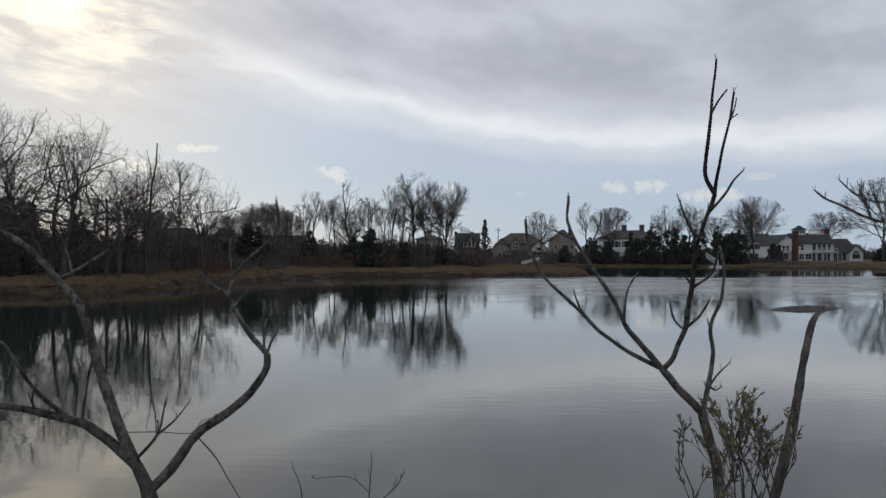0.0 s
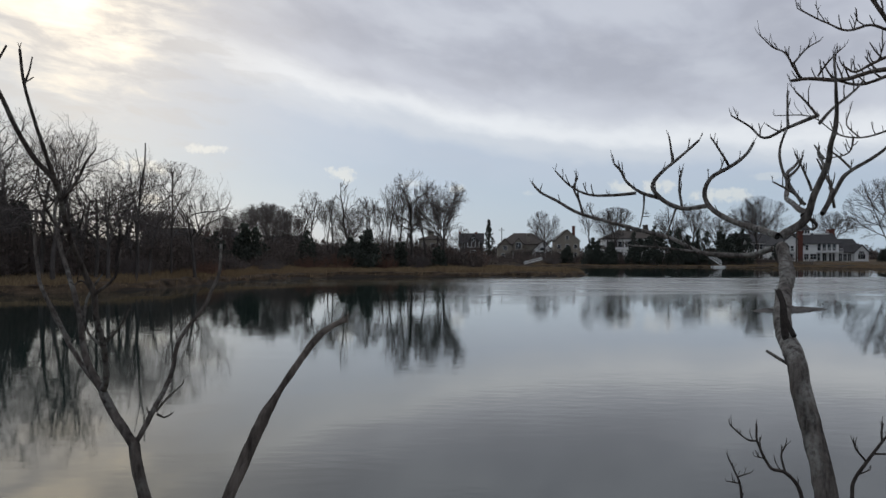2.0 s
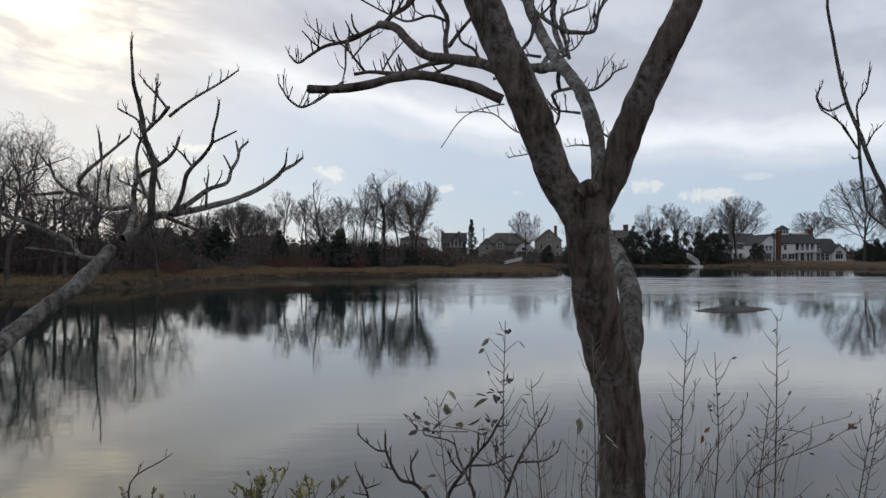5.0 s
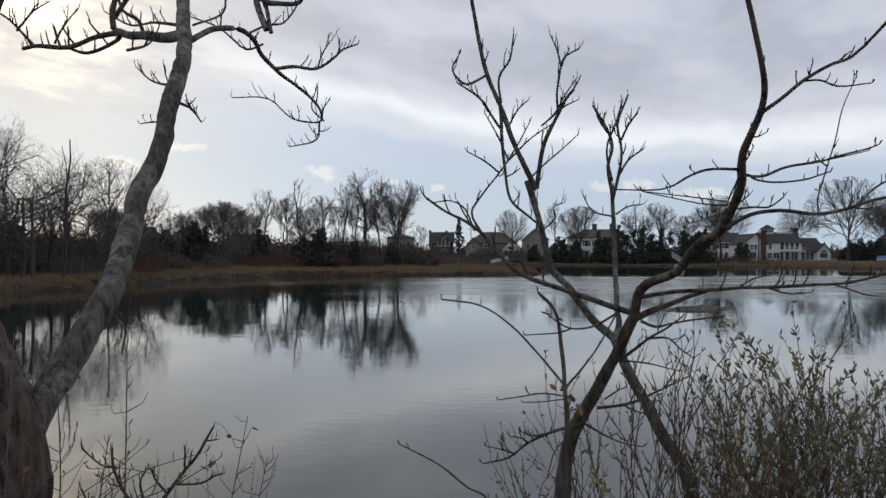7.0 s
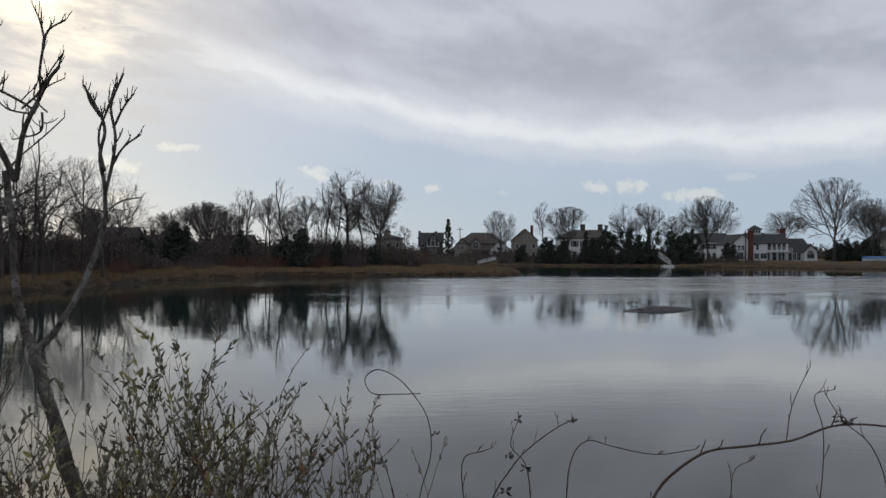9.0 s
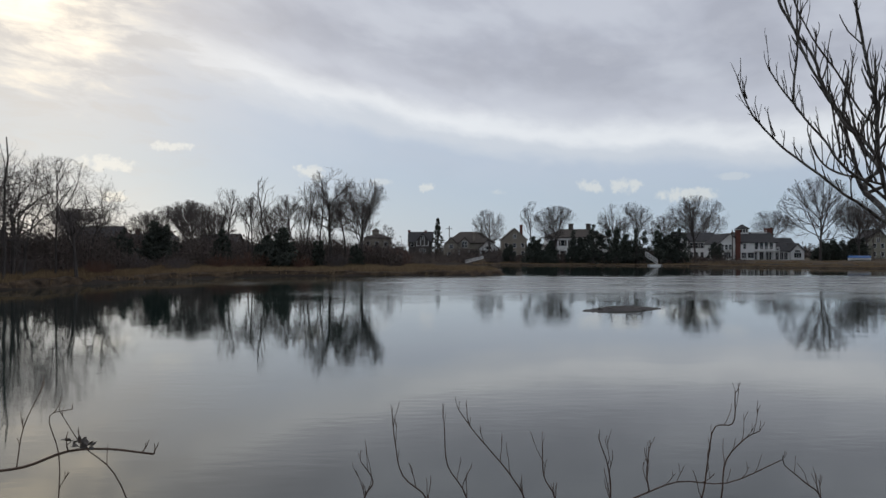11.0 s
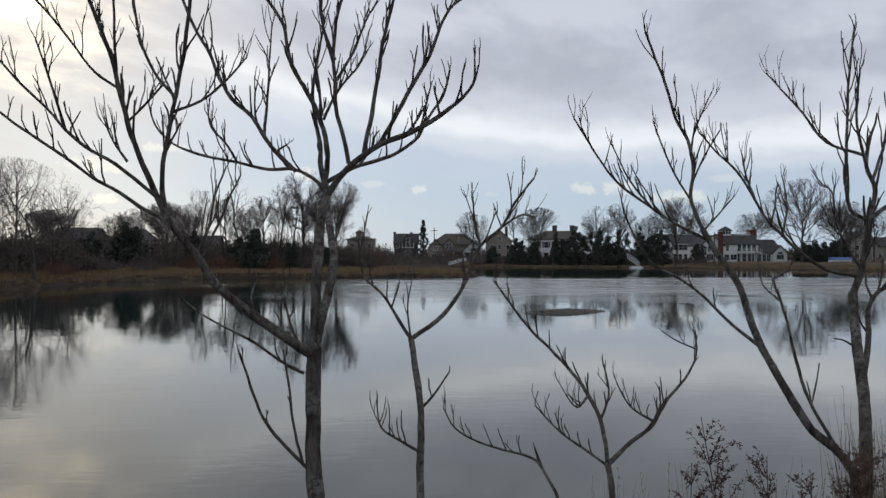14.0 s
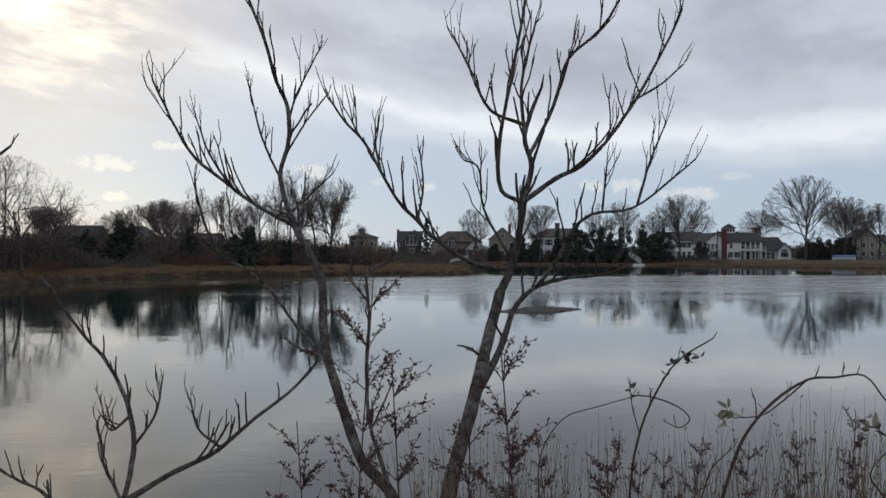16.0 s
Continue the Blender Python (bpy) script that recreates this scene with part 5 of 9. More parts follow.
s.limb(0.0047, 0.0025, 1, 0.020, (-0.124, -0.214, 3.166), (-0.126, -0.250, 3.223), (-0.128, -0.290, 3.283), (-0.123, -0.330, 3.346), (-0.122, -0.350, 3.408))
s.limb(0.0041, 0.0020, 1, 0.020, (-0.130, -0.180, 3.114), (-0.085, -0.187, 3.168), (-0.064, -0.193, 3.202), (-0.041, -0.200, 3.228))
s.limb(0.0042, 0.0021, 1, 0.020, (-0.136, -0.130, 3.046), (-0.163, -0.137, 3.067), (-0.184, -0.143, 3.109), (-0.204, -0.150, 3.159))
s.limb(0.0031, 0.0019, 0, 0.000, (-0.179, -0.350, 3.352), (-0.162, -0.355, 3.385), (-0.143, -0.360, 3.412))
s.limb(0.0025, 0.0013, 0, 0.000, (-0.123, -0.330, 3.342), (-0.113, -0.330, 3.368), (-0.107, -0.330, 3.397))
s.limb(0.0019, 0.0013, 0, 0.000, (-0.122, -0.330, 3.345), (-0.104, -0.330, 3.356))
s.limb(0.0046, 0.0023, 2, 0.020, (-0.131, 0.025, 2.780), (-0.089, 0.023, 2.818), (-0.061, 0.020, 2.867))
s.limb(0.0038, 0.0023, 1, 0.020, (-0.134, 0.025, 2.774), (-0.165, 0.023, 2.806), (-0.180, 0.020, 2.864))
s.limb(0.0044, 0.0022, 1, 0.020, (-0.126, -0.030, 2.904), (-0.073, -0.035, 2.945), (-0.055, -0.040, 3.011))
s.limb(0.0037, 0.0015, 1, 0.020, (-0.128, -0.030, 2.907), (-0.154, -0.035, 2.937), (-0.169, -0.040, 2.928))
s.limb(0.0078, 0.0044, 1, 0.020, (-0.069, 0.067, 2.519), (-0.051, 0.090, 2.564), (-0.035, 0.110, 2.608), (-0.019, 0.130, 2.644), (-0.006, 0.160, 2.704), (-0.002, 0.190, 2.765), (0.015, 0.210, 2.804), (0.050, 0.240, 2.860), (0.062, 0.260, 2.901), (0.077, 0.290, 2.960), (0.070, 0.320, 3.029))
s.limb(0.0033, 0.0016, 0, 0.000, (-0.002, 0.190, 2.757), (-0.008, 0.190, 2.778), (-0.013, 0.190, 2.798))
s.limb(0.0040, 0.0016, 2, 0.020, (-0.032, 0.110, 2.596), (-0.003, 0.115, 2.631), (0.035, 0.120, 2.666))
s.limb(0.0040, 0.0016, 2, 0.015, (-0.030, 0.110, 2.590), (-0.011, 0.115, 2.580), (0.008, 0.120, 2.590))
s.limb(0.0032, 0.0016, 1, 0.015, (-0.037, 0.100, 2.583), (-0.046, 0.100, 2.592), (-0.052, 0.100, 2.606))
s.done()

# curved tree
s = Stem("tree", "twisted grey tree with a decayed hollow trunk", "tree", (2.67, 2.78), "bark_pale", 19)
s.limb(0.0338, 0.0250, 0, 0.000, (0.000, 0.000, 2.272), (-0.014, 0.035, 2.423), (-0.038, 0.078, 2.578), (-0.042, 0.100, 2.658), (-0.020, 0.249, 2.744), (0.039, 0.397, 2.842), (0.094, 0.496, 2.916), (0.136, 0.639, 3.026))
s.limb(0.0061, 0.0044, 0, 0.000, (-0.041, 0.095, 2.638), (-0.092, 0.125, 2.671), (-0.114, 0.157, 2.689))
s.limb(0.0147, 0.0093, 0, 0.000, (-0.044, 0.080, 2.631), (-0.048, 0.135, 2.687), (-0.041, 0.190, 2.749), (-0.023, 0.245, 2.824), (-0.016, 0.300, 2.875), skin="rot_wood")
s.limb(0.0082, 0.0031, 0, 0.000, (-0.041, 0.120, 2.740), (-0.047, 0.173, 2.803), (-0.036, 0.227, 2.852), (-0.036, 0.280, 2.882), skin="rot_wood")
s.limb(0.0172, 0.0040, 5, 0.058, (0.165, 0.720, 3.073), (0.253, 0.703, 3.137), (0.271, 0.671, 3.230), (0.297, 0.626, 3.330), (0.290, 0.574, 3.405), (0.290, 0.529, 3.500), (0.276, 0.500, 3.594), (0.268, 0.500, 3.729))
s.limb(0.0150, 0.0067, 3, 0.050, (0.256, 0.720, 3.152), (0.306, 0.820, 3.171), (0.340, 0.970, 3.195), (0.385, 1.120, 3.227), (0.417, 1.270, 3.261), (0.483, 1.420, 3.322), (0.525, 1.520, 3.378), (0.547, 1.570, 3.415), (0.590, 1.600, 3.445), (0.632, 1.620, 3.482))
s.limb(0.0078, 0.0038, 1, 0.040, (0.533, 1.520, 3.389), (0.570, 1.500, 3.433), (0.582, 1.480, 3.490))
s.limb(0.0110, 0.0046, 2, 0.050, (0.327, 0.720, 3.162), (0.373, 0.770, 3.203), (0.422, 0.840, 3.261), (0.436, 0.880, 3.275), (0.463, 0.940, 3.297), (0.464, 1.000, 3.352), (0.476, 1.040, 3.401), (0.477, 1.080, 3.447), (0.498, 1.120, 3.485))
s.limb(0.0055, 0.0033, 0, 0.040, (0.464, 1.000, 3.352), (0.448, 1.000, 3.385), (0.432, 1.000, 3.414))
s.limb(0.0056, 0.0034, 0, 0.040, (0.483, 1.040, 3.419), (0.472, 1.060, 3.449), (0.459, 1.080, 3.484))
s.limb(0.0090, 0.0038, 2, 0.050, (0.327, 0.720, 3.166), (0.357, 0.720, 3.210), (0.388, 0.690, 3.298), (0.418, 0.670, 3.329), (0.466, 0.640, 3.361), (0.510, 0.600, 3.404), (0.523, 0.580, 3.439), (0.542, 0.560, 3.492), (0.550, 0.550, 3.532))
s.limb(0.0048, 0.0029, 0, 0.040, (0.510, 0.600, 3.404), (0.552, 0.600, 3.423), (0.597, 0.600, 3.446))
s.limb(0.0049, 0.0030, 1, 0.040, (0.418, 0.670, 3.329), (0.377, 0.680, 3.376), (0.341, 0.690, 3.407))
s.limb(0.0082, 0.0033, 3, 0.060, (0.290, 0.770, 3.152), (0.348, 0.820, 3.123), (0.375, 0.920, 3.105), (0.384, 1.020, 3.135))
s.limb(0.0062, 0.0032, 2, 0.050, (0.421, 0.820, 3.190), (0.418, 0.840, 3.271), (0.417, 0.860, 3.326))
s.limb(0.0065, 0.0032, 3, 0.050, (0.259, 0.720, 3.196), (0.212, 0.720, 3.245), (0.131, 0.720, 3.288))
s.limb(0.0054, 0.0032, 3, 0.050, (0.285, 0.720, 3.251), (0.260, 0.720, 3.320), (0.221, 0.720, 3.398))
s.limb(0.0065, 0.0033, 4, 0.050, (0.316, 0.720, 3.518), (0.391, 0.753, 3.589), (0.482, 0.787, 3.656), (0.543, 0.820, 3.712))
s.limb(0.0054, 0.0032, 3, 0.050, (0.313, 0.720, 3.544), (0.260, 0.720, 3.608), (0.222, 0.720, 3.647))
s.limb(0.0075, 0.0035, 6, 0.060, (0.313, 0.720, 3.552), (0.229, 0.820, 3.516), (0.159, 0.870, 3.484), (0.120, 0.920, 3.538), (0.040, 0.920, 3.587))
s.limb(0.0066, 0.0033, 3, 0.050, (0.226, 0.800, 3.515), (0.228, 0.810, 3.592), (0.236, 0.820, 3.670))
s.limb(0.0065, 0.0044, 3, 0.050, (0.249, 0.720, 3.198), (0.189, 0.747, 3.319), (0.182, 0.773, 3.425), (0.222, 0.800, 3.510))
s.limb(0.0151, 0.0061, 5, 0.060, (0.152, 0.720, 3.073), (0.121, 0.840, 3.106), (0.072, 0.970, 3.138), (0.015, 1.140, 3.220), (0.004, 1.160, 3.283), (0.029, 1.160, 3.345), (0.113, 1.160, 3.395), (0.184, 1.140, 3.453), (0.211, 1.120, 3.504))
s.limb(0.0062, 0.0037, 3, 0.050, (0.113, 1.160, 3.399), (0.074, 1.140, 3.454), (0.018, 1.120, 3.525))
s.limb(0.0111, 0.0050, 4, 0.060, (0.013, 1.150, 3.221), (-0.105, 1.153, 3.209), (-0.196, 1.156, 3.256), (-0.231, 1.159, 3.308), (-0.194, 1.161, 3.371), (-0.134, 1.164, 3.421), (-0.060, 1.167, 3.483), (-0.017, 1.170, 3.520))
s.limb(0.0062, 0.0037, 3, 0.050, (-0.139, 1.170, 3.416), (-0.144, 1.170, 3.476), (-0.154, 1.170, 3.541))
s.limb(0.0062, 0.0037, 3, 0.050, (-0.100, 1.160, 3.217), (-0.109, 1.165, 3.316), (-0.092, 1.170, 3.396))
s.limb(0.0087, 0.0038, 5, 0.060, (-0.196, 1.170, 3.257), (-0.283, 1.178, 3.285), (-0.343, 1.185, 3.334), (-0.368, 1.193, 3.382), (-0.399, 1.200, 3.416))
s.limb(0.0050, 0.0025, 2, 0.050, (-0.268, 1.170, 3.272), (-0.273, 1.170, 3.193), (-0.288, 1.170, 3.123))
s.limb(0.0049, 0.0025, 2, 0.050, (-0.130, 1.150, 3.206), (-0.154, 1.160, 3.128), (-0.169, 1.170, 3.073))
s.limb(0.0119, 0.0052, 7, 0.060, (0.131, 0.720, 3.024), (0.068, 0.770, 2.998), (-0.015, 0.820, 2.998), (-0.099, 0.900, 3.010), (-0.188, 1.000, 3.069), (-0.307, 1.070, 3.107), (-0.430, 1.120, 3.146), (-0.557, 1.170, 3.186), (-0.663, 1.220, 3.252), (-0.730, 1.270, 3.294), (-0.761, 1.320, 3.340))
s.limb(0.0075, 0.0038, 6, 0.060, (-0.303, 1.170, 3.280), (-0.409, 1.195, 3.272), (-0.511, 1.220, 3.277), (-0.589, 1.245, 3.317), (-0.658, 1.270, 3.392))
s.limb(0.0062, 0.0038, 4, 0.060, (-0.545, 1.170, 3.183), (-0.559, 1.187, 3.249), (-0.583, 1.203, 3.306), (-0.561, 1.220, 3.353))
s.limb(0.0057, 0.0036, 4, 0.060, (-0.067, 0.870, 3.003), (-0.144, 0.920, 3.017), (-0.259, 0.970, 3.031), (-0.378, 1.020, 3.041))
s.done()

# big forked tree
s = Stem("tree", "stout grey-brown tree with a wide V fork", "tree", (4.53, 3.00), "bark_dark", 20)
s.limb(0.0695, 0.0612, 0, 0.000, (-0.001, 0.030, 2.306), (-0.001, 0.030, 2.441), (-0.018, 0.010, 2.609), (-0.070, -0.030, 2.777), (-0.106, -0.080, 2.940), (-0.128, -0.120, 3.065), (-0.135, -0.140, 3.153))
s.limb(0.0507, 0.0446, 3, 0.000, (-0.147, -0.130, 3.119), (-0.206, -0.140, 3.206), (-0.230, -0.150, 3.247), (-0.259, -0.170, 3.321), (-0.289, -0.190, 3.393), (-0.321, -0.200, 3.466), (-0.358, -0.200, 3.540), (-0.391, -0.200, 3.615), (-0.420, -0.200, 3.690), (-0.448, -0.200, 3.772), (-0.475, -0.200, 3.855), (-0.520, -0.200, 4.011), (-0.529, -0.200, 4.167))
s.limb(0.0431, 0.0364, 3, 0.000, (-0.117, -0.130, 3.119), (-0.083, -0.140, 3.195), (-0.059, -0.150, 3.247), (-0.035, -0.160, 3.322), (-0.010, -0.180, 3.394), (0.018, -0.200, 3.465), (0.048, -0.220, 3.534), (0.081, -0.230, 3.605), (0.112, -0.240, 3.675), (0.138, -0.240, 3.755), (0.160, -0.240, 3.836), (0.176, -0.240, 3.993), (0.228, -0.240, 4.150))
s.limb(0.0151, 0.0121, 1, 0.060, (-0.371, -0.170, 3.442), (-0.436, -0.160, 3.475), (-0.514, -0.150, 3.500), (-0.608, -0.140, 3.518), (-0.672, -0.130, 3.513), (-0.740, -0.110, 3.499), (-0.832, -0.070, 3.495), (-0.931, -0.030, 3.503))
s.limb(0.0224, 0.0193, 0, 0.000, (-0.162, -0.190, 3.176), (-0.138, -0.195, 3.201), (-0.114, -0.200, 3.182))
s.limb(0.0022, 0.0011, 0, 0.000, (-0.367, -0.200, 3.424), (-0.415, -0.200, 3.415), (-0.475, -0.200, 3.391), (-0.540, -0.200, 3.306))
s.limb(0.0159, 0.0173, 0, 0.000, (-0.354, -0.139, 3.522), (-0.432, 0.026, 3.594), (-0.508, 0.191, 3.647), (-0.601, 0.356, 3.704), (-0.672, 0.520, 3.799), (-0.727, 0.685, 3.895), (-0.807, 0.850, 3.959))
s.limb(0.0108, 0.0040, 9, 0.104, (-0.807, 0.850, 3.959), (-0.870, 0.875, 3.930), (-0.945, 0.900, 3.905), (-1.045, 0.925, 3.889), (-1.111, 0.950, 3.859), (-1.166, 0.975, 3.832), (-1.210, 1.000, 3.872))
s.limb(0.0116, 0.0076, 6, 0.098, (-0.787, 0.809, 3.943), (-0.752, 0.807, 3.981), (-0.685, 0.804, 4.025), (-0.651, 0.802, 4.069), (-0.584, 0.800, 4.157))
s.limb(0.0073, 0.0028, 4, 0.073, (-0.879, 0.878, 3.927), (-0.937, 0.852, 3.900), (-0.943, 0.826, 3.785), (-0.954, 0.800, 3.707))
s.limb(0.0055, 0.0027, 6, 0.070, (-0.332, -0.142, 3.571), (-0.288, -0.119, 3.623), (-0.274, -0.096, 3.677), (-0.228, -0.073, 3.732), (-0.181, -0.050, 3.803))
s.limb(0.0148, 0.0082, 9, 0.107, (-0.515, 1.790, 4.047), (-0.642, 1.828, 4.035), (-0.784, 1.865, 3.998), (-0.964, 1.902, 4.014), (-1.050, 1.940, 4.010))
s.limb(0.0111, 0.0068, 4, 0.084, (-0.506, 1.790, 4.028), (-0.549, 1.827, 4.012), (-0.692, 1.863, 3.969), (-0.812, 1.900, 4.006))
s.limb(0.0148, 0.0106, 4, 0.106, (-0.536, 1.790, 4.065), (-0.549, 1.805, 4.152), (-0.535, 1.820, 4.265), (-0.576, 1.835, 4.364), (-0.648, 1.850, 4.479))
s.limb(0.0111, 0.0078, 3, 0.079, (-0.531, 1.790, 4.117), (-0.474, 1.777, 4.191), (-0.402, 1.763, 4.277), (-0.362, 1.750, 4.364))
s.limb(0.0087, 0.0041, 9, 0.100, (-0.535, 1.850, 4.274), (-0.629, 1.862, 4.310), (-0.750, 1.875, 4.283), (-0.872, 1.888, 4.335), (-1.025, 1.900, 4.420))
s.limb(0.0077, 0.0026, 8, 0.084, (-0.986, 1.940, 4.016), (-1.056, 1.905, 4.104), (-1.111, 1.870, 4.158), (-1.195, 1.835, 4.180), (-1.288, 1.800, 4.249))
s.limb(0.0063, 0.0027, 6, 0.077, (-1.058, 1.900, 4.087), (-0.979, 1.900, 4.181), (-0.894, 1.900, 4.235))
s.limb(0.0063, 0.0027, 6, 0.078, (-0.891, 1.940, 4.036), (-0.833, 1.920, 4.123), (-0.753, 1.900, 4.202))
s.limb(0.0097, 0.0052, 4, 0.073, (-0.359, 1.720, 3.997), (-0.390, 1.720, 4.082), (-0.464, 1.720, 4.129), (-0.485, 1.720, 4.188))
s.limb(0.0071, 0.0022, 8, 0.075, (-0.954, 0.800, 3.707), (-0.999, 0.625, 3.618), (-1.044, 0.450, 3.542), (-1.057, 0.275, 3.536), (-1.052, 0.100, 3.551))
s.done()

# broken trunk tree
s = Stem("tree", "pale knobbly trunk leaning away beside the forked tree", "tree", (4.57, 3.02), "bark_pale", 21)
s.limb(0.0412, 0.0252, 3, 0.000, (-0.050, 0.000, 2.475), (-0.025, 0.030, 2.587), (-0.005, 0.100, 2.673), (0.023, 0.160, 2.751), (0.039, 0.230, 2.825), (0.051, 0.310, 2.904), (0.035, 0.430, 3.007), (0.013, 0.540, 3.083), (0.002, 0.610, 3.182), (0.023, 0.690, 3.287), (0.036, 0.750, 3.395), (0.032, 0.810, 3.507), (0.021, 0.930, 3.637), (-0.001, 1.060, 3.756), (-0.067, 1.250, 3.924), (-0.132, 1.430, 4.126), (-0.170, 1.502, 4.264), (-0.172, 1.575, 4.403))
s.limb(0.0062, 0.0027, 7, 0.055, (0.026, 0.934, 3.548), (0.082, 0.907, 3.521), (0.132, 0.849, 3.464))
s.limb(0.0063, 0.0020, 5, 0.061, (0.009, 1.025, 3.628), (-0.108, 1.050, 3.650), (-0.220, 1.148, 3.734))
s.limb(0.0138, 0.0115, 5, 0.072, (-0.115, 1.480, 3.928), (-0.062, 1.630, 4.022), (0.014, 1.780, 4.066), (0.043, 1.930, 4.065), (0.055, 2.080, 4.019), (0.089, 2.230, 3.986))
s.limb(0.0109, 0.0040, 10, 0.081, (0.089, 2.230, 3.986), (0.189, 2.260, 4.005), (0.299, 2.290, 4.000), (0.393, 2.320, 4.069), (0.435, 2.350, 4.120), (0.516, 2.380, 4.160))
s.limb(0.0070, 0.0038, 7, 0.071, (-0.009, 2.080, 4.136), (0.072, 2.105, 4.181), (0.155, 2.130, 4.203), (0.238, 2.155, 4.330), (0.278, 2.180, 4.428))
s.limb(0.0058, 0.0032, 5, 0.061, (-0.091, 1.430, 3.980), (0.020, 1.480, 4.044), (0.023, 1.530, 4.135), (0.004, 1.580, 4.241))
s.limb(0.0061, 0.0026, 5, 0.067, (0.304, 2.300, 4.002), (0.340, 2.300, 4.101), (0.390, 2.300, 4.169))
s.limb(0.0076, 0.0030, 9, 0.056, (-0.123, 1.380, 3.965), (-0.225, 1.347, 3.967), (-0.306, 1.313, 3.945), (-0.404, 1.280, 3.994))
s.limb(0.0067, 0.0036, 7, 0.068, (0.050, 2.130, 4.091), (-0.041, 2.147, 4.068), (-0.190, 2.163, 4.186), (-0.340, 2.180, 4.247))
s.limb(0.0110, 0.0038, 16, 0.101, (0.089, 2.230, 3.986), (0.077, 2.480, 4.008), (0.158, 2.780, 3.968), (0.182, 3.180, 3.931), (0.106, 3.480, 3.913), (-0.065, 3.480, 3.941), (-0.243, 3.530, 4.088), (-0.514, 3.580, 4.107))
s.limb(0.0089, 0.0039, 7, 0.089, (0.107, 3.580, 3.938), (0.084, 3.605, 3.814), (-0.114, 3.630, 3.764))
s.limb(0.0070, 0.0038, 3, 0.089, (0.142, 3.580, 3.938), (0.054, 3.580, 4.030), (0.086, 3.580, 4.172))
s.limb(0.0143, 0.0064, 7, 0.104, (0.107, 2.030, 4.272), (0.252, 2.047, 4.283), (0.291, 2.063, 4.411), (0.393, 2.080, 4.540))
s.limb(0.0143, 0.0064, 7, 0.104, (0.107, 2.030, 4.272), (-0.017, 2.047, 4.345), (-0.159, 2.063, 4.473), (-0.302, 2.080, 4.541))
s.limb(0.0043, 0.0018, 3, 0.043, (0.028, 0.841, 3.459), (-0.039, 0.849, 3.464), (-0.080, 0.841, 3.456))
s.limb(0.0171, 0.0127, 5, 0.101, (0.090, 2.030, 4.135), (0.038, 2.047, 4.272), (0.020, 2.063, 4.474), (0.001, 2.080, 4.612))
s.limb(0.0119, 0.0056, 5, 0.101, (0.113, 2.030, 4.120), (0.083, 2.047, 4.271), (0.074, 2.063, 4.368), (0.213, 2.080, 4.432))
s.limb(0.0067, 0.0024, 7, 0.067, (-0.353, 1.380, 3.859), (-0.257, 1.380, 3.886), (-0.215, 1.380, 3.956))
s.limb(0.0230, 0.0170, 0, 0.000, (-0.045, 1.180, 3.869), (-0.191, 1.380, 3.912), (-0.357, 1.580, 3.980), (-0.457, 1.675, 4.006), (-0.557, 1.770, 4.053))
s.done()

# grey sapling
s = Stem("sapling", "spindly grey tree with many upright twigs", "tree", (6.33, 3.62), "bark", 22)
s.limb(0.0206, 0.0168, 0, 0.000, (0.003, -0.020, 2.299), (-0.047, 0.020, 2.386), (-0.106, 0.060, 2.507), (-0.151, 0.090, 2.597), (-0.193, 0.110, 2.711))
s.limb(0.0143, 0.0105, 0, 0.000, (-0.193, 0.110, 2.711), (-0.261, 0.180, 2.775), (-0.324, 0.250, 2.876), (-0.377, 0.330, 2.946), (-0.412, 0.380, 3.106), (-0.456, 0.420, 3.270))
s.limb(0.0102, 0.0051, 8, 0.060, (-0.422, 0.420, 3.239), (-0.512, 0.420, 3.429), (-0.557, 0.420, 3.557), (-0.608, 0.420, 3.674), (-0.638, 0.420, 3.807), (-0.659, 0.420, 3.933), (-0.688, 0.420, 4.092), (-0.681, 0.420, 4.251))
s.limb(0.0092, 0.0051, 5, 0.060, (-0.420, 0.420, 3.243), (-0.406, 0.420, 3.347), (-0.390, 0.420, 3.419), (-0.339, 0.420, 3.521), (-0.308, 0.420, 3.582), (-0.279, 0.420, 3.617))
s.limb(0.0051, 0.0031, 8, 0.060, (-0.339, 0.420, 3.521), (-0.343, 0.420, 3.602), (-0.332, 0.420, 3.684), (-0.316, 0.420, 3.735), (-0.261, 0.420, 3.770))
s.limb(0.0041, 0.0020, 4, 0.050, (-0.328, 0.420, 3.704), (-0.343, 0.420, 3.766), (-0.369, 0.420, 3.823))
s.limb(0.0071, 0.0041, 6, 0.060, (-0.557, 0.420, 3.551), (-0.549, 0.420, 3.439), (-0.540, 0.420, 3.316), (-0.520, 0.420, 3.204), (-0.455, 0.420, 3.143), (-0.398, 0.420, 3.096))
s.limb(0.0051, 0.0031, 6, 0.060, (-0.557, 0.420, 3.470), (-0.593, 0.420, 3.521), (-0.618, 0.420, 3.565), (-0.659, 0.420, 3.602), (-0.716, 0.420, 3.639))
s.limb(0.0051, 0.0031, 5, 0.050, (-0.610, 0.420, 3.668), (-0.683, 0.420, 3.635), (-0.726, 0.420, 3.668), (-0.736, 0.420, 3.696), (-0.716, 0.420, 3.741))
s.limb(0.0051, 0.0031, 5, 0.050, (-0.553, 0.420, 3.565), (-0.561, 0.420, 3.663), (-0.520, 0.420, 3.729), (-0.506, 0.420, 3.827))
s.limb(0.0041, 0.0020, 3, 0.050, (-0.528, 0.420, 3.470), (-0.492, 0.420, 3.537), (-0.451, 0.420, 3.576))
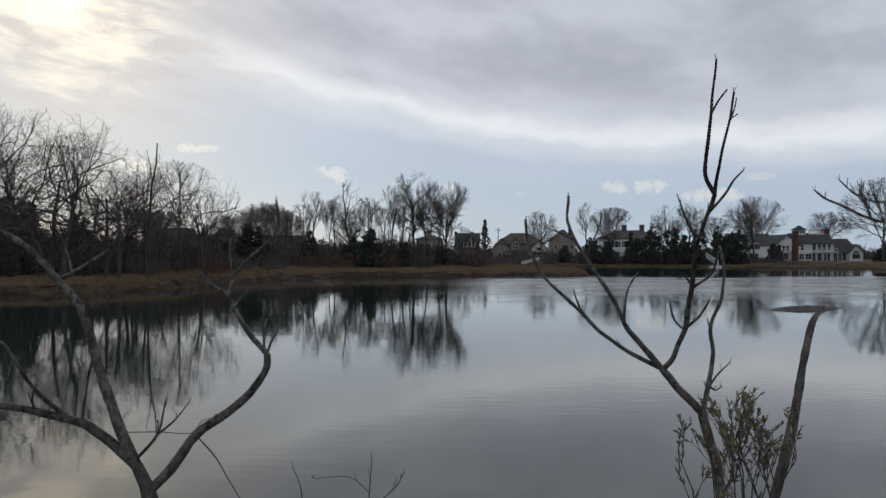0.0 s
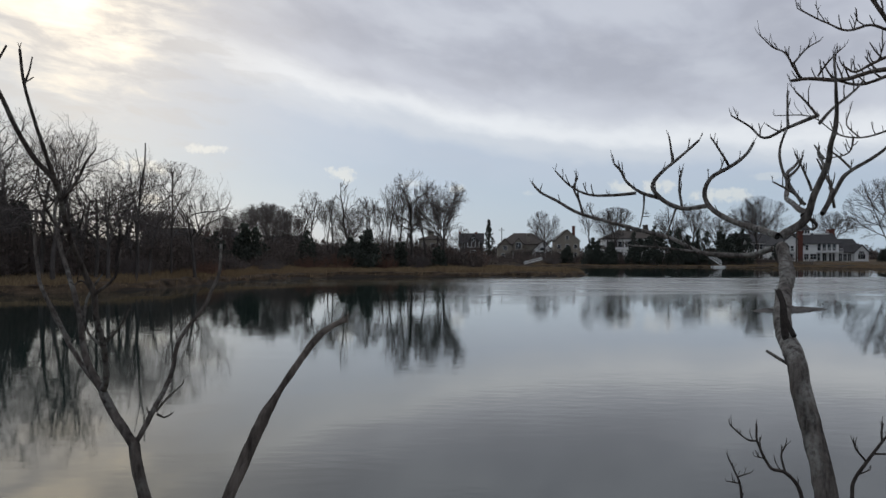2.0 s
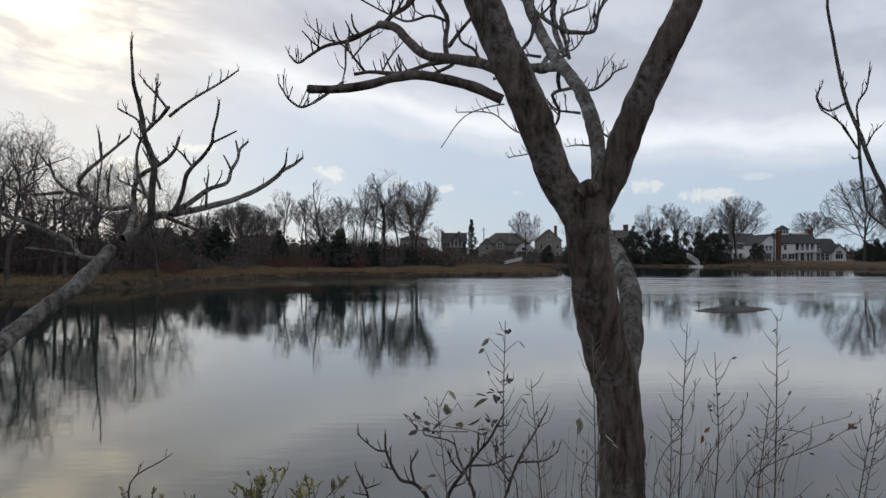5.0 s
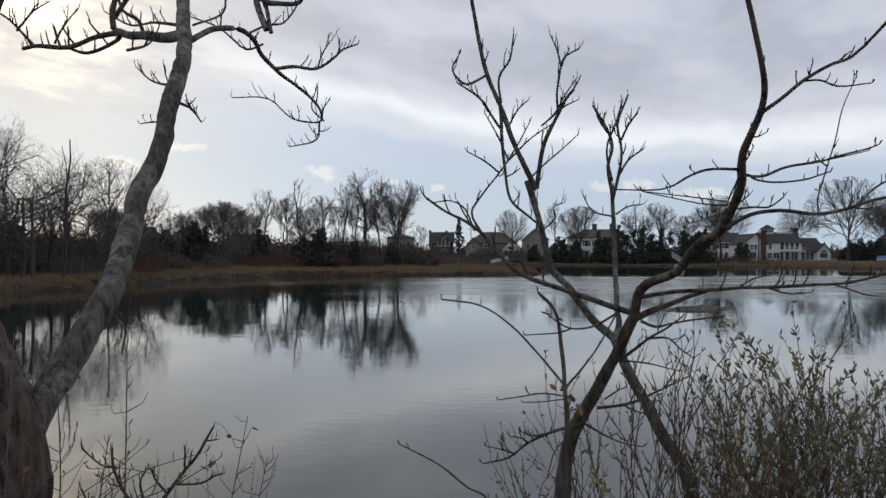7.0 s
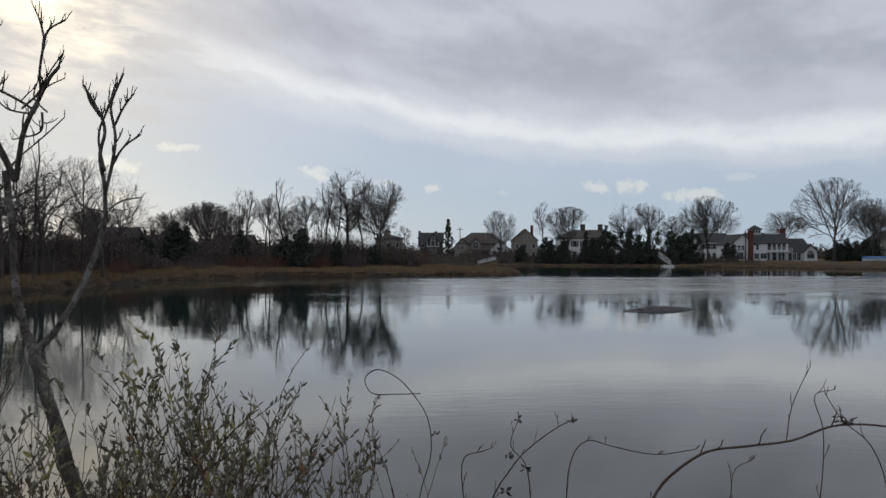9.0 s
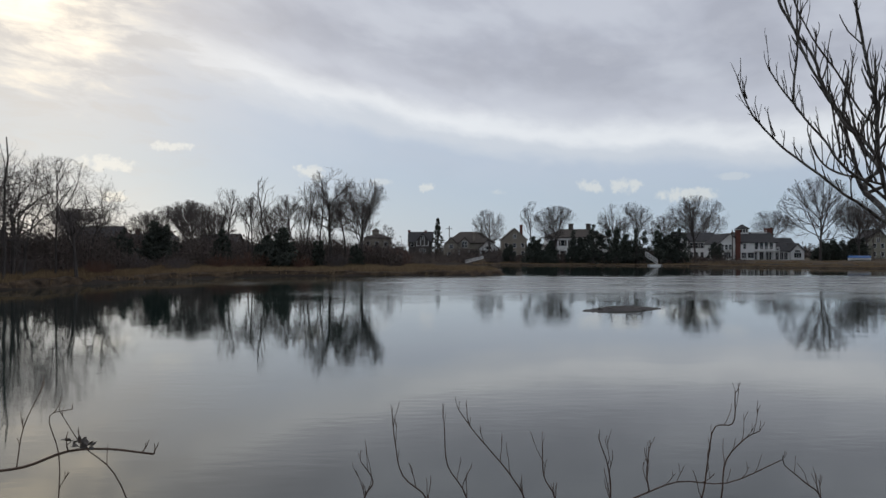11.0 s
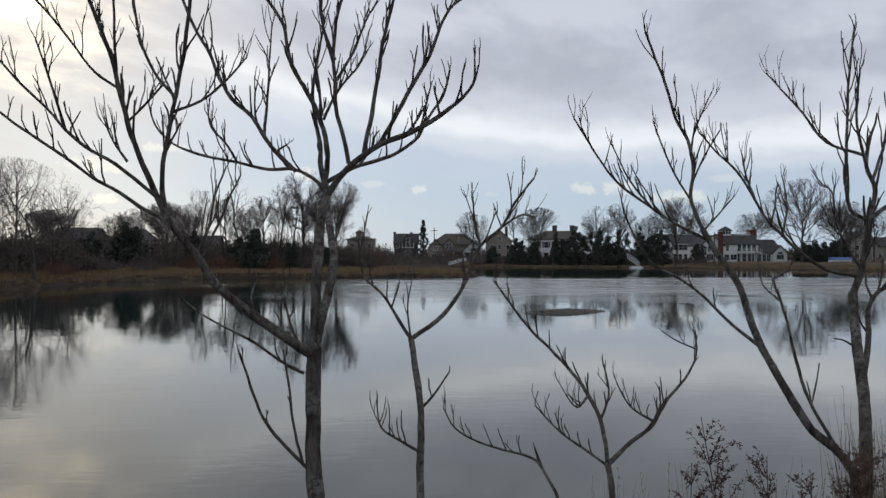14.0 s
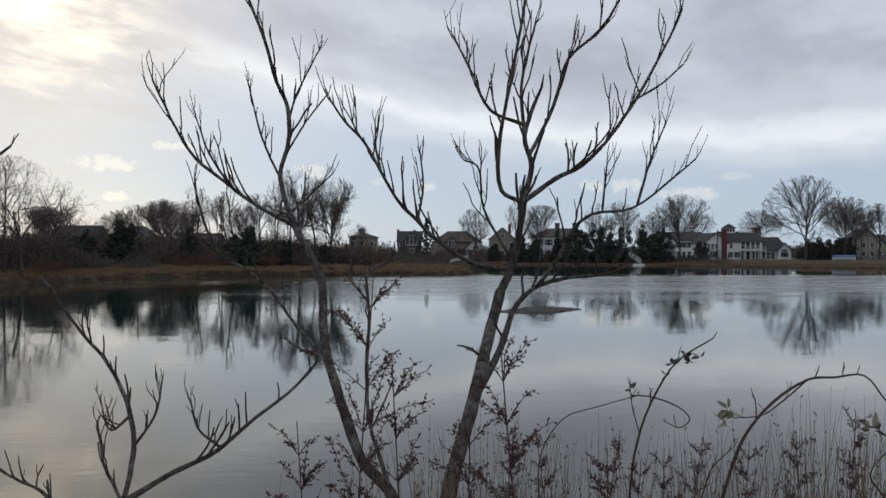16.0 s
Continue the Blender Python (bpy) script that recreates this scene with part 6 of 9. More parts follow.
s.limb(0.0038, 0.0019, 3, 0.050, (-0.437, 0.420, 3.289), (-0.399, 0.420, 3.327), (-0.323, 0.420, 3.392), (-0.262, 0.420, 3.448))
s.limb(0.0038, 0.0019, 3, 0.050, (-0.403, 0.420, 3.477), (-0.352, 0.420, 3.526), (-0.313, 0.420, 3.595), (-0.266, 0.420, 3.663))
s.limb(0.0038, 0.0019, 2, 0.040, (-0.376, 0.420, 3.500), (-0.313, 0.420, 3.553), (-0.262, 0.420, 3.578))
s.limb(0.0038, 0.0019, 3, 0.050, (-0.421, 0.420, 3.079), (-0.417, 0.420, 3.184), (-0.429, 0.420, 3.228), (-0.399, 0.420, 3.289))
s.limb(0.0038, 0.0019, 3, 0.050, (-0.394, 0.420, 3.088), (-0.351, 0.420, 3.132), (-0.356, 0.420, 3.174), (-0.318, 0.420, 3.190))
s.limb(0.0109, 0.0086, 0, 0.000, (-0.191, 0.110, 2.718), (-0.169, 0.160, 2.760), (-0.163, 0.230, 2.815), (-0.150, 0.300, 2.892), (-0.136, 0.380, 3.012), (-0.128, 0.430, 3.118))
s.limb(0.0077, 0.0048, 6, 0.050, (-0.128, 0.430, 3.118), (-0.134, 0.430, 3.214), (-0.149, 0.430, 3.329), (-0.134, 0.430, 3.402), (-0.153, 0.430, 3.467), (-0.207, 0.430, 3.559))
s.limb(0.0067, 0.0038, 7, 0.050, (-0.132, 0.430, 3.204), (-0.111, 0.430, 3.300), (-0.100, 0.430, 3.387), (-0.115, 0.430, 3.483), (-0.073, 0.430, 3.598))
s.limb(0.0048, 0.0029, 4, 0.040, (-0.111, 0.430, 3.290), (-0.076, 0.430, 3.348), (-0.015, 0.430, 3.394))
s.limb(0.0048, 0.0029, 5, 0.040, (-0.107, 0.430, 3.415), (-0.073, 0.430, 3.483), (-0.038, 0.430, 3.531))
s.limb(0.0048, 0.0029, 5, 0.040, (-0.150, 0.430, 3.454), (-0.182, 0.430, 3.502), (-0.196, 0.430, 3.544))
s.limb(0.0038, 0.0019, 3, 0.040, (-0.124, 0.430, 3.137), (-0.210, 0.430, 3.160), (-0.245, 0.430, 3.223))
s.limb(0.0038, 0.0019, 3, 0.040, (-0.120, 0.430, 3.146), (-0.076, 0.430, 3.175), (-0.015, 0.430, 3.185))
s.limb(0.0048, 0.0029, 4, 0.040, (-0.134, 0.430, 3.271), (-0.153, 0.430, 3.367), (-0.149, 0.430, 3.421), (-0.123, 0.430, 3.483), (-0.100, 0.430, 3.560))
s.done()

# dark spreading tree
s = Stem("sapling", "dark young tree with long budded branches", "tree", (5.92, 3.10), "bark_dark", 23)
s.limb(0.0191, 0.0122, 0, 0.000, (-0.059, 0.000, 2.426), (-0.029, -0.040, 2.576), (0.007, -0.070, 2.653), (0.038, -0.100, 2.728), (0.063, -0.130, 2.791), (0.086, -0.150, 2.852))
s.limb(0.0111, 0.0030, 6, 0.020, (0.086, -0.150, 2.852), (0.095, -0.170, 2.915), (0.128, -0.340, 2.961), (0.141, -0.440, 3.018), (0.154, -0.510, 3.037), (0.146, -0.600, 3.077), (0.136, -0.660, 3.114), (0.123, -0.700, 3.136), (0.120, -0.720, 3.160), (0.121, -0.750, 3.186), (0.122, -0.780, 3.211), (0.115, -0.810, 3.240), (0.101, -0.830, 3.280), (0.066, -0.864, 3.391), (0.067, -0.899, 3.503))
s.limb(0.0032, 0.0017, 8, 0.020, (0.122, -0.780, 3.211), (0.145, -0.792, 3.229), (0.173, -0.805, 3.254), (0.210, -0.818, 3.276), (0.233, -0.830, 3.284), (0.298, -0.872, 3.360), (0.399, -0.914, 3.436))
s.limb(0.0017, 0.0010, 2, 0.015, (0.172, -0.800, 3.255), (0.199, -0.807, 3.255), (0.221, -0.813, 3.245), (0.267, -0.820, 3.248))
s.limb(0.0027, 0.0011, 4, 0.020, (0.122, -0.700, 3.134), (0.108, -0.700, 3.135), (0.067, -0.700, 3.134), (0.035, -0.700, 3.122), (0.013, -0.700, 3.109), (-0.010, -0.700, 3.102), (-0.083, -0.700, 3.102))
s.limb(0.0027, 0.0013, 4, 0.020, (0.121, -0.690, 3.135), (0.136, -0.677, 3.129), (0.170, -0.664, 3.127), (0.218, -0.651, 3.144), (0.282, -0.639, 3.155), (0.319, -0.626, 3.166), (0.376, -0.613, 3.180), (0.404, -0.600, 3.190))
s.limb(0.0019, 0.0012, 3, 0.015, (0.142, -0.680, 3.128), (0.157, -0.668, 3.122), (0.191, -0.656, 3.118), (0.250, -0.644, 3.123), (0.285, -0.632, 3.133), (0.309, -0.620, 3.140))
s.limb(0.0015, 0.0008, 2, 0.012, (0.123, -0.700, 3.138), (0.134, -0.700, 3.154), (0.142, -0.700, 3.169))
s.limb(0.0015, 0.0007, 1, 0.012, (0.121, -0.740, 3.181), (0.135, -0.740, 3.182), (0.148, -0.740, 3.189))
s.limb(0.0021, 0.0013, 4, 0.020, (0.152, -0.610, 3.076), (0.178, -0.607, 3.079), (0.211, -0.603, 3.080), (0.236, -0.600, 3.097))
s.limb(0.0016, 0.0008, 3, 0.020, (0.147, -0.620, 3.083), (0.111, -0.613, 3.091), (0.052, -0.607, 3.099), (-0.011, -0.600, 3.107))
s.limb(0.0016, 0.0008, 2, 0.015, (0.135, -0.620, 3.081), (0.092, -0.613, 3.084), (0.040, -0.607, 3.095), (-0.008, -0.600, 3.106))
s.limb(0.0017, 0.0008, 3, 0.020, (0.144, -0.580, 3.074), (0.112, -0.587, 3.063), (0.092, -0.593, 3.057), (0.071, -0.600, 3.052))
s.limb(0.0015, 0.0009, 2, 0.015, (0.123, -0.700, 3.132), (0.122, -0.675, 3.111), (0.121, -0.650, 3.090), (0.124, -0.625, 3.071), (0.123, -0.600, 3.042), (0.124, -0.575, 2.996), (0.140, -0.550, 2.979))
s.limb(0.0022, 0.0013, 2, 0.020, (0.147, -0.550, 3.064), (0.172, -0.575, 3.092), (0.175, -0.600, 3.100))
s.limb(0.0041, 0.0020, 6, 0.020, (0.154, -0.510, 3.035), (0.165, -0.520, 3.045), (0.206, -0.530, 3.070), (0.257, -0.540, 3.077), (0.321, -0.550, 3.070), (0.364, -0.560, 3.078), (0.408, -0.570, 3.094), (0.456, -0.580, 3.102), (0.534, -0.600, 3.109), (0.568, -0.620, 3.127), (0.606, -0.640, 3.152), (0.649, -0.660, 3.185), (0.680, -0.670, 3.210))
s.limb(0.0017, 0.0008, 2, 0.010, (0.534, -0.600, 3.108), (0.548, -0.600, 3.099), (0.564, -0.600, 3.092), (0.609, -0.600, 3.086))
s.limb(0.0013, 0.0008, 0, 0.000, (0.495, -0.590, 3.105), (0.493, -0.595, 3.117), (0.496, -0.600, 3.130))
s.limb(0.0022, 0.0013, 3, 0.015, (0.382, -0.560, 3.084), (0.411, -0.573, 3.116), (0.445, -0.587, 3.137), (0.481, -0.600, 3.159))
s.limb(0.0017, 0.0008, 2, 0.015, (0.384, -0.560, 3.080), (0.415, -0.567, 3.078), (0.445, -0.573, 3.077), (0.461, -0.580, 3.080))
s.limb(0.0017, 0.0008, 3, 0.020, (0.322, -0.550, 3.070), (0.315, -0.560, 3.096), (0.321, -0.570, 3.133), (0.336, -0.580, 3.196), (0.344, -0.590, 3.253), (0.364, -0.600, 3.307))
s.limb(0.0017, 0.0008, 2, 0.015, (0.323, -0.580, 3.153), (0.302, -0.590, 3.162), (0.279, -0.600, 3.157))
s.limb(0.0013, 0.0008, 1, 0.010, (0.328, -0.580, 3.166), (0.361, -0.590, 3.173), (0.386, -0.600, 3.179))
s.limb(0.0083, 0.0041, 4, 0.020, (0.090, -0.130, 2.843), (0.127, -0.135, 2.862), (0.175, -0.140, 2.881), (0.216, -0.145, 2.898), (0.260, -0.150, 2.912))
s.limb(0.0053, 0.0025, 8, 0.040, (0.090, -0.140, 2.893), (0.177, -0.150, 2.909), (0.262, -0.160, 2.914), (0.324, -0.170, 2.919), (0.389, -0.200, 2.922), (0.457, -0.240, 2.929), (0.500, -0.300, 2.935), (0.535, -0.360, 2.951))
s.limb(0.0025, 0.0014, 4, 0.030, (0.535, -0.350, 2.951), (0.564, -0.375, 2.963), (0.602, -0.400, 2.985), (0.653, -0.425, 3.018), (0.731, -0.450, 3.060))
s.limb(0.0020, 0.0010, 3, 0.030, (0.550, -0.360, 2.957), (0.598, -0.387, 2.973), (0.645, -0.413, 2.985), (0.710, -0.440, 3.000))
s.limb(0.0022, 0.0011, 2, 0.020, (0.490, -0.260, 2.932), (0.522, -0.273, 2.921), (0.554, -0.287, 2.909), (0.623, -0.300, 2.904))
s.limb(0.0029, 0.0011, 3, 0.030, (0.318, -0.170, 2.918), (0.354, -0.180, 2.941), (0.388, -0.190, 2.952), (0.406, -0.200, 2.973))
s.limb(0.0029, 0.0011, 2, 0.030, (0.387, -0.170, 2.921), (0.428, -0.185, 2.907), (0.474, -0.200, 2.910))
s.limb(0.0070, 0.0028, 5, 0.050, (0.079, -0.140, 2.860), (0.031, -0.130, 2.875), (-0.031, -0.120, 2.897), (-0.097, -0.100, 2.920), (-0.157, -0.100, 2.942), (-0.201, -0.110, 2.969), (-0.244, -0.120, 3.017), (-0.271, -0.140, 3.048), (-0.307, -0.160, 3.072), (-0.355, -0.180, 3.095), (-0.400, -0.200, 3.124))
s.limb(0.0030, 0.0017, 2, 0.030, (-0.263, -0.130, 3.038), (-0.294, -0.135, 3.095), (-0.271, -0.140, 3.133), (-0.234, -0.145, 3.180), (-0.208, -0.150, 3.216))
s.limb(0.0023, 0.0012, 2, 0.020, (-0.208, -0.150, 3.216), (-0.158, -0.160, 3.265), (-0.101, -0.170, 3.303))
s.limb(0.0023, 0.0012, 2, 0.020, (-0.208, -0.150, 3.216), (-0.233, -0.160, 3.270), (-0.265, -0.170, 3.323))
s.limb(0.0023, 0.0012, 2, 0.020, (-0.211, -0.150, 3.213), (-0.183, -0.160, 3.259), (-0.160, -0.170, 3.302))
s.limb(0.0023, 0.0012, 2, 0.020, (-0.229, -0.150, 3.187), (-0.262, -0.160, 3.212), (-0.305, -0.170, 3.234))
s.limb(0.0024, 0.0012, 3, 0.030, (-0.286, -0.120, 3.052), (-0.311, -0.130, 3.105), (-0.341, -0.140, 3.122), (-0.388, -0.150, 3.117))
s.limb(0.0035, 0.0017, 3, 0.030, (0.101, -0.150, 2.841), (0.134, -0.155, 2.828), (0.165, -0.160, 2.835), (0.226, -0.165, 2.846), (0.286, -0.170, 2.851))
s.limb(0.0042, 0.0017, 4, 0.030, (0.064, -0.110, 2.748), (0.100, -0.120, 2.776), (0.128, -0.130, 2.800), (0.163, -0.140, 2.823), (0.200, -0.150, 2.853))
s.limb(0.0024, 0.0012, 3, 0.030, (0.063, -0.110, 2.743), (0.124, -0.120, 2.738), (0.195, -0.130, 2.721))
s.limb(0.0030, 0.0012, 3, 0.030, (0.126, -0.120, 2.797), (0.172, -0.127, 2.798), (0.197, -0.133, 2.775), (0.227, -0.140, 2.753))
s.limb(0.0043, 0.0018, 4, 0.040, (0.013, -0.080, 2.624), (0.089, -0.087, 2.636), (0.152, -0.093, 2.665), (0.228, -0.100, 2.704))
s.limb(0.0024, 0.0012, 2, 0.030, (0.069, -0.090, 2.635), (0.105, -0.095, 2.619), (0.160, -0.100, 2.607))
s.limb(0.0024, 0.0012, 2, 0.030, (0.030, -0.080, 2.645), (0.059, -0.090, 2.667), (0.077, -0.100, 2.678))
s.limb(0.0024, 0.0012, 2, 0.030, (-0.009, -0.080, 2.599), (-0.046, -0.090, 2.623), (-0.064, -0.100, 2.607))
s.limb(0.0049, 0.0018, 4, 0.040, (-0.022, -0.060, 2.580), (-0.095, -0.070, 2.564), (-0.153, -0.080, 2.540), (-0.202, -0.090, 2.507), (-0.264, -0.100, 2.495))
s.limb(0.0030, 0.0012, 3, 0.030, (-0.114, -0.080, 2.561), (-0.145, -0.090, 2.559), (-0.172, -0.100, 2.571))
s.limb(0.0030, 0.0012, 3, 0.030, (-0.154, -0.090, 2.541), (-0.170, -0.095, 2.554), (-0.200, -0.100, 2.560))
s.limb(0.0024, 0.0012, 2, 0.030, (-0.186, -0.100, 2.517), (-0.216, -0.100, 2.527), (-0.260, -0.100, 2.537))
s.limb(0.0031, 0.0012, 2, 0.030, (-0.014, -0.070, 2.583), (0.040, -0.080, 2.554), (0.069, -0.090, 2.543), (0.117, -0.100, 2.535))
s.limb(0.0029, 0.0012, 2, 0.030, (0.044, -0.140, 2.856), (-0.011, -0.143, 2.827), (-0.061, -0.145, 2.823), (-0.092, -0.147, 2.838), (-0.118, -0.150, 2.858))
s.limb(0.0023, 0.0012, 1, 0.030, (-0.059, -0.140, 2.823), (-0.084, -0.145, 2.814), (-0.171, -0.150, 2.808))
s.done()

# slim dark stem
s = Stem("sapling", "thin dark sapling stem with a few dry leaves", "tree", (5.85, 2.96), "bark_dark", 24)
s.limb(0.0065, 0.0035, 3, 0.030, (0.003, 0.000, 2.470), (-0.000, 0.000, 2.569), (-0.004, 0.000, 2.688), (-0.016, 0.000, 2.792), (-0.030, 0.000, 2.867), (-0.066, 0.000, 2.905))
s.limb(0.0029, 0.0018, 1, 0.020, (-0.004, 0.000, 2.688), (-0.068, 0.000, 2.763), (-0.127, 0.000, 2.826), (-0.202, 0.000, 2.876), (-0.294, 0.000, 2.891))
s.limb(0.0029, 0.0018, 1, 0.020, (-0.003, 0.000, 2.683), (0.040, 0.000, 2.735), (0.081, 0.000, 2.792), (0.116, 0.000, 2.856))
s.limb(0.0023, 0.0012, 1, 0.020, (-0.006, 0.000, 2.664), (-0.060, 0.000, 2.670), (-0.112, 0.000, 2.662), (-0.162, 0.000, 2.655))
s.limb(0.0018, 0.0012, 1, 0.020, (-0.005, 0.000, 2.657), (-0.053, 0.000, 2.651), (-0.103, 0.000, 2.649))
s.limb(0.0018, 0.0012, 1, 0.020, (-0.002, 0.000, 2.566), (-0.030, 0.000, 2.531), (-0.047, 0.000, 2.470))
s.leaves("leaf_brown", 2, 0.036, (-0.020, 0.010, 2.672))
s.leaves("leaf_brown", 3, 0.030, (-0.006, 0.005, 2.655))
s.leaves("leaf_brown", 3, 0.034, (0.018, -0.010, 2.648))
s.leaves("leaf_brown", 2, 0.030, (-0.030, 0.000, 2.855))
s.done()

# fallen stick
s = Stem("sapling", "thin dark leaning stick above the bank", "tree", (5.67, 3.03), "bark_dark", 25)
s.limb(0.0031, 0.0017, 2, 0.018, (0.000, 0.000, 2.397), (-0.052, 0.000, 2.429), (-0.118, 0.000, 2.482), (-0.216, 0.000, 2.534))
s.done()

# broad sumac
s = Stem("tree", "bare many-branched tree with upturned stubby twigs", "tree", (11.57, 5.06), "bark", 26)
s.limb(0.0280, 0.0252, 0, 0.000, (-0.010, 0.020, 2.094), (-0.024, 0.030, 2.261), (-0.028, 0.040, 2.426), (-0.028, 0.050, 2.591), (-0.023, 0.060, 2.674))
s.limb(0.0200, 0.0171, 0, 0.000, (-0.023, 0.060, 2.665), (-0.030, 0.120, 2.839), (-0.031, 0.180, 2.989), (-0.029, 0.240, 3.123), (-0.016, 0.300, 3.228))
s.limb(0.0137, 0.0044, 10, 0.117, (-0.016, 0.300, 3.228), (0.063, 0.280, 3.329), (0.196, 0.250, 3.421), (0.316, 0.220, 3.464), (0.447, 0.200, 3.543), (0.500, 0.190, 3.586), (0.543, 0.180, 3.639), (0.549, 0.180, 3.699))
s.limb(0.0090, 0.0045, 11, 0.130, (0.186, 0.260, 3.413), (0.259, 0.263, 3.547), (0.334, 0.267, 3.686), (0.380, 0.270, 3.760), (0.426, 0.273, 3.886), (0.461, 0.277, 3.949), (0.512, 0.280, 3.992))
s.limb(0.0091, 0.0046, 14, 0.130, (0.070, 0.290, 3.353), (0.048, 0.298, 3.468), (0.020, 0.307, 3.561), (0.014, 0.315, 3.677), (0.007, 0.323, 3.794), (0.019, 0.332, 3.912), (0.054, 0.340, 4.066), (0.069, 0.346, 4.243), (0.120, 0.353, 4.421))
s.limb(0.0069, 0.0035, 10, 0.117, (0.021, 0.310, 3.676), (0.088, 0.320, 3.794), (0.123, 0.330, 3.889), (0.175, 0.340, 3.997))
s.limb(0.0069, 0.0035, 11, 0.117, (0.014, 0.320, 3.759), (-0.027, 0.333, 3.866), (-0.047, 0.347, 3.974), (-0.057, 0.360, 4.060), (-0.081, 0.378, 4.238), (-0.069, 0.397, 4.417))
s.limb(0.0090, 0.0046, 13, 0.117, (0.130, 0.270, 3.392), (0.160, 0.280, 3.545), (0.184, 0.290, 3.695), (0.199, 0.300, 3.812), (0.218, 0.310, 3.896), (0.249, 0.320, 4.037), (0.263, 0.328, 4.215), (0.313, 0.336, 4.393))
s.limb(0.0131, 0.0053, 14, 0.145, (-0.085, 0.770, 3.327), (-0.074, 0.780, 3.391), (-0.062, 0.683, 3.449), (-0.089, 0.770, 3.561), (-0.135, 0.803, 3.677), (-0.202, 0.833, 3.790), (-0.243, 0.860, 3.863), (-0.271, 0.880, 3.949), (-0.285, 0.890, 4.047), (-0.331, 0.890, 4.134), (-0.407, 0.890, 4.236), (-0.498, 0.890, 4.411), (-0.546, 0.890, 4.584))
s.limb(0.0080, 0.0040, 10, 0.132, (-0.095, 0.820, 3.614), (-0.054, 0.830, 3.710), (-0.002, 0.840, 3.792), (0.058, 0.850, 3.863), (0.102, 0.860, 3.946))
s.limb(0.0080, 0.0040, 10, 0.132, (-0.103, 0.820, 3.634), (-0.119, 0.833, 3.764), (-0.130, 0.847, 3.875), (-0.103, 0.860, 4.034))
s.limb(0.0080, 0.0033, 13, 0.117, (-0.016, 0.300, 3.228), (-0.050, 0.310, 3.282), (-0.142, 0.330, 3.334), (-0.246, 0.330, 3.334), (-0.359, 0.310, 3.359), (-0.492, 0.280, 3.384), (-0.587, 0.240, 3.423), (-0.638, 0.220, 3.480), (-0.665, 0.220, 3.564))
s.limb(0.0092, 0.0047, 16, 0.130, (-0.138, 0.330, 3.327), (-0.218, 0.341, 3.404), (-0.270, 0.353, 3.475), (-0.317, 0.364, 3.547), (-0.399, 0.375, 3.618), (-0.454, 0.386, 3.714), (-0.488, 0.398, 3.799), (-0.555, 0.409, 3.912), (-0.623, 0.420, 4.076), (-0.681, 0.428, 4.249), (-0.703, 0.435, 4.423))
s.limb(0.0057, 0.0034, 6, 0.104, (-0.359, 0.310, 3.359), (-0.404, 0.303, 3.433), (-0.455, 0.297, 3.493), (-0.466, 0.290, 3.565))
s.limb(0.0070, 0.0035, 8, 0.117, (-0.266, 0.360, 3.472), (-0.257, 0.373, 3.619), (-0.253, 0.387, 3.762), (-0.244, 0.400, 3.919))
s.limb(0.0046, 0.0035, 2, 0.060, (-0.218, 0.340, 3.404), (-0.172, 0.340, 3.434))
s.limb(0.0189, 0.0108, 0, 0.000, (-0.027, 0.060, 2.648), (-0.097, -0.010, 2.706), (-0.178, -0.040, 2.770), (-0.248, -0.060, 2.824), (-0.326, -0.090, 2.900), (-0.383, -0.110, 2.993), (-0.430, -0.130, 3.058), (-0.473, -0.140, 3.116))
s.limb(0.0088, 0.0047, 14, 0.130, (-0.467, -0.140, 3.106), (-0.484, -0.157, 3.193), (-0.480, -0.174, 3.278), (-0.459, -0.191, 3.372), (-0.436, -0.209, 3.455), (-0.409, -0.226, 3.575), (-0.388, -0.243, 3.656), (-0.364, -0.260, 3.848), (-0.361, -0.271, 4.027), (-0.323, -0.281, 4.206))
s.limb(0.0098, 0.0046, 14, 0.130, (-0.477, -0.140, 3.118), (-0.523, -0.160, 3.241), (-0.558, -0.180, 3.335), (-0.583, -0.200, 3.427), (-0.598, -0.220, 3.519), (-0.613, -0.240, 3.612), (-0.655, -0.260, 3.734), (-0.686, -0.280, 3.838), (-0.731, -0.302, 4.014), (-0.741, -0.323, 4.189))
s.limb(0.0068, 0.0029, 15, 0.117, (-0.477, -0.140, 3.116), (-0.554, -0.147, 3.154), (-0.630, -0.154, 3.208), (-0.705, -0.161, 3.250), (-0.780, -0.168, 3.307), (-0.874, -0.175, 3.373), (-0.967, -0.182, 3.438), (-1.021, -0.189, 3.485), (-1.085, -0.196, 3.550), (-1.135, -0.203, 3.633), (-1.168, -0.210, 3.722))
s.limb(0.0038, 0.0019, 2, 0.050, (-1.014, -0.210, 3.481), (-1.036, -0.210, 3.537), (-1.044, -0.210, 3.583))
s.limb(0.0038, 0.0019, 1, 0.050, (-1.130, -0.210, 3.635), (-1.140, -0.210, 3.673), (-1.132, -0.210, 3.715))
s.limb(0.0067, 0.0028, 15, 0.117, (-0.500, -0.180, 3.191), (-0.622, -0.192, 3.291), (-0.714, -0.205, 3.346), (-0.768, -0.217, 3.395), (-0.817, -0.230, 3.459), (-0.891, -0.242, 3.531), (-0.961, -0.255, 3.612), (-1.009, -0.267, 3.659), (-1.072, -0.280, 3.747))
s.limb(0.0047, 0.0028, 8, 0.104, (-0.758, -0.240, 3.390), (-0.783, -0.253, 3.492), (-0.807, -0.267, 3.578), (-0.831, -0.280, 3.664))
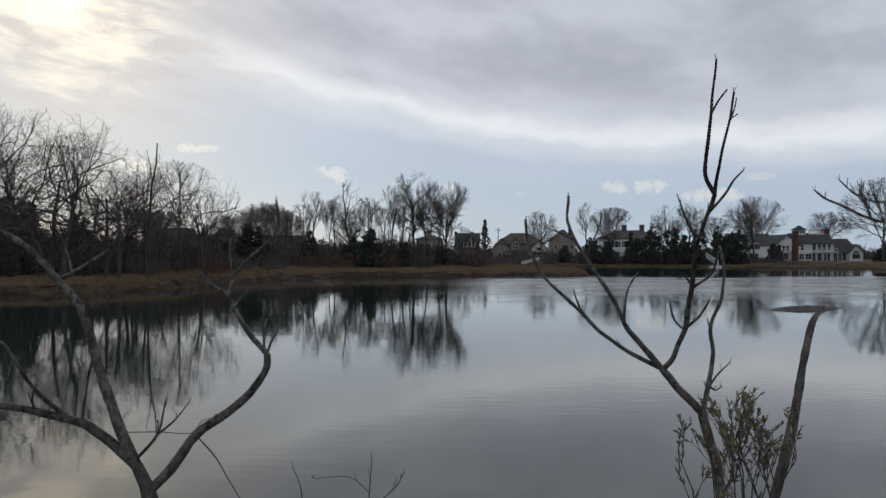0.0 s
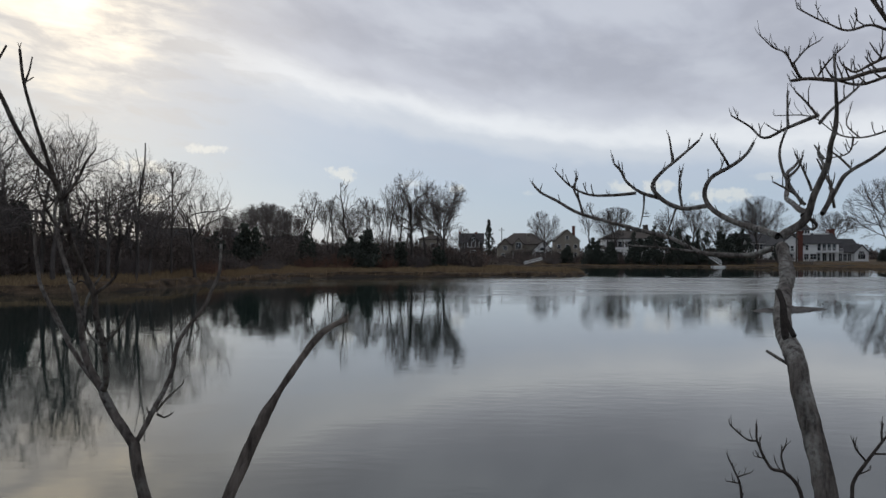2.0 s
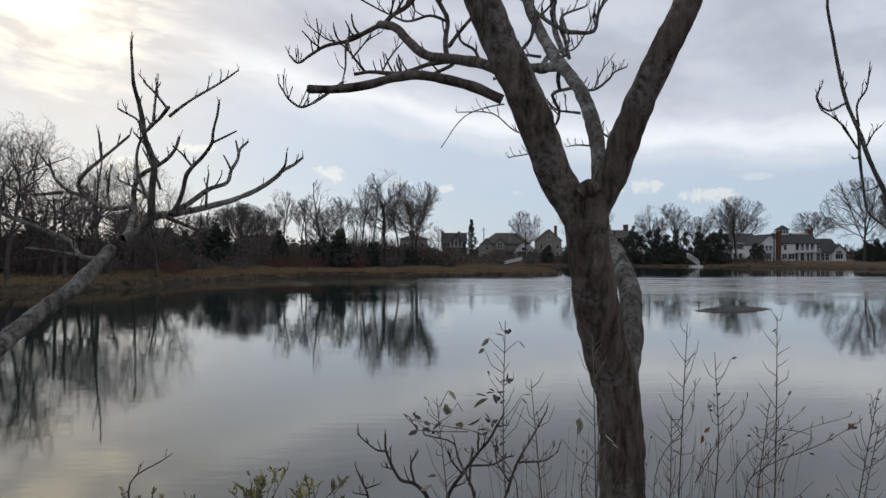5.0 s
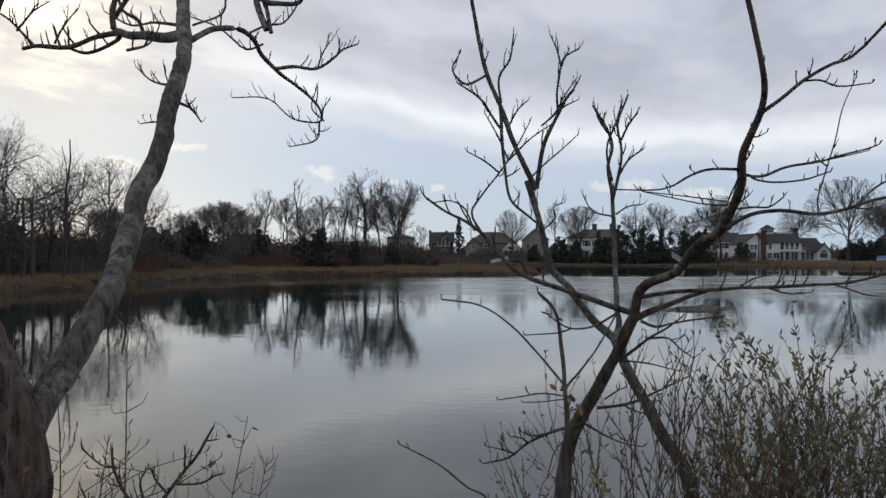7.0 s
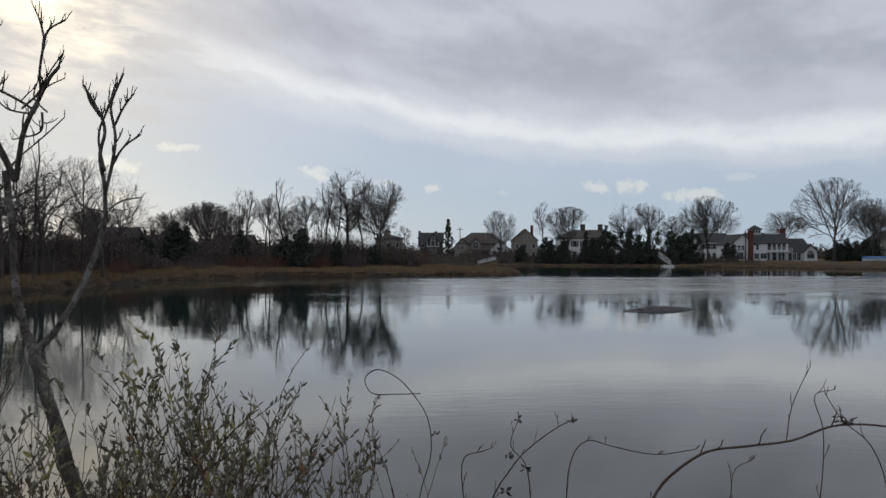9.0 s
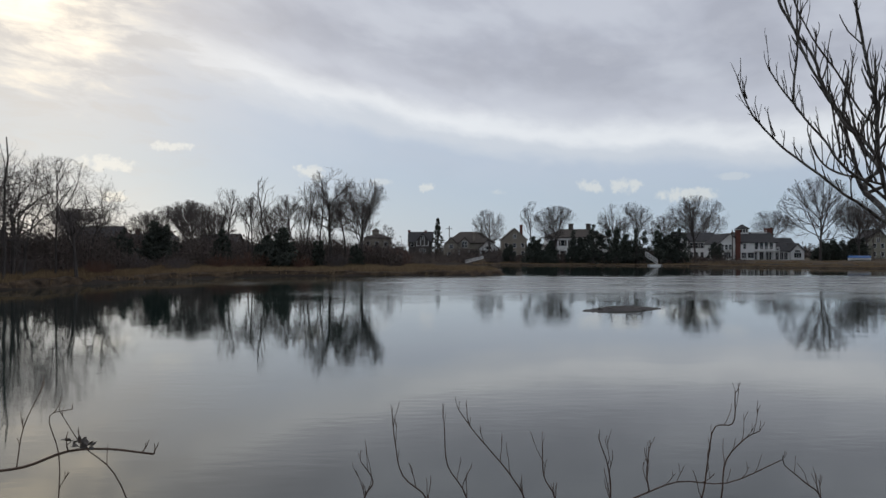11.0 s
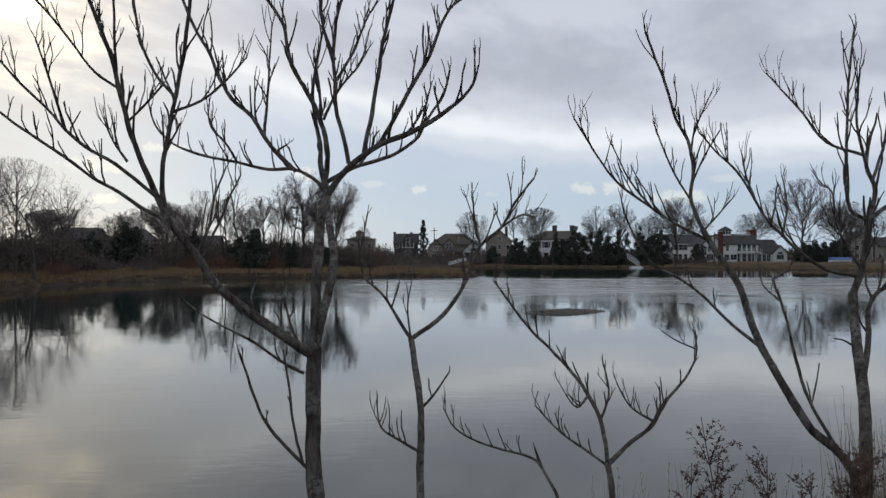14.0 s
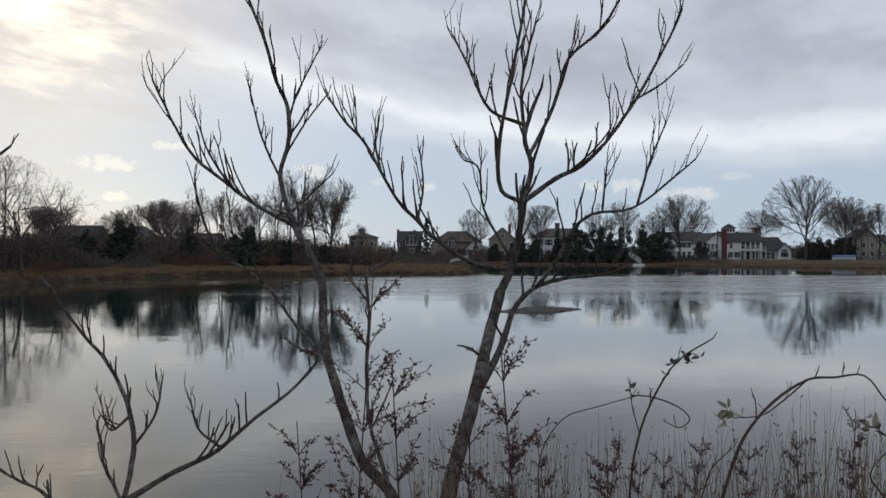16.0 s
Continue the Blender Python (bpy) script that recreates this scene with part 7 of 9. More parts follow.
s.limb(0.0047, 0.0027, 9, 0.104, (-0.960, -0.260, 3.611), (-0.970, -0.285, 3.702), (-0.969, -0.310, 3.817), (-0.979, -0.335, 3.995), (-0.954, -0.361, 4.173))
s.limb(0.0047, 0.0028, 11, 0.104, (-0.604, -0.220, 3.528), (-0.670, -0.235, 3.575), (-0.741, -0.250, 3.670), (-0.793, -0.265, 3.740), (-0.873, -0.280, 3.833), (-0.967, -0.295, 3.992), (-1.024, -0.311, 4.150))
s.limb(0.0047, 0.0028, 9, 0.104, (-0.594, -0.240, 3.511), (-0.594, -0.270, 3.638), (-0.589, -0.300, 3.832), (-0.597, -0.318, 4.011), (-0.570, -0.336, 4.190))
s.limb(0.0047, 0.0028, 6, 0.104, (-0.615, -0.230, 3.611), (-0.627, -0.265, 3.667), (-0.652, -0.300, 3.768))
s.limb(0.0048, 0.0029, 5, 0.104, (-0.583, -0.200, 3.424), (-0.520, -0.180, 3.498), (-0.482, -0.160, 3.555))
s.limb(0.0057, 0.0030, 8, 0.104, (-0.439, -0.200, 3.457), (-0.358, -0.170, 3.499), (-0.283, -0.140, 3.576), (-0.226, -0.110, 3.656))
s.limb(0.0057, 0.0028, 11, 0.104, (-0.425, -0.220, 3.500), (-0.483, -0.235, 3.573), (-0.514, -0.250, 3.648), (-0.534, -0.265, 3.752), (-0.535, -0.280, 3.836), (-0.549, -0.301, 4.015), (-0.527, -0.322, 4.193))
s.limb(0.0048, 0.0029, 5, 0.104, (-0.585, -0.190, 3.299), (-0.624, -0.200, 3.361), (-0.647, -0.210, 3.418))
s.limb(0.0059, 0.0030, 6, 0.104, (-0.391, -0.110, 3.005), (-0.355, -0.093, 3.088), (-0.339, -0.077, 3.199), (-0.308, -0.060, 3.295))
s.limb(0.0059, 0.0031, 5, 0.104, (-0.379, -0.110, 2.985), (-0.327, -0.077, 3.105), (-0.293, -0.043, 3.212), (-0.269, -0.010, 3.276))
s.limb(0.0051, 0.0031, 4, 0.070, (-0.208, -0.040, 2.791), (-0.229, -0.025, 2.857), (-0.220, -0.010, 2.907))
s.limb(0.0062, 0.0031, 4, 0.070, (-0.076, 0.000, 2.701), (-0.107, 0.013, 2.782), (-0.122, 0.027, 2.875), (-0.111, 0.040, 2.926))
s.limb(0.0051, 0.0031, 3, 0.070, (-0.132, 0.000, 2.726), (-0.138, 0.020, 2.803), (-0.166, 0.040, 2.874))
s.limb(0.0073, 0.0041, 2, 0.060, (-0.049, 0.030, 2.262), (-0.128, 0.022, 2.347), (-0.190, 0.014, 2.432), (-0.226, 0.006, 2.516), (-0.251, -0.002, 2.599), (-0.273, -0.010, 2.670))
s.limb(0.0062, 0.0041, 2, 0.060, (-0.061, 0.030, 2.272), (-0.095, 0.020, 2.430), (-0.107, 0.010, 2.556), (-0.126, 0.000, 2.676))
s.limb(0.0063, 0.0030, 3, 0.070, (-0.061, 0.050, 2.587), (-0.138, 0.028, 2.632), (-0.220, 0.006, 2.697), (-0.311, -0.016, 2.750), (-0.400, -0.038, 2.807), (-0.456, -0.060, 2.857))
s.limb(0.0156, 0.0160, 0, 0.000, (-0.024, 0.060, 2.674), (0.004, 0.090, 2.812), (0.024, 0.160, 2.934), (0.019, 0.260, 3.008), (-0.002, 0.360, 3.058), (-0.020, 0.460, 3.112), (-0.046, 0.590, 3.182), (-0.066, 0.700, 3.274), (-0.084, 0.770, 3.326))
s.limb(0.0103, 0.0047, 9, 0.100, (-0.078, 0.770, 3.324), (-0.020, 0.740, 3.355), (0.053, 0.700, 3.385), (0.156, 0.660, 3.411), (0.232, 0.660, 3.439), (0.302, 0.680, 3.487), (0.336, 0.710, 3.525), (0.360, 0.740, 3.576), (0.401, 0.790, 3.654), (0.439, 0.820, 3.712), (0.461, 0.840, 3.782), (0.478, 0.870, 3.855))
s.limb(0.0067, 0.0034, 5, 0.090, (0.331, 0.710, 3.521), (0.355, 0.720, 3.605), (0.375, 0.740, 3.700), (0.392, 0.760, 3.766))
s.limb(0.0066, 0.0034, 4, 0.080, (0.072, 0.680, 3.387), (0.119, 0.700, 3.452), (0.151, 0.720, 3.493))
s.limb(0.0137, 0.0047, 9, 0.100, (-0.084, 0.770, 3.326), (-0.107, 0.800, 3.403), (-0.112, 0.820, 3.498), (-0.132, 0.840, 3.594), (-0.151, 0.860, 3.738), (-0.135, 0.870, 3.881), (-0.112, 0.880, 4.016))
s.done()

# crooked sapling
s = Stem("sapling", "thin crooked grey sapling beside the broad tree", "tree", (11.92, 4.90), "bark", 27)
s.limb(0.0130, 0.0115, 0, 0.000, (0.000, 0.000, 2.072), (-0.004, 0.062, 2.302), (-0.000, 0.140, 2.454), (-0.017, 0.225, 2.571), (-0.037, 0.310, 2.695))
s.limb(0.0072, 0.0031, 6, 0.115, (-0.037, 0.310, 2.695), (-0.084, 0.348, 2.760), (-0.143, 0.386, 2.851), (-0.217, 0.424, 2.920), (-0.232, 0.462, 3.014), (-0.212, 0.500, 3.159))
s.limb(0.0090, 0.0043, 8, 0.136, (-0.037, 0.310, 2.695), (0.083, 0.361, 2.782), (0.165, 0.430, 2.896), (0.230, 0.514, 3.039), (0.319, 0.555, 3.113), (0.378, 0.610, 3.215), (0.464, 0.666, 3.321))
s.limb(0.0058, 0.0032, 4, 0.105, (0.230, 0.514, 3.039), (0.213, 0.572, 3.138), (0.208, 0.630, 3.246))
s.limb(0.0049, 0.0021, 3, 0.088, (0.308, 0.550, 3.104), (0.404, 0.580, 3.164), (0.456, 0.573, 3.151))
s.limb(0.0051, 0.0028, 1, 0.066, (-0.002, 0.150, 2.469), (0.049, 0.189, 2.521), (0.100, 0.235, 2.587))
s.limb(0.0045, 0.0020, 3, 0.085, (-0.037, 0.310, 2.695), (-0.052, 0.379, 2.804), (-0.032, 0.448, 2.919))
s.limb(0.0059, 0.0027, 8, 0.088, (-0.003, 0.081, 2.340), (-0.068, 0.093, 2.375), (-0.135, 0.118, 2.416), (-0.152, 0.161, 2.472))
s.done()

# low sumac
s = Stem("sapling", "low bare shrubby tree with antler-like twigs", "tree", (12.72, 5.60), "bark", 28)
s.limb(0.0135, 0.0126, 0, 0.000, (0.000, 0.000, 1.891), (-0.001, 0.050, 2.059), (-0.006, 0.072, 2.107))
s.limb(0.0069, 0.0035, 9, 0.109, (-0.006, 0.069, 2.101), (-0.075, 0.164, 2.142), (-0.152, 0.260, 2.184), (-0.195, 0.355, 2.216), (-0.264, 0.450, 2.285))
s.limb(0.0099, 0.0046, 12, 0.108, (-0.006, 0.072, 2.107), (-0.008, 0.170, 2.255), (-0.050, 0.250, 2.369), (-0.111, 0.314, 2.464), (-0.203, 0.378, 2.563), (-0.307, 0.400, 2.669), (-0.388, 0.408, 2.778), (-0.463, 0.414, 2.881))
s.limb(0.0062, 0.0022, 7, 0.087, (-0.050, 0.250, 2.369), (-0.110, 0.221, 2.322), (-0.177, 0.288, 2.420))
s.limb(0.0109, 0.0038, 10, 0.117, (-0.006, 0.072, 2.107), (0.124, 0.182, 2.175), (0.255, 0.291, 2.228), (0.337, 0.401, 2.299), (0.479, 0.511, 2.405), (0.573, 0.620, 2.503), (0.599, 0.730, 2.603))
s.limb(0.0046, 0.0025, 1, 0.064, (0.580, 0.648, 2.528), (0.484, 0.668, 2.571), (0.409, 0.671, 2.620))
s.limb(0.0063, 0.0023, 9, 0.096, (0.266, 0.305, 2.237), (0.168, 0.348, 2.297), (0.117, 0.415, 2.399))
s.limb(0.0061, 0.0034, 7, 0.093, (-0.014, 0.180, 2.269), (0.041, 0.244, 2.369), (0.039, 0.324, 2.489))
s.limb(0.0077, 0.0035, 10, 0.103, (-0.191, 0.000, 1.893), (-0.250, 0.075, 2.029), (-0.308, 0.150, 2.109), (-0.422, 0.225, 2.129), (-0.541, 0.300, 2.151), (-0.651, 0.375, 2.201), (-0.698, 0.450, 2.276))
s.done()

# leaning stem tree
s = Stem("sapling", "slim grey tree leaning out with forked top", "tree", (13.69, 5.50), "bark", 29)
s.limb(0.0189, 0.0137, 0, 0.000, (0.000, 0.000, 2.082), (-0.048, 0.028, 2.183), (-0.141, 0.074, 2.270), (-0.195, 0.129, 2.380), (-0.241, 0.185, 2.494), (-0.279, 0.231, 2.593), (-0.306, 0.297, 2.716), (-0.319, 0.366, 2.844), (-0.355, 0.406, 2.933), (-0.410, 0.432, 3.024), (-0.455, 0.457, 3.117))
s.limb(0.0101, 0.0051, 10, 0.163, (-0.455, 0.457, 3.117), (-0.501, 0.495, 3.258), (-0.477, 0.533, 3.403), (-0.488, 0.571, 3.552), (-0.536, 0.597, 3.653), (-0.585, 0.600, 3.822), (-0.633, 0.600, 3.943), (-0.686, 0.600, 4.088))
s.limb(0.0083, 0.0041, 14, 0.181, (-0.433, 0.444, 3.070), (-0.548, 0.462, 3.128), (-0.641, 0.477, 3.187), (-0.735, 0.497, 3.258), (-0.829, 0.516, 3.330), (-0.903, 0.541, 3.427), (-0.966, 0.570, 3.538), (-1.035, 0.601, 3.664))
s.limb(0.0056, 0.0030, 6, 0.143, (-0.688, 0.487, 3.222), (-0.783, 0.523, 3.354), (-0.859, 0.571, 3.539))
s.limb(0.0057, 0.0031, 6, 0.145, (-0.483, 0.552, 3.478), (-0.452, 0.584, 3.602), (-0.377, 0.600, 3.767))
s.limb(0.0056, 0.0031, 6, 0.145, (-0.501, 0.495, 3.258), (-0.584, 0.541, 3.428), (-0.650, 0.598, 3.653))
s.limb(0.0055, 0.0030, 4, 0.123, (-0.455, 0.457, 3.117), (-0.385, 0.474, 3.187), (-0.300, 0.497, 3.273))
s.limb(0.0047, 0.0031, 4, 0.126, (-0.486, 0.519, 3.349), (-0.417, 0.551, 3.477), (-0.327, 0.584, 3.607))
s.limb(0.0079, 0.0048, 4, 0.119, (-0.036, 0.021, 2.158), (-0.088, 0.087, 2.287), (-0.122, 0.133, 2.379), (-0.142, 0.216, 2.553), (-0.140, 0.313, 2.736), (-0.146, 0.347, 2.800), (-0.152, 0.393, 2.888), (-0.074, 0.412, 2.937))
s.limb(0.0077, 0.0040, 8, 0.140, (-0.279, 0.231, 2.593), (-0.394, 0.288, 2.695), (-0.503, 0.356, 2.822), (-0.615, 0.402, 2.910), (-0.707, 0.415, 2.956), (-0.802, 0.465, 3.140), (-0.832, 0.497, 3.258))
s.limb(0.0041, 0.0027, 0, 0.000, (-0.118, 0.128, 2.367), (-0.075, 0.166, 2.455), (-0.044, 0.203, 2.533))
s.limb(0.0044, 0.0019, 4, 0.096, (-0.146, 0.343, 2.792), (-0.210, 0.379, 2.866), (-0.216, 0.428, 3.001))
s.done()

# twin stem tree
s = Stem("tree", "grey bare tree with twin stems and upswept branches", "tree", (13.82, 5.65), "bark", 30)
s.limb(0.0283, 0.0220, 0, 0.000, (0.000, 0.000, 2.031), (0.045, 0.080, 2.229), (0.113, 0.221, 2.416), (0.164, 0.355, 2.579), (0.240, 0.523, 2.805))
s.limb(0.0143, 0.0084, 4, 0.139, (0.113, 0.221, 2.416), (0.218, 0.355, 2.579), (0.305, 0.490, 2.757), (0.394, 0.540, 2.828), (0.520, 0.541, 2.866))
s.limb(0.0079, 0.0032, 6, 0.139, (0.520, 0.541, 2.866), (0.670, 0.541, 2.878), (0.788, 0.542, 2.918))
s.limb(0.0177, 0.0087, 8, 0.184, (0.240, 0.523, 2.805), (0.295, 0.542, 2.928), (0.321, 0.544, 3.052), (0.334, 0.547, 3.177), (0.373, 0.550, 3.327), (0.346, 0.585, 3.457), (0.401, 0.638, 3.618))
s.limb(0.0099, 0.0056, 11, 0.191, (0.334, 0.547, 3.177), (0.247, 0.548, 3.227), (0.245, 0.585, 3.456), (0.290, 0.656, 3.672), (0.336, 0.726, 3.897), (0.394, 0.770, 4.201))
s.limb(0.0080, 0.0045, 8, 0.190, (0.346, 0.585, 3.457), (0.342, 0.657, 3.673), (0.376, 0.710, 3.840), (0.415, 0.754, 3.984))
s.limb(0.0109, 0.0045, 15, 0.212, (0.334, 0.547, 3.177), (0.473, 0.548, 3.277), (0.574, 0.549, 3.327), (0.685, 0.576, 3.431), (0.809, 0.629, 3.592), (0.979, 0.717, 3.870), (1.076, 0.770, 4.057))
s.limb(0.0051, 0.0033, 2, 0.145, (0.830, 0.640, 3.626), (0.956, 0.669, 3.703), (1.056, 0.697, 3.792))
s.limb(0.0090, 0.0045, 11, 0.212, (0.363, 0.563, 3.376), (0.477, 0.635, 3.592), (0.553, 0.705, 3.814), (0.701, 0.749, 3.957), (0.859, 0.776, 4.205))
s.limb(0.0081, 0.0036, 11, 0.205, (0.345, 0.603, 3.511), (0.214, 0.715, 3.592), (0.147, 0.827, 3.760), (0.102, 0.938, 3.894), (0.050, 1.050, 4.027))
s.limb(0.0099, 0.0043, 15, 0.204, (0.281, 0.537, 2.897), (0.120, 0.538, 2.928), (-0.029, 0.540, 3.027), (-0.104, 0.541, 3.102), (-0.178, 0.543, 3.176), (-0.252, 0.545, 3.301), (-0.324, 0.572, 3.429), (-0.397, 0.599, 3.508), (-0.486, 0.639, 3.631))
s.limb(0.0059, 0.0032, 4, 0.160, (-0.104, 0.541, 3.102), (-0.078, 0.544, 3.251), (-0.095, 0.561, 3.395))
s.limb(0.0060, 0.0032, 4, 0.161, (-0.252, 0.545, 3.301), (-0.275, 0.564, 3.402), (-0.283, 0.603, 3.521))
s.limb(0.0089, 0.0029, 8, 0.147, (0.394, 0.540, 2.828), (0.481, 0.500, 2.953), (0.528, 0.460, 3.063), (0.598, 0.420, 3.122), (0.750, 0.380, 3.144), (0.898, 0.340, 3.260), (0.976, 0.300, 3.330))
s.limb(0.0057, 0.0031, 6, 0.173, (0.768, 0.375, 3.159), (0.821, 0.379, 3.334), (0.900, 0.433, 3.490))
s.limb(0.0048, 0.0030, 4, 0.153, (0.636, 0.410, 3.128), (0.656, 0.414, 3.314))
s.limb(0.0056, 0.0030, 0, 0.000, (0.158, 0.338, 2.559), (0.102, 0.360, 2.597), (0.056, 0.367, 2.606))
s.limb(0.0059, 0.0032, 8, 0.159, (0.295, 0.542, 2.928), (0.172, 0.546, 3.152), (0.148, 0.550, 3.327), (0.093, 0.550, 3.352))
s.done()

# loop vine
s = Stem("bramble", "thin curling bare vine above the bank", "shrub", (7.25, 3.42), "twig", 31)
s.limb(0.0014, 0.0012, 0, 0.000, (0.000, 0.000, 2.381), (0.031, 0.000, 2.507), (0.021, 0.000, 2.591), (-0.007, 0.000, 2.640), (-0.056, 0.000, 2.692), (-0.105, 0.000, 2.711), (-0.134, 0.000, 2.689), (-0.119, 0.000, 2.654), (-0.056, 0.000, 2.650), (0.003, 0.000, 2.651))
s.done()

# arching bramble
s = Stem("bramble", "arching bramble stems with a few dark leaves", "shrub", (7.85, 3.50), "twig_brown", 32)
s.limb(0.0041, 0.0025, 6, 0.044, (0.000, 0.000, 2.351), (0.074, 0.000, 2.441), (0.147, 0.000, 2.485), (0.250, 0.000, 2.499), (0.368, 0.000, 2.514), (0.471, 0.000, 2.550), (0.560, 0.000, 2.555), (0.663, 0.000, 2.543))
s.limb(0.0018, 0.0012, 4, 0.038, (-0.220, 0.000, 2.354), (-0.198, 0.000, 2.486), (-0.161, 0.000, 2.515), (-0.103, 0.000, 2.500), (0.015, 0.000, 2.478), (0.118, 0.000, 2.492))
s.limb(0.0018, 0.0009, 3, 0.035, (-0.484, 0.000, 2.352), (-0.484, 0.000, 2.472), (-0.440, 0.000, 2.486), (-0.414, 0.000, 2.495))
s.limb(0.0015, 0.0009, 3, 0.035, (0.353, 0.000, 2.512), (0.368, 0.000, 2.602), (0.416, 0.000, 2.705))
s.limb(0.0015, 0.0009, 3, 0.035, (0.441, 0.000, 2.364), (0.449, 0.000, 2.543), (0.428, 0.000, 2.631), (0.479, 0.000, 2.646))
s.limb(0.0018, 0.0009, 3, 0.038, (0.618, 0.000, 2.352), (0.575, 0.000, 2.499), (0.501, 0.000, 2.565), (0.457, 0.000, 2.631))
s.limb(0.0015, 0.0009, 3, 0.038, (0.206, 0.000, 2.353), (0.221, 0.000, 2.441), (0.265, 0.000, 2.463))
s.leaves("leaf_dark", 6, 0.021, (0.494, 0.000, 2.565))
s.leaves("leaf_dark", 6, 0.021, (0.479, 0.000, 2.572))
s.leaves("leaf_dark", 6, 0.021, (0.516, 0.000, 2.561))
s.done()

# leafy bramble
s = Stem("bramble", "thin bramble stems with small dark leaves", "shrub", (7.47, 4.00), "twig_brown", 33)
s.limb(0.0026, 0.0016, 5, 0.048, (0.000, 0.000, 2.193), (0.064, 0.000, 2.302), (0.110, 0.000, 2.357), (0.220, 0.000, 2.439), (0.261, 0.000, 2.458))
s.limb(0.0022, 0.0012, 4, 0.048, (0.128, 0.000, 2.193), (0.110, 0.000, 2.321), (0.064, 0.000, 2.376), (0.088, 0.000, 2.463))
s.limb(0.0022, 0.0012, 4, 0.048, (-0.311, 0.000, 2.193), (-0.330, 0.000, 2.267), (-0.348, 0.000, 2.321), (-0.385, 0.000, 2.413))
s.leaves("leaf_dark", 6, 0.024, (0.086, 0.000, 2.463))
s.leaves("leaf_dark", 8, 0.024, (0.261, 0.000, 2.452))
s.leaves("leaf_dark", 6, 0.024, (0.055, 0.000, 2.348))
s.leaves("leaf_dark", 6, 0.024, (0.110, 0.000, 2.302))
s.leaves("leaf_dark", 5, 0.021, (-0.183, 0.000, 2.413))
s.leaves("leaf_dark", 6, 0.024, (-0.348, 0.000, 2.321))
s.leaves("leaf_dark", 6, 0.024, (0.046, 0.000, 2.229))
s.done()

# bank twigs
s = Stem("bramble", "low bare bramble twigs rising from the bank", "shrub", (9.14, 4.10), "twig_brown", 34)
s.limb(0.0027, 0.0015, 6, 0.069, (0.000, 0.000, 2.239), (-0.077, 0.000, 2.316), (-0.102, 0.000, 2.418), (-0.111, 0.000, 2.509))
s.limb(0.0027, 0.0015, 5, 0.069, (-0.196, 0.000, 2.249), (-0.170, 0.000, 2.299), (-0.209, 0.000, 2.364))
s.limb(0.0027, 0.0015, 7, 0.069, (0.299, 0.000, 2.238), (0.256, 0.000, 2.315), (0.187, 0.000, 2.400), (0.136, 0.000, 2.460), (0.094, 0.000, 2.520))
s.limb(0.0027, 0.0015, 5, 0.069, (0.393, 0.000, 2.242), (0.358, 0.000, 2.314), (0.353, 0.000, 2.417))
s.limb(0.0027, 0.0015, 4, 0.069, (0.119, 0.000, 2.247), (0.060, 0.000, 2.350), (0.051, 0.000, 2.460))
s.limb(0.0027, 0.0015, 4, 0.069, (0.564, 0.000, 2.241), (0.555, 0.000, 2.347), (0.530, 0.000, 2.424))
s.limb(0.0027, 0.0015, 5, 0.069, (0.847, 0.000, 2.243), (0.865, 0.000, 2.346), (0.891, 0.000, 2.466), (0.943, 0.000, 2.474), (0.953, 0.000, 2.569))
s.limb(0.0027, 0.0015, 5, 0.069, (0.908, 0.000, 2.243), (0.925, 0.000, 2.363), (0.986, 0.000, 2.431), (1.029, 0.000, 2.452))
s.limb(0.0027, 0.0015, 6, 0.069, (0.633, 0.000, 2.244), (0.770, 0.000, 2.295), (0.925, 0.000, 2.291), (1.098, 0.000, 2.362))
s.limb(0.0021, 0.0015, 2, 0.051, (1.461, 0.000, 2.240), (1.456, 0.000, 2.344), (1.505, 0.000, 2.398))
s.limb(0.0021, 0.0015, 2, 0.051, (1.670, 0.000, 2.291), (1.600, 0.000, 2.360), (1.527, 0.000, 2.357))
s.limb(0.0027, 0.0015, 5, 0.069, (0.684, 0.000, 2.263), (0.676, 0.000, 2.313), (0.684, 0.000, 2.398))
s.limb(0.0027, 0.0015, 5, 0.069, (1.219, 0.000, 2.242), (1.167, 0.000, 2.293), (1.106, 0.000, 2.345))
s.done()

# rose stem
s = Stem("bramble", "thorny green-brown rose stem with small leaves", "shrub", (14.31, 5.08), "twig_brown", 35)
s.limb(0.0037, 0.0019, 4, 0.037, (0.000, 0.000, 2.270), (0.026, 0.000, 2.460), (0.072, 0.000, 2.582), (0.134, 0.000, 2.674), (0.229, 0.000, 2.735))
s.limb(0.0018, 0.0013, 3, 0.037, (0.032, 0.000, 2.476), (0.011, 0.000, 2.552), (0.004, 0.000, 2.613))
s.limb(0.0024, 0.0013, 2, 0.030, (0.007, 0.000, 2.582), (0.057, 0.000, 2.579), (0.134, 0.000, 2.552), (0.167, 0.000, 2.518), (0.141, 0.000, 2.495), (0.100, 0.000, 2.511))
s.limb(0.0018, 0.0013, 1, 0.030, (-0.241, 0.000, 2.294), (-0.234, 0.000, 2.431), (-0.173, 0.000, 2.522), (-0.081, 0.000, 2.552), (0.026, 0.000, 2.582))
s.leaves("leaf_dark", 4, 0.024, (0.134, 0.000, 2.674))
s.leaves("leaf_dark", 4, 0.024, (0.157, 0.000, 2.697))
s.leaves("leaf_dark", 4, 0.024, (0.195, 0.000, 2.686))
s.leaves("leaf_dark", 4, 0.024, (0.103, 0.000, 2.636))
s.leaves("leaf_dark", 4, 0.024, (0.003, 0.000, 2.601))
s.leaves("leaf_dark", 4, 0.024, (0.172, 0.000, 2.674))
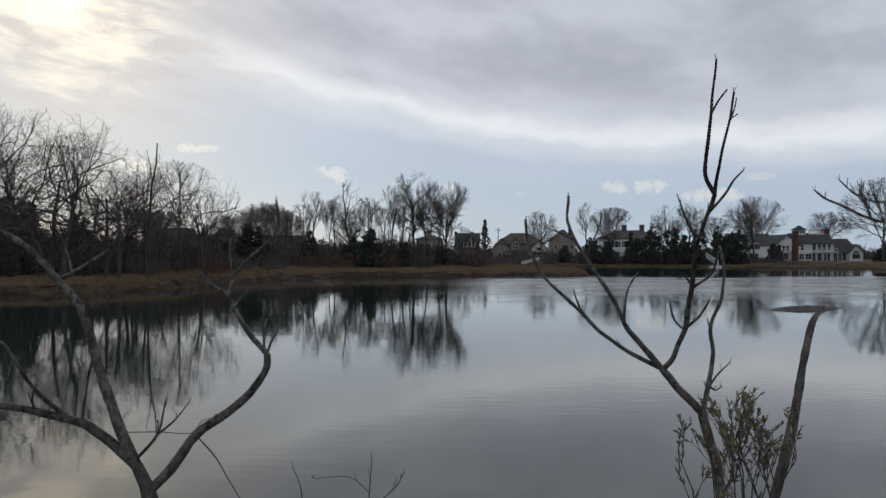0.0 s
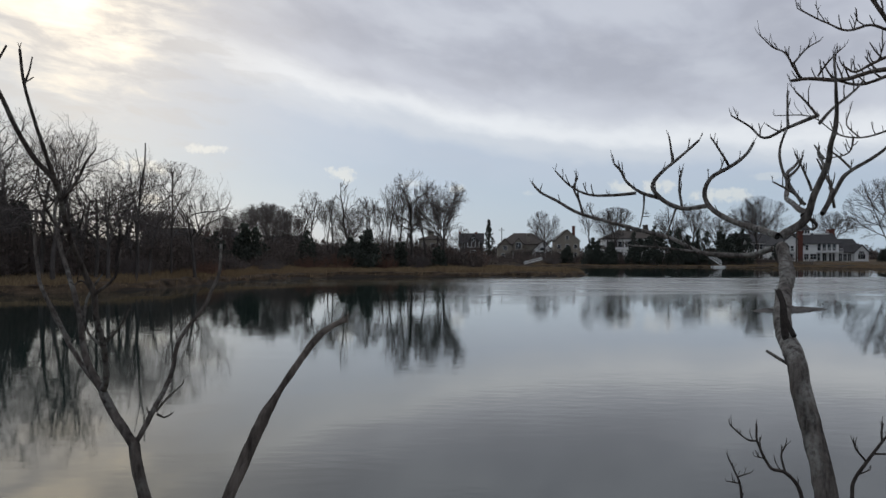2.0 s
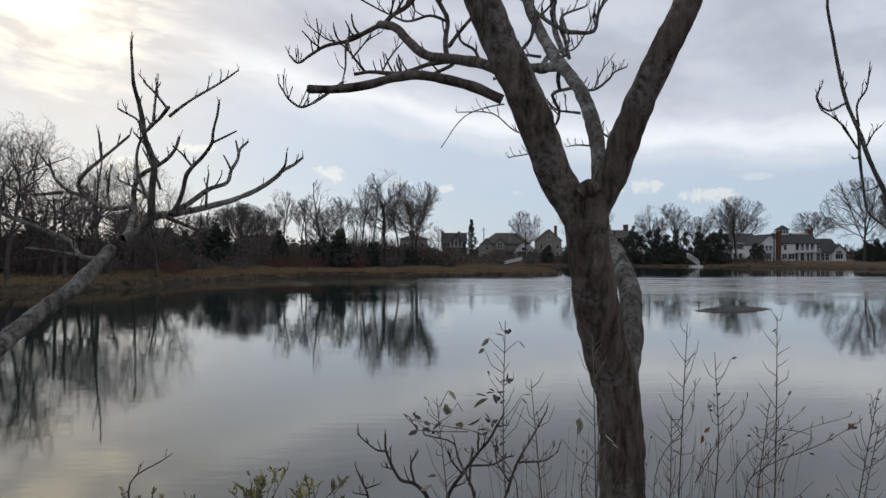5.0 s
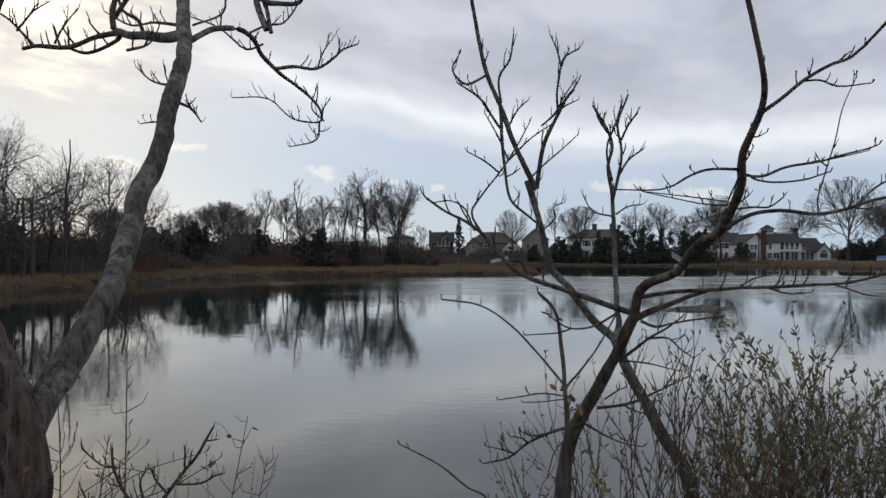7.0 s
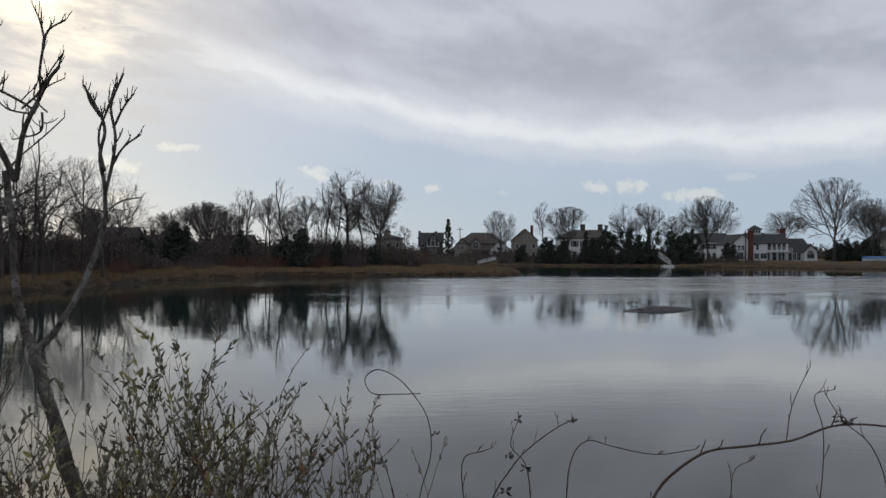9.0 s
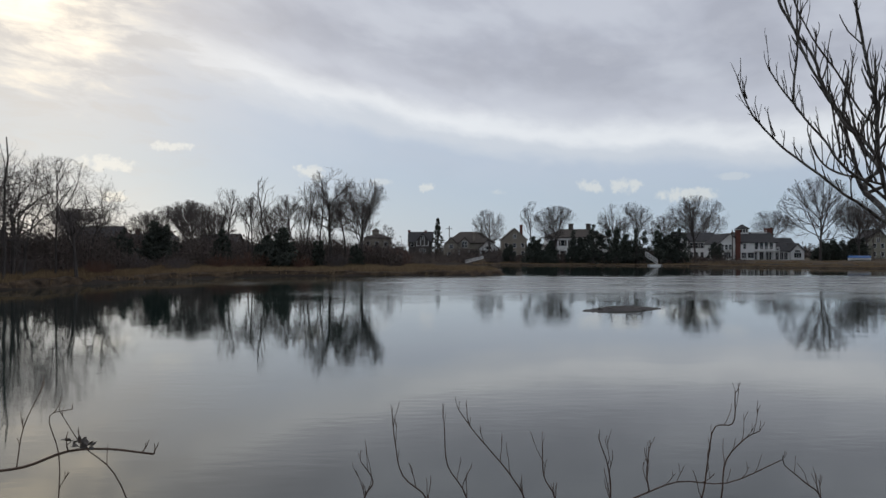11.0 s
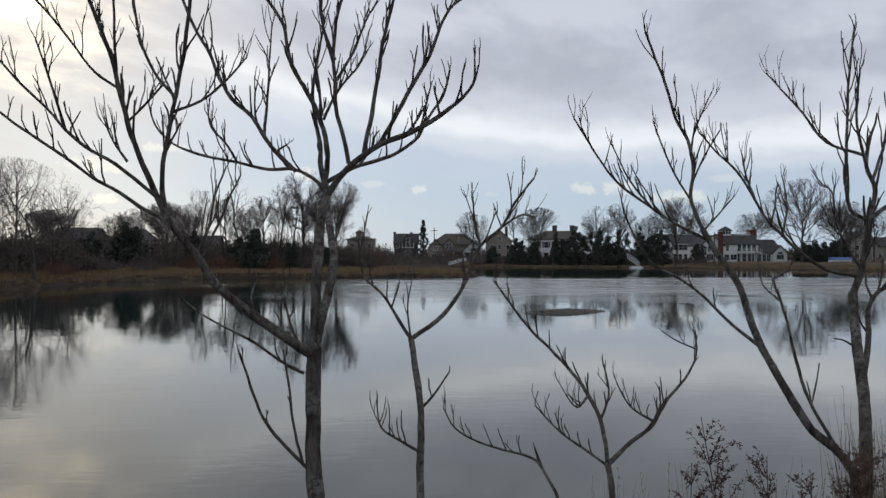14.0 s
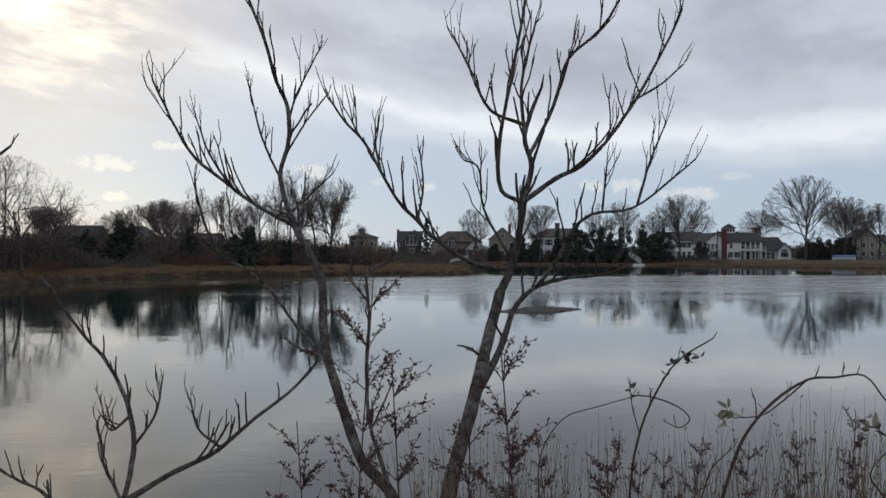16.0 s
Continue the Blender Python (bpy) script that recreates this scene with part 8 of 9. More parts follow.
s.leaves("leaf_dark", 4, 0.024, (0.119, 0.000, 2.666))
s.done()

# right bramble
s = Stem("bramble", "tangled bare bramble arching over dry grass", "shrub", (14.66, 5.35), "twig_brown", 36)
s.limb(0.0055, 0.0022, 5, 0.059, (0.000, 0.000, 2.178), (0.061, 0.000, 2.376), (0.131, 0.000, 2.480), (0.270, 0.000, 2.579), (0.357, 0.000, 2.586), (0.445, 0.000, 2.591), (0.514, 0.000, 2.510))
s.limb(0.0028, 0.0015, 3, 0.052, (0.270, 0.000, 2.579), (0.183, 0.000, 2.505), (0.131, 0.000, 2.471), (0.044, 0.000, 2.462))
s.limb(0.0028, 0.0015, 3, 0.052, (-0.061, 0.000, 2.204), (-0.026, 0.000, 2.307), (0.044, 0.000, 2.376))
s.limb(0.0034, 0.0015, 3, 0.052, (0.510, 0.000, 2.202), (0.461, 0.000, 2.288), (0.549, 0.000, 2.392))
s.leaves("leaf", 6, 0.045, (0.027, 0.000, 2.488))
s.leaves("leaf", 6, 0.045, (0.018, 0.000, 2.454))
s.leaves("leaf", 6, 0.045, (0.470, 0.000, 2.427))
s.done()

# first twigs
s = Stem("bramble", "low bare twigs at the bank's edge", "shrub", (-0.48, 2.42), "twig", 37)
s.limb(0.0021, 0.0011, 2, 0.036, (0.000, 0.000, 2.190), (-0.009, 0.000, 2.270), (-0.032, 0.000, 2.328))
s.limb(0.0021, 0.0011, 2, 0.036, (0.205, 0.000, 2.191), (0.214, 0.000, 2.306), (0.218, 0.000, 2.353))
s.limb(0.0014, 0.0009, 1, 0.029, (0.210, 0.000, 2.249), (0.152, 0.000, 2.297), (0.036, 0.000, 2.293))
s.limb(0.0021, 0.0011, 2, 0.036, (0.205, 0.000, 2.191), (0.295, 0.000, 2.271), (0.316, 0.000, 2.307))
s.done()

# dark antlers
s = Stem("bramble", "dark dead twigs poking up from the bank", "shrub", (4.08, 2.65), "bark_dark", 38)
s.limb(0.0039, 0.0018, 5, 0.033, (0.000, 0.000, 2.393), (-0.043, 0.009, 2.494), (-0.055, 0.014, 2.534), (-0.128, 0.017, 2.554))
s.limb(0.0033, 0.0018, 4, 0.033, (-0.016, 0.003, 2.431), (-0.013, 0.010, 2.480), (-0.008, 0.015, 2.513))
s.limb(0.0039, 0.0018, 5, 0.033, (0.072, 0.000, 2.394), (0.102, 0.007, 2.481), (0.143, 0.016, 2.548), (0.181, 0.025, 2.615))
s.limb(0.0033, 0.0012, 4, 0.033, (0.107, 0.008, 2.489), (0.178, 0.009, 2.494), (0.208, 0.012, 2.514))
s.leaves("leaf", 2, 0.050, (-0.060, 0.024, 2.608))
s.leaves("leaf", 2, 0.050, (-0.025, 0.020, 2.577))
s.leaves("leaf", 2, 0.050, (0.037, 0.029, 2.649))
s.leaves("leaf", 2, 0.050, (0.267, 0.023, 2.602))
s.limb(0.0028, 0.0012, 4, 0.033, (0.087, 0.004, 2.437), (0.053, 0.011, 2.493), (0.053, 0.016, 2.534))
s.done()

# twig bush
s = Stem("bramble", "bare twiggy shrub with a few yellowed leaves", "shrub", (3.26, 2.55), "twig", 39)
s.limb(0.0029, 0.0012, 4, 0.040, (0.000, 0.000, 2.344), (-0.014, 0.000, 2.465), (0.071, 0.000, 2.523))
s.limb(0.0017, 0.0009, 2, 0.029, (-0.370, 0.000, 2.342), (-0.362, 0.000, 2.492), (-0.395, 0.000, 2.611))
s.done()

# waterside shrub
s = Stem("bramble", "dark dead antler-like shrub at the water's edge", "shrub", (3.88, 5.74), "twig", 40)
s.limb(0.0137, 0.0065, 4, 0.084, (0.000, 0.000, 1.381), (-0.105, 0.000, 1.512), (-0.194, 0.000, 1.538), (-0.247, 0.000, 1.617), (-0.292, 0.000, 1.726), (-0.299, 0.000, 1.839))
s.limb(0.0076, 0.0049, 4, 0.068, (-0.292, 0.000, 1.726), (-0.352, 0.000, 1.733), (-0.423, 0.000, 1.785), (-0.479, 0.000, 1.841))
s.limb(0.0061, 0.0032, 2, 0.053, (-0.240, 0.000, 1.607), (-0.314, 0.000, 1.624))
s.limb(0.0091, 0.0049, 4, 0.068, (-0.105, 0.000, 1.512), (-0.130, 0.000, 1.636), (-0.097, 0.000, 1.700))
s.limb(0.0091, 0.0049, 4, 0.068, (-0.397, 0.000, 1.322), (-0.416, 0.000, 1.454), (-0.450, 0.000, 1.525), (-0.480, 0.000, 1.596))
s.limb(0.0061, 0.0032, 2, 0.053, (-0.414, 0.000, 1.437), (-0.506, 0.000, 1.453))
s.limb(0.0061, 0.0032, 2, 0.053, (-0.429, 0.000, 1.480), (-0.337, 0.000, 1.511))
s.done()

# waterside shrub two
s = Stem("bramble", "pale dead shrub with upturned twigs at the water's edge", "shrub", (3.99, 5.27), "twig", 41)
s.limb(0.0124, 0.0059, 5, 0.076, (0.000, 0.000, 1.513), (0.014, 0.000, 1.598), (0.079, 0.000, 1.697), (0.177, 0.000, 1.828), (0.242, 0.000, 1.907), (0.296, 0.000, 1.996), (0.337, 0.000, 2.071))
s.limb(0.0069, 0.0044, 3, 0.055, (0.091, 0.000, 1.714), (0.025, 0.000, 1.793), (0.011, 0.000, 1.847))
s.limb(0.0069, 0.0044, 3, 0.055, (0.185, 0.000, 1.838), (0.185, 0.000, 1.964))
s.limb(0.0069, 0.0037, 4, 0.062, (0.128, 0.000, 1.763), (0.272, 0.000, 1.770), (0.353, 0.000, 1.812), (0.394, 0.000, 1.819))
s.limb(0.0055, 0.0029, 2, 0.048, (0.038, 0.000, 1.635), (0.112, -0.000, 1.664))
s.limb(0.0055, 0.0029, 2, 0.048, (0.296, 0.000, 1.996), (0.361, 0.000, 2.003))
s.done()

# leaf stem
s = Stem("bramble", "thin stem with a few withered reddish leaves", "shrub", (2.84, 2.12), "twig", 42)
s.limb(0.0023, 0.0012, 1, 0.014, (0.000, 0.000, 2.506), (0.005, 0.000, 2.561), (0.005, 0.000, 2.615), (0.001, 0.000, 2.644), (0.014, 0.000, 2.689), (0.024, 0.000, 2.721), (0.019, 0.000, 2.754))
s.limb(0.0014, 0.0007, 1, 0.014, (0.001, 0.000, 2.644), (-0.015, 0.000, 2.669), (-0.032, 0.000, 2.689))
s.limb(0.0014, 0.0007, 0, 0.000, (0.005, 0.000, 2.608), (0.029, 0.000, 2.613), (0.053, 0.000, 2.623))
s.limb(0.0014, 0.0007, 0, 0.000, (0.024, 0.000, 2.721), (0.034, 0.000, 2.725), (0.034, 0.000, 2.737))
s.leaves("leaf_brown", 4, 0.023, (0.005, 0.000, 2.768))
s.leaves("leaf_brown", 3, 0.020, (0.016, 0.000, 2.765))
s.leaves("leaf_yellow", 3, 0.018, (0.014, 0.000, 2.739))
s.leaves("leaf_brown", 2, 0.018, (0.031, 0.000, 2.755))
s.leaves("leaf_yellow", 2, 0.023, (-0.006, 0.000, 2.610))
s.leaves("leaf_yellow", 3, 0.023, (0.027, 0.000, 2.615))
s.leaves("leaf_brown", 1, 0.014, (0.009, 0.000, 2.714))
s.done()

# foot tangle
s = Stem("bramble", "tangle of thin pale twigs at a tree's foot", "shrub", (4.80, 2.75), "twig_pale", 43)
s.limb(0.0016, 0.0009, 6, 0.030, (0.000, 0.000, 2.409), (0.068, 0.000, 2.464), (0.137, 0.000, 2.491), (0.205, 0.000, 2.519), (0.273, 0.000, 2.560), (0.294, 0.000, 2.572))
s.limb(0.0014, 0.0007, 5, 0.027, (-0.055, 0.000, 2.409), (0.000, 0.000, 2.491), (0.068, 0.000, 2.539), (0.145, 0.000, 2.603))
s.limb(0.0014, 0.0007, 5, 0.027, (0.000, 0.000, 2.409), (0.055, 0.000, 2.491), (0.137, 0.000, 2.546), (0.268, 0.000, 2.587))
s.limb(0.0014, 0.0007, 4, 0.027, (-0.137, 0.000, 2.409), (-0.082, 0.000, 2.505), (-0.014, 0.000, 2.587), (0.000, 0.000, 2.638))
s.limb(0.0014, 0.0007, 4, 0.027, (0.082, 0.000, 2.409), (0.109, 0.000, 2.478), (0.171, 0.000, 2.532), (0.096, 0.000, 2.553), (0.027, 0.000, 2.552))
s.limb(0.0014, 0.0007, 3, 0.027, (-0.137, 0.000, 2.409), (-0.109, 0.000, 2.477), (-0.055, 0.000, 2.546))
s.limb(0.0014, 0.0007, 3, 0.027, (0.026, 0.000, 2.430), (0.068, 0.000, 2.478), (0.096, 0.000, 2.532))
s.limb(0.0014, 0.0007, 4, 0.027, (-0.246, 0.000, 2.402), (-0.219, 0.000, 2.491), (-0.150, 0.000, 2.573), (-0.137, 0.000, 2.668))
s.limb(0.0014, 0.0007, 4, 0.027, (-0.438, 0.000, 2.402), (-0.410, 0.000, 2.477), (-0.356, 0.000, 2.531), (-0.349, 0.000, 2.572))
s.leaves("leaf_brown", 5, 0.019, (0.273, 0.000, 2.553))
s.leaves("leaf_brown", 4, 0.016, (0.218, 0.000, 2.532))
s.leaves("leaf_dark", 4, 0.014, (0.178, 0.000, 2.485))
s.leaves("leaf_brown", 2, 0.033, (-0.116, 0.000, 2.539))
s.leaves("leaf_dark", 5, 0.018, (-0.103, 0.000, 2.607))
s.leaves("leaf_dark", 4, 0.016, (-0.082, 0.000, 2.641))
s.done()

# leafy arch
s = Stem("bramble", "arching shoot with dark curled leaves", "shrub", (4.18, 2.62), "twig_brown", 44)
s.limb(0.0015, 0.0008, 2, 0.023, (0.000, 0.000, 2.444), (-0.038, 0.000, 2.513), (-0.077, 0.000, 2.564), (-0.192, 0.000, 2.590), (-0.269, 0.000, 2.605))
s.limb(0.0013, 0.0008, 1, 0.018, (-0.120, 0.000, 2.574), (-0.179, 0.000, 2.574), (-0.249, 0.000, 2.577))
s.limb(0.0013, 0.0008, 2, 0.018, (-0.014, 0.000, 2.470), (-0.077, 0.000, 2.501), (-0.125, 0.000, 2.526))
s.leaves("leaf_dark", 3, 0.031, (-0.258, 0.000, 2.605))
s.leaves("leaf_dark", 2, 0.025, (-0.233, 0.000, 2.602))
s.leaves("leaf_dark", 3, 0.031, (-0.211, 0.000, 2.577))
s.leaves("leaf_dark", 2, 0.025, (-0.243, 0.000, 2.577))
s.leaves("leaf_dark", 5, 0.028, (-0.064, 0.000, 2.596))
s.leaves("leaf_dark", 3, 0.031, (-0.067, 0.000, 2.577))
s.leaves("leaf_dark", 5, 0.025, (-0.045, 0.000, 2.647))
s.leaves("leaf_dark", 5, 0.023, (-0.026, 0.000, 2.698))
s.leaves("leaf_dark", 4, 0.023, (-0.052, 0.000, 2.672))
s.leaves("leaf_dark", 4, 0.020, (-0.014, 0.000, 2.819))
s.leaves("leaf_dark", 3, 0.023, (-0.045, 0.000, 2.539))
s.done()


# ---------------------------------------------------------------- low growth on the near bank
def leafy_bush(x, y, wide, deep, top, stems, leaf, seed, label, size=0.026, bark_name="twig_pale", thick=0.0030, shoots=(0.56, 0.24, 0.15, 0.10), full=8, other="", share=0.0, spread=0.30, sway=0.06):
    """Stems that fan out of one foot and fork again and again; the last shoots carry small upright leaves."""
    rng = random.Random(seed)
    z = ground_z(x, y) - 0.04
    t = tagged(empty("bush", (x, y, z)), label, "shrub")
    high = top - z
    leaves, second, fine = Soup(), Soup(), Soup()

    def run(p, d, long, lift):
        pts = [p]
        for _ in range(4):
            d = (d + Vector((rng.gauss(0, 0.01 + sway), rng.gauss(0, 0.01 + sway), lift))).normalized()
            pts.append(pts[-1] + d * long / 4)
        return pts, d

    def fork(p, d, level, r, tall):
        if level == len(shoots):
            return
        pts, e = run(p, d, shoots[level] * tall * rng.uniform(0.70, 1.20), 0.025)
        last = level == len(shoots) - 1
        fine.tube(pts, taper(r, r * 0.72 if not last else 0.0006, 5), 4)
        if not last:
            for k in range(rng.choice((2, 2, 3))):
                side = Vector((rng.gauss(0, 1), rng.gauss(0, 1), 0.2)).normalized()
                fork(pts[rng.choice((2, 3, 4)) if k else 4], (e + side * rng.uniform(0.5, 1.3) * spread).normalized(), level + 1, r * 0.72, tall)
        if level >= len(shoots) - 2 and rng.random() < 0.86:
            soup = second if rng.random() < share else leaves
            for _ in range(rng.randint(full // 2, full + 3) if last else full // 2):
                v = (0.15 + 0.85 * rng.random() ** 0.7) * 4
                m = min(int(v), 3)
                w = (e * 0.9 + Vector((rng.gauss(0, 0.6), rng.gauss(0, 0.6), rng.uniform(-0.25, 0.5)))).normalized()
                soup.leaf(pts[m].lerp(pts[m + 1], v - m), w, size * rng.uniform(0.5, 1.15) * (1.1 - 0.09 * v), rng.uniform(0.26, 0.40))

    for i in range(stems):
        a = (i + rng.random()) / stems * 2 - 1
        b = rng.uniform(-1, 1)
        tall = high * (1 - 0.14 * a * a) * rng.uniform(1 - 3 * sway, 1 + sway)
        foot = Vector((a * wide * 0.30 + rng.gauss(0, 0.05 * wide), b * deep * 0.3, 0))
        d = Vector((a * wide * 0.55 / high + rng.gauss(0, sway), b * deep * 0.4 / high, 1)).normalized()
        line, e = run(foot, d, shoots[0] * tall, 0.01)
        line = smooth_line(line, 4)
        r = thick * rng.uniform(0.8, 1.2)
        s = Soup()
        s.tube(line, taper(r, r * 0.75, len(line)), 6)
        part("stem", s, M[bark_name], t, "", True)
        for k in range(rng.choice((2, 3, 3))):
            side = Vector((rng.gauss(0, 1), rng.gauss(0, 1), 0.2)).normalized()
            fork(line[-1 - rng.choice((0, 1, 4)) if k else -1], (e + side * rng.uniform(0.3, 1.0) * spread).normalized(), 1, r * 0.66, tall)
    tagged(part("twig_spray", fine, M[bark_name], t, "", True), kind="stuff")
    tagged(part("foliage", leaves, M[leaf], t), kind="stuff")
    if second.v:
        tagged(part("foliage", second, M[other], t, "yellowing leaves"), kind="stuff")
    return t


def stalk(x, y, top, seed, leaf=None, leaves=0, size=0.04, label="thin upright stalk with short paired side twigs", lean=0.0, twigs=17, reach=0.10):
    """A straight thin shoot with paired side twigs."""
    rng = random.Random(seed)
    z = ground_z(x, y) - 0.04
    t = tagged(empty("shoot", (x, y, z)), label, "shrub", "thin shoots round the forked tree")
    h = top - z
    line = smooth_line([Vector((0, 0, 0)), Vector((lean * 0.3 + rng.gauss(0, 0.01), 0, h * 0.45)), Vector((lean * 0.7 + rng.gauss(0, 0.01), 0, h * 0.8)), Vector((lean, 0, h))], 7)
    s = Soup()
    s.tube(line, taper(0.0032, 0.0009, len(line)), 6)
    part("stem", s, M["twig_pale"], t, "", True)
    tw, lf = Soup(), Soup()
    for i in range(twigs):
        u = 0.46 + 0.53 * (i + rng.random() * 0.9) / twigs
        j = min(int(u * (len(line) - 1)), len(line) - 2)
        for side in (-1, 1):
            if rng.random() < 0.3:
                continue
            ln = reach * rng.uniform(0.45, 1.1) * (1.25 - 0.8 * (u - 0.5) / 0.5)
            d = Vector((side * rng.uniform(0.3, 0.9), rng.gauss(0, 0.7), rng.uniform(0.35, 1.0))).normalized()
            p = line[j].lerp(line[j + 1], u * (len(line) - 1) - j)
            e = p + d * ln + Vector((0, 0, 0.2 * ln))
            tw.tube([p, p + d * ln * 0.5 + Vector((rng.gauss(0, 0.006), 0, rng.gauss(0, 0.004))), e], [0.0011, 0.0009, 0.0006], 4)
            if leaves and rng.random() < leaves:
                lf.leaf(e, Vector((side * rng.random(), rng.gauss(0, 0.4), rng.uniform(-0.9, 0.5))), size * rng.uniform(0.4, 0.75), 0.42)
    tagged(part("twig_spray", tw, M["twig_pale"], t, "", True), kind="stuff")
    if lf.v:
        tagged(part("foliage", lf, M[leaf], t), kind="stuff")
    return t


def plume(x, y, top, seed, wide=0.16, label="dry reddish-brown weed with feathery seed heads", arms=64):
    """A dead weed: a stem with rising side sprays full of seed clumps."""
    rng = random.Random(seed)
    z = ground_z(x, y) - 0.04
    t = tagged(empty("weed", (x, y, z)), label, "weed", "dry weeds on the near bank")
    h = top - z
    line = smooth_line([Vector((0, 0, 0)), Vector((rng.gauss(0, 0.02), 0, h * 0.5)), Vector((rng.gauss(0, 0.03), rng.gauss(0, 0.02), h))], 10)
    s = Soup()
    s.tube(line, taper(0.0032, 0.0010, len(line)), 6)
    part("stem", s, M["seed"], t, "", True)
    tw, sd = Soup(), Soup()
    for i in range(arms):
        u = 0.30 + 0.69 * (i + rng.random()) / arms
        j = min(int(u * (len(line) - 1)), len(line) - 2)
        a = rng.uniform(0, 6.283)
        ln = wide * (1.15 - 0.80 * u) * rng.uniform(0.5, 1.35)
        d = Vector((math.cos(a) * 0.8, math.sin(a) * 0.6, rng.uniform(0.6, 1.5))).normalized()
        arm = [line[j]]
        # rises, then bows outwards
        for q in range(6):
            d = (d + Vector((rng.gauss(0, 0.07) + math.cos(a) * 0.05, rng.gauss(0, 0.07), 0.09 - 0.05 * q))).normalized()
            arm.append(arm[-1] + d * ln / 6)
        tw.tube(arm, taper(0.0011, 0.0004, 7), 4)
        # short spikes, packed with seed husks, stand along the outer part
        for q in range(int(ln / 0.0042)):
            v = 0.12 + 0.87 * rng.random()
            m = min(int(v * 6), 5)
            p = arm[m].lerp(arm[m + 1], v * 6 - m)
            w = (d * 0.8 + Vector((rng.gauss(0, 0.7), rng.gauss(0, 0.7), rng.gauss(0.1, 0.5)))).normalized()
            e = p + w * rng.uniform(0.006, 0.017)
            tw.tube([p, e], [0.0005, 0.0004], 3)
            for _ in range(4):
                sd.leaf(p.lerp(e, rng.uniform(0.2, 1.0)), w + Vector((rng.uniform(-1, 1), rng.uniform(-1, 1), rng.uniform(-0.6, 0.8))), rng.uniform(0.0034, 0.0075), 0.5)
    tagged(part("twig_spray", tw, M["seed"], t, "", True), kind="stuff")
    tagged(part("seed_head", sd, M["seed"], t), kind="stuff")


def dead_pole():
    """A split, weathered dead stem without branches."""
    x, y = 0.98, 2.33
    z = ground_z(x, y) - 0.05
    t = tagged(empty("dead_trunk", (x, y, z)), "weathered split dead trunk standing without branches", "tree")
    path = ((0.865, 2.26, z), (0.920, 2.29, 2.16), (0.962, 2.31, 2.309), (1.003, 2.335, 2.415), (1.040, 2.37, 2.516), (1.070, 2.405, 2.589), (1.122, 2.48, 2.690), (1.185, 2.56, 2.780), (1.240, 2.62, 2.815))
    line = smooth_line([Vector((a - x, b - y, c - z)) for a, b, c in path], 9)
    n = len(line)
    s = Soup()
    # two halves, twisted about each other, with the split between them
    for half in (-1, 1):
        off = [Vector((half * (0.0085 - 0.005 * i / n) * math.cos(i * 0.09 + 0.3), half * 0.006 * math.sin(i * 0.09 + 0.3), 0)) for i in range(n)]
        knob = [1 + 0.45 * math.exp(-((i - 0.62 * n) / 4.0) ** 2) for i in range(n)]
        rough_tube(s, [p + o for p, o in zip(line, off)], [r * k for r, k in zip(taper(0.0125, 0.0062, n), knob)], 14, 0.30, 3 + half)
    part("trunk", s, M["dry_wood"], t, "", True)
    c = Soup()
    tip = line[-1]
    for k in range(5):
        b = tip + Vector((random.Random(k).uniform(-0.007, 0.007), random.Random(k + 9).uniform(-0.007, 0.007), -0.01))
        c.tube([b, b + Vector((0.006 * k - 0.008, 0, 0.022 + 0.006 * (k % 3)))], [0.005, 0.0008], 5)
    part("splinter", c, M["dry_wood"], t)


dead_pole()
leafy_bush(0.578, 1.50, 0.09, 0.08, 2.765, 7, "leaf", 201, "small shrub with narrow olive-green leaves", 0.018, "twig", 0.0019, (0.88, 0.055, 0.045, 0.04), 9, "leaf_yellow", 0.12, 0.60, 0.010)
leafy_bush(0.490, 1.50, 0.03, 0.05, 2.70, 3, "leaf", 202, "low shrub with narrow olive-green leaves", 0.018, "twig", 0.0019, (0.90, 0.05, 0.04, 0.03), 9, "leaf_yellow", 0.08, 0.70, 0.010)
leafy_bush(6.16, 3.40, 0.56, 0.40, 2.84, 16, "leaf", 203, "open leggy bush with small olive leaves", 0.022, "twig_brown", 0.0034, (0.55, 0.20, 0.14, 0.10), 4, "leaf_brown", 0.10, 0.50)
leafy_bush(6.42, 3.34, 0.34, 0.40, 2.83, 15, "leaf", 204, "leggy bush with grey-green and olive leaves", 0.027, "twig_brown", 0.0034, (0.55, 0.20, 0.14, 0.10), 12, "leaf_yellow", 0.18, 0.55)
leafy_bush(6.67, 3.36, 0.32, 0.40, 2.83, 15, "leaf", 205, "dense leggy bush with olive leaves", 0.028, "twig_brown", 0.0034, (0.55, 0.20, 0.14, 0.10), 13, "leaf_yellow", 0.25, 0.55)
leafy_bush(6.90, 3.36, 0.26, 0.36, 2.79, 13, "leaf", 210, "leggy bush with small olive leaves at its shoot ends", 0.024, "twig_brown", 0.0032, (0.55, 0.20, 0.14, 0.10), 8, "leaf_brown", 0.10, 0.55)
leafy_bush(6.72, 3.24, 0.46, 0.30, 2.60, 18, "leaf_yellow", 209, "low bush with yellowing olive leaves", 0.026, "twig_brown", 0.0030, (0.55, 0.20, 0.14, 0.10), 12, "leaf", 0.5, 0.65)
leafy_bush(7.08, 3.30, 0.40, 0.30, 2.50, 13, "leaf_brown", 206, "low bush with browned small leaves", 0.023, "twig_brown", 0.0030, (0.55, 0.20, 0.14, 0.10), 7, "leaf", 0.4, 0.65)
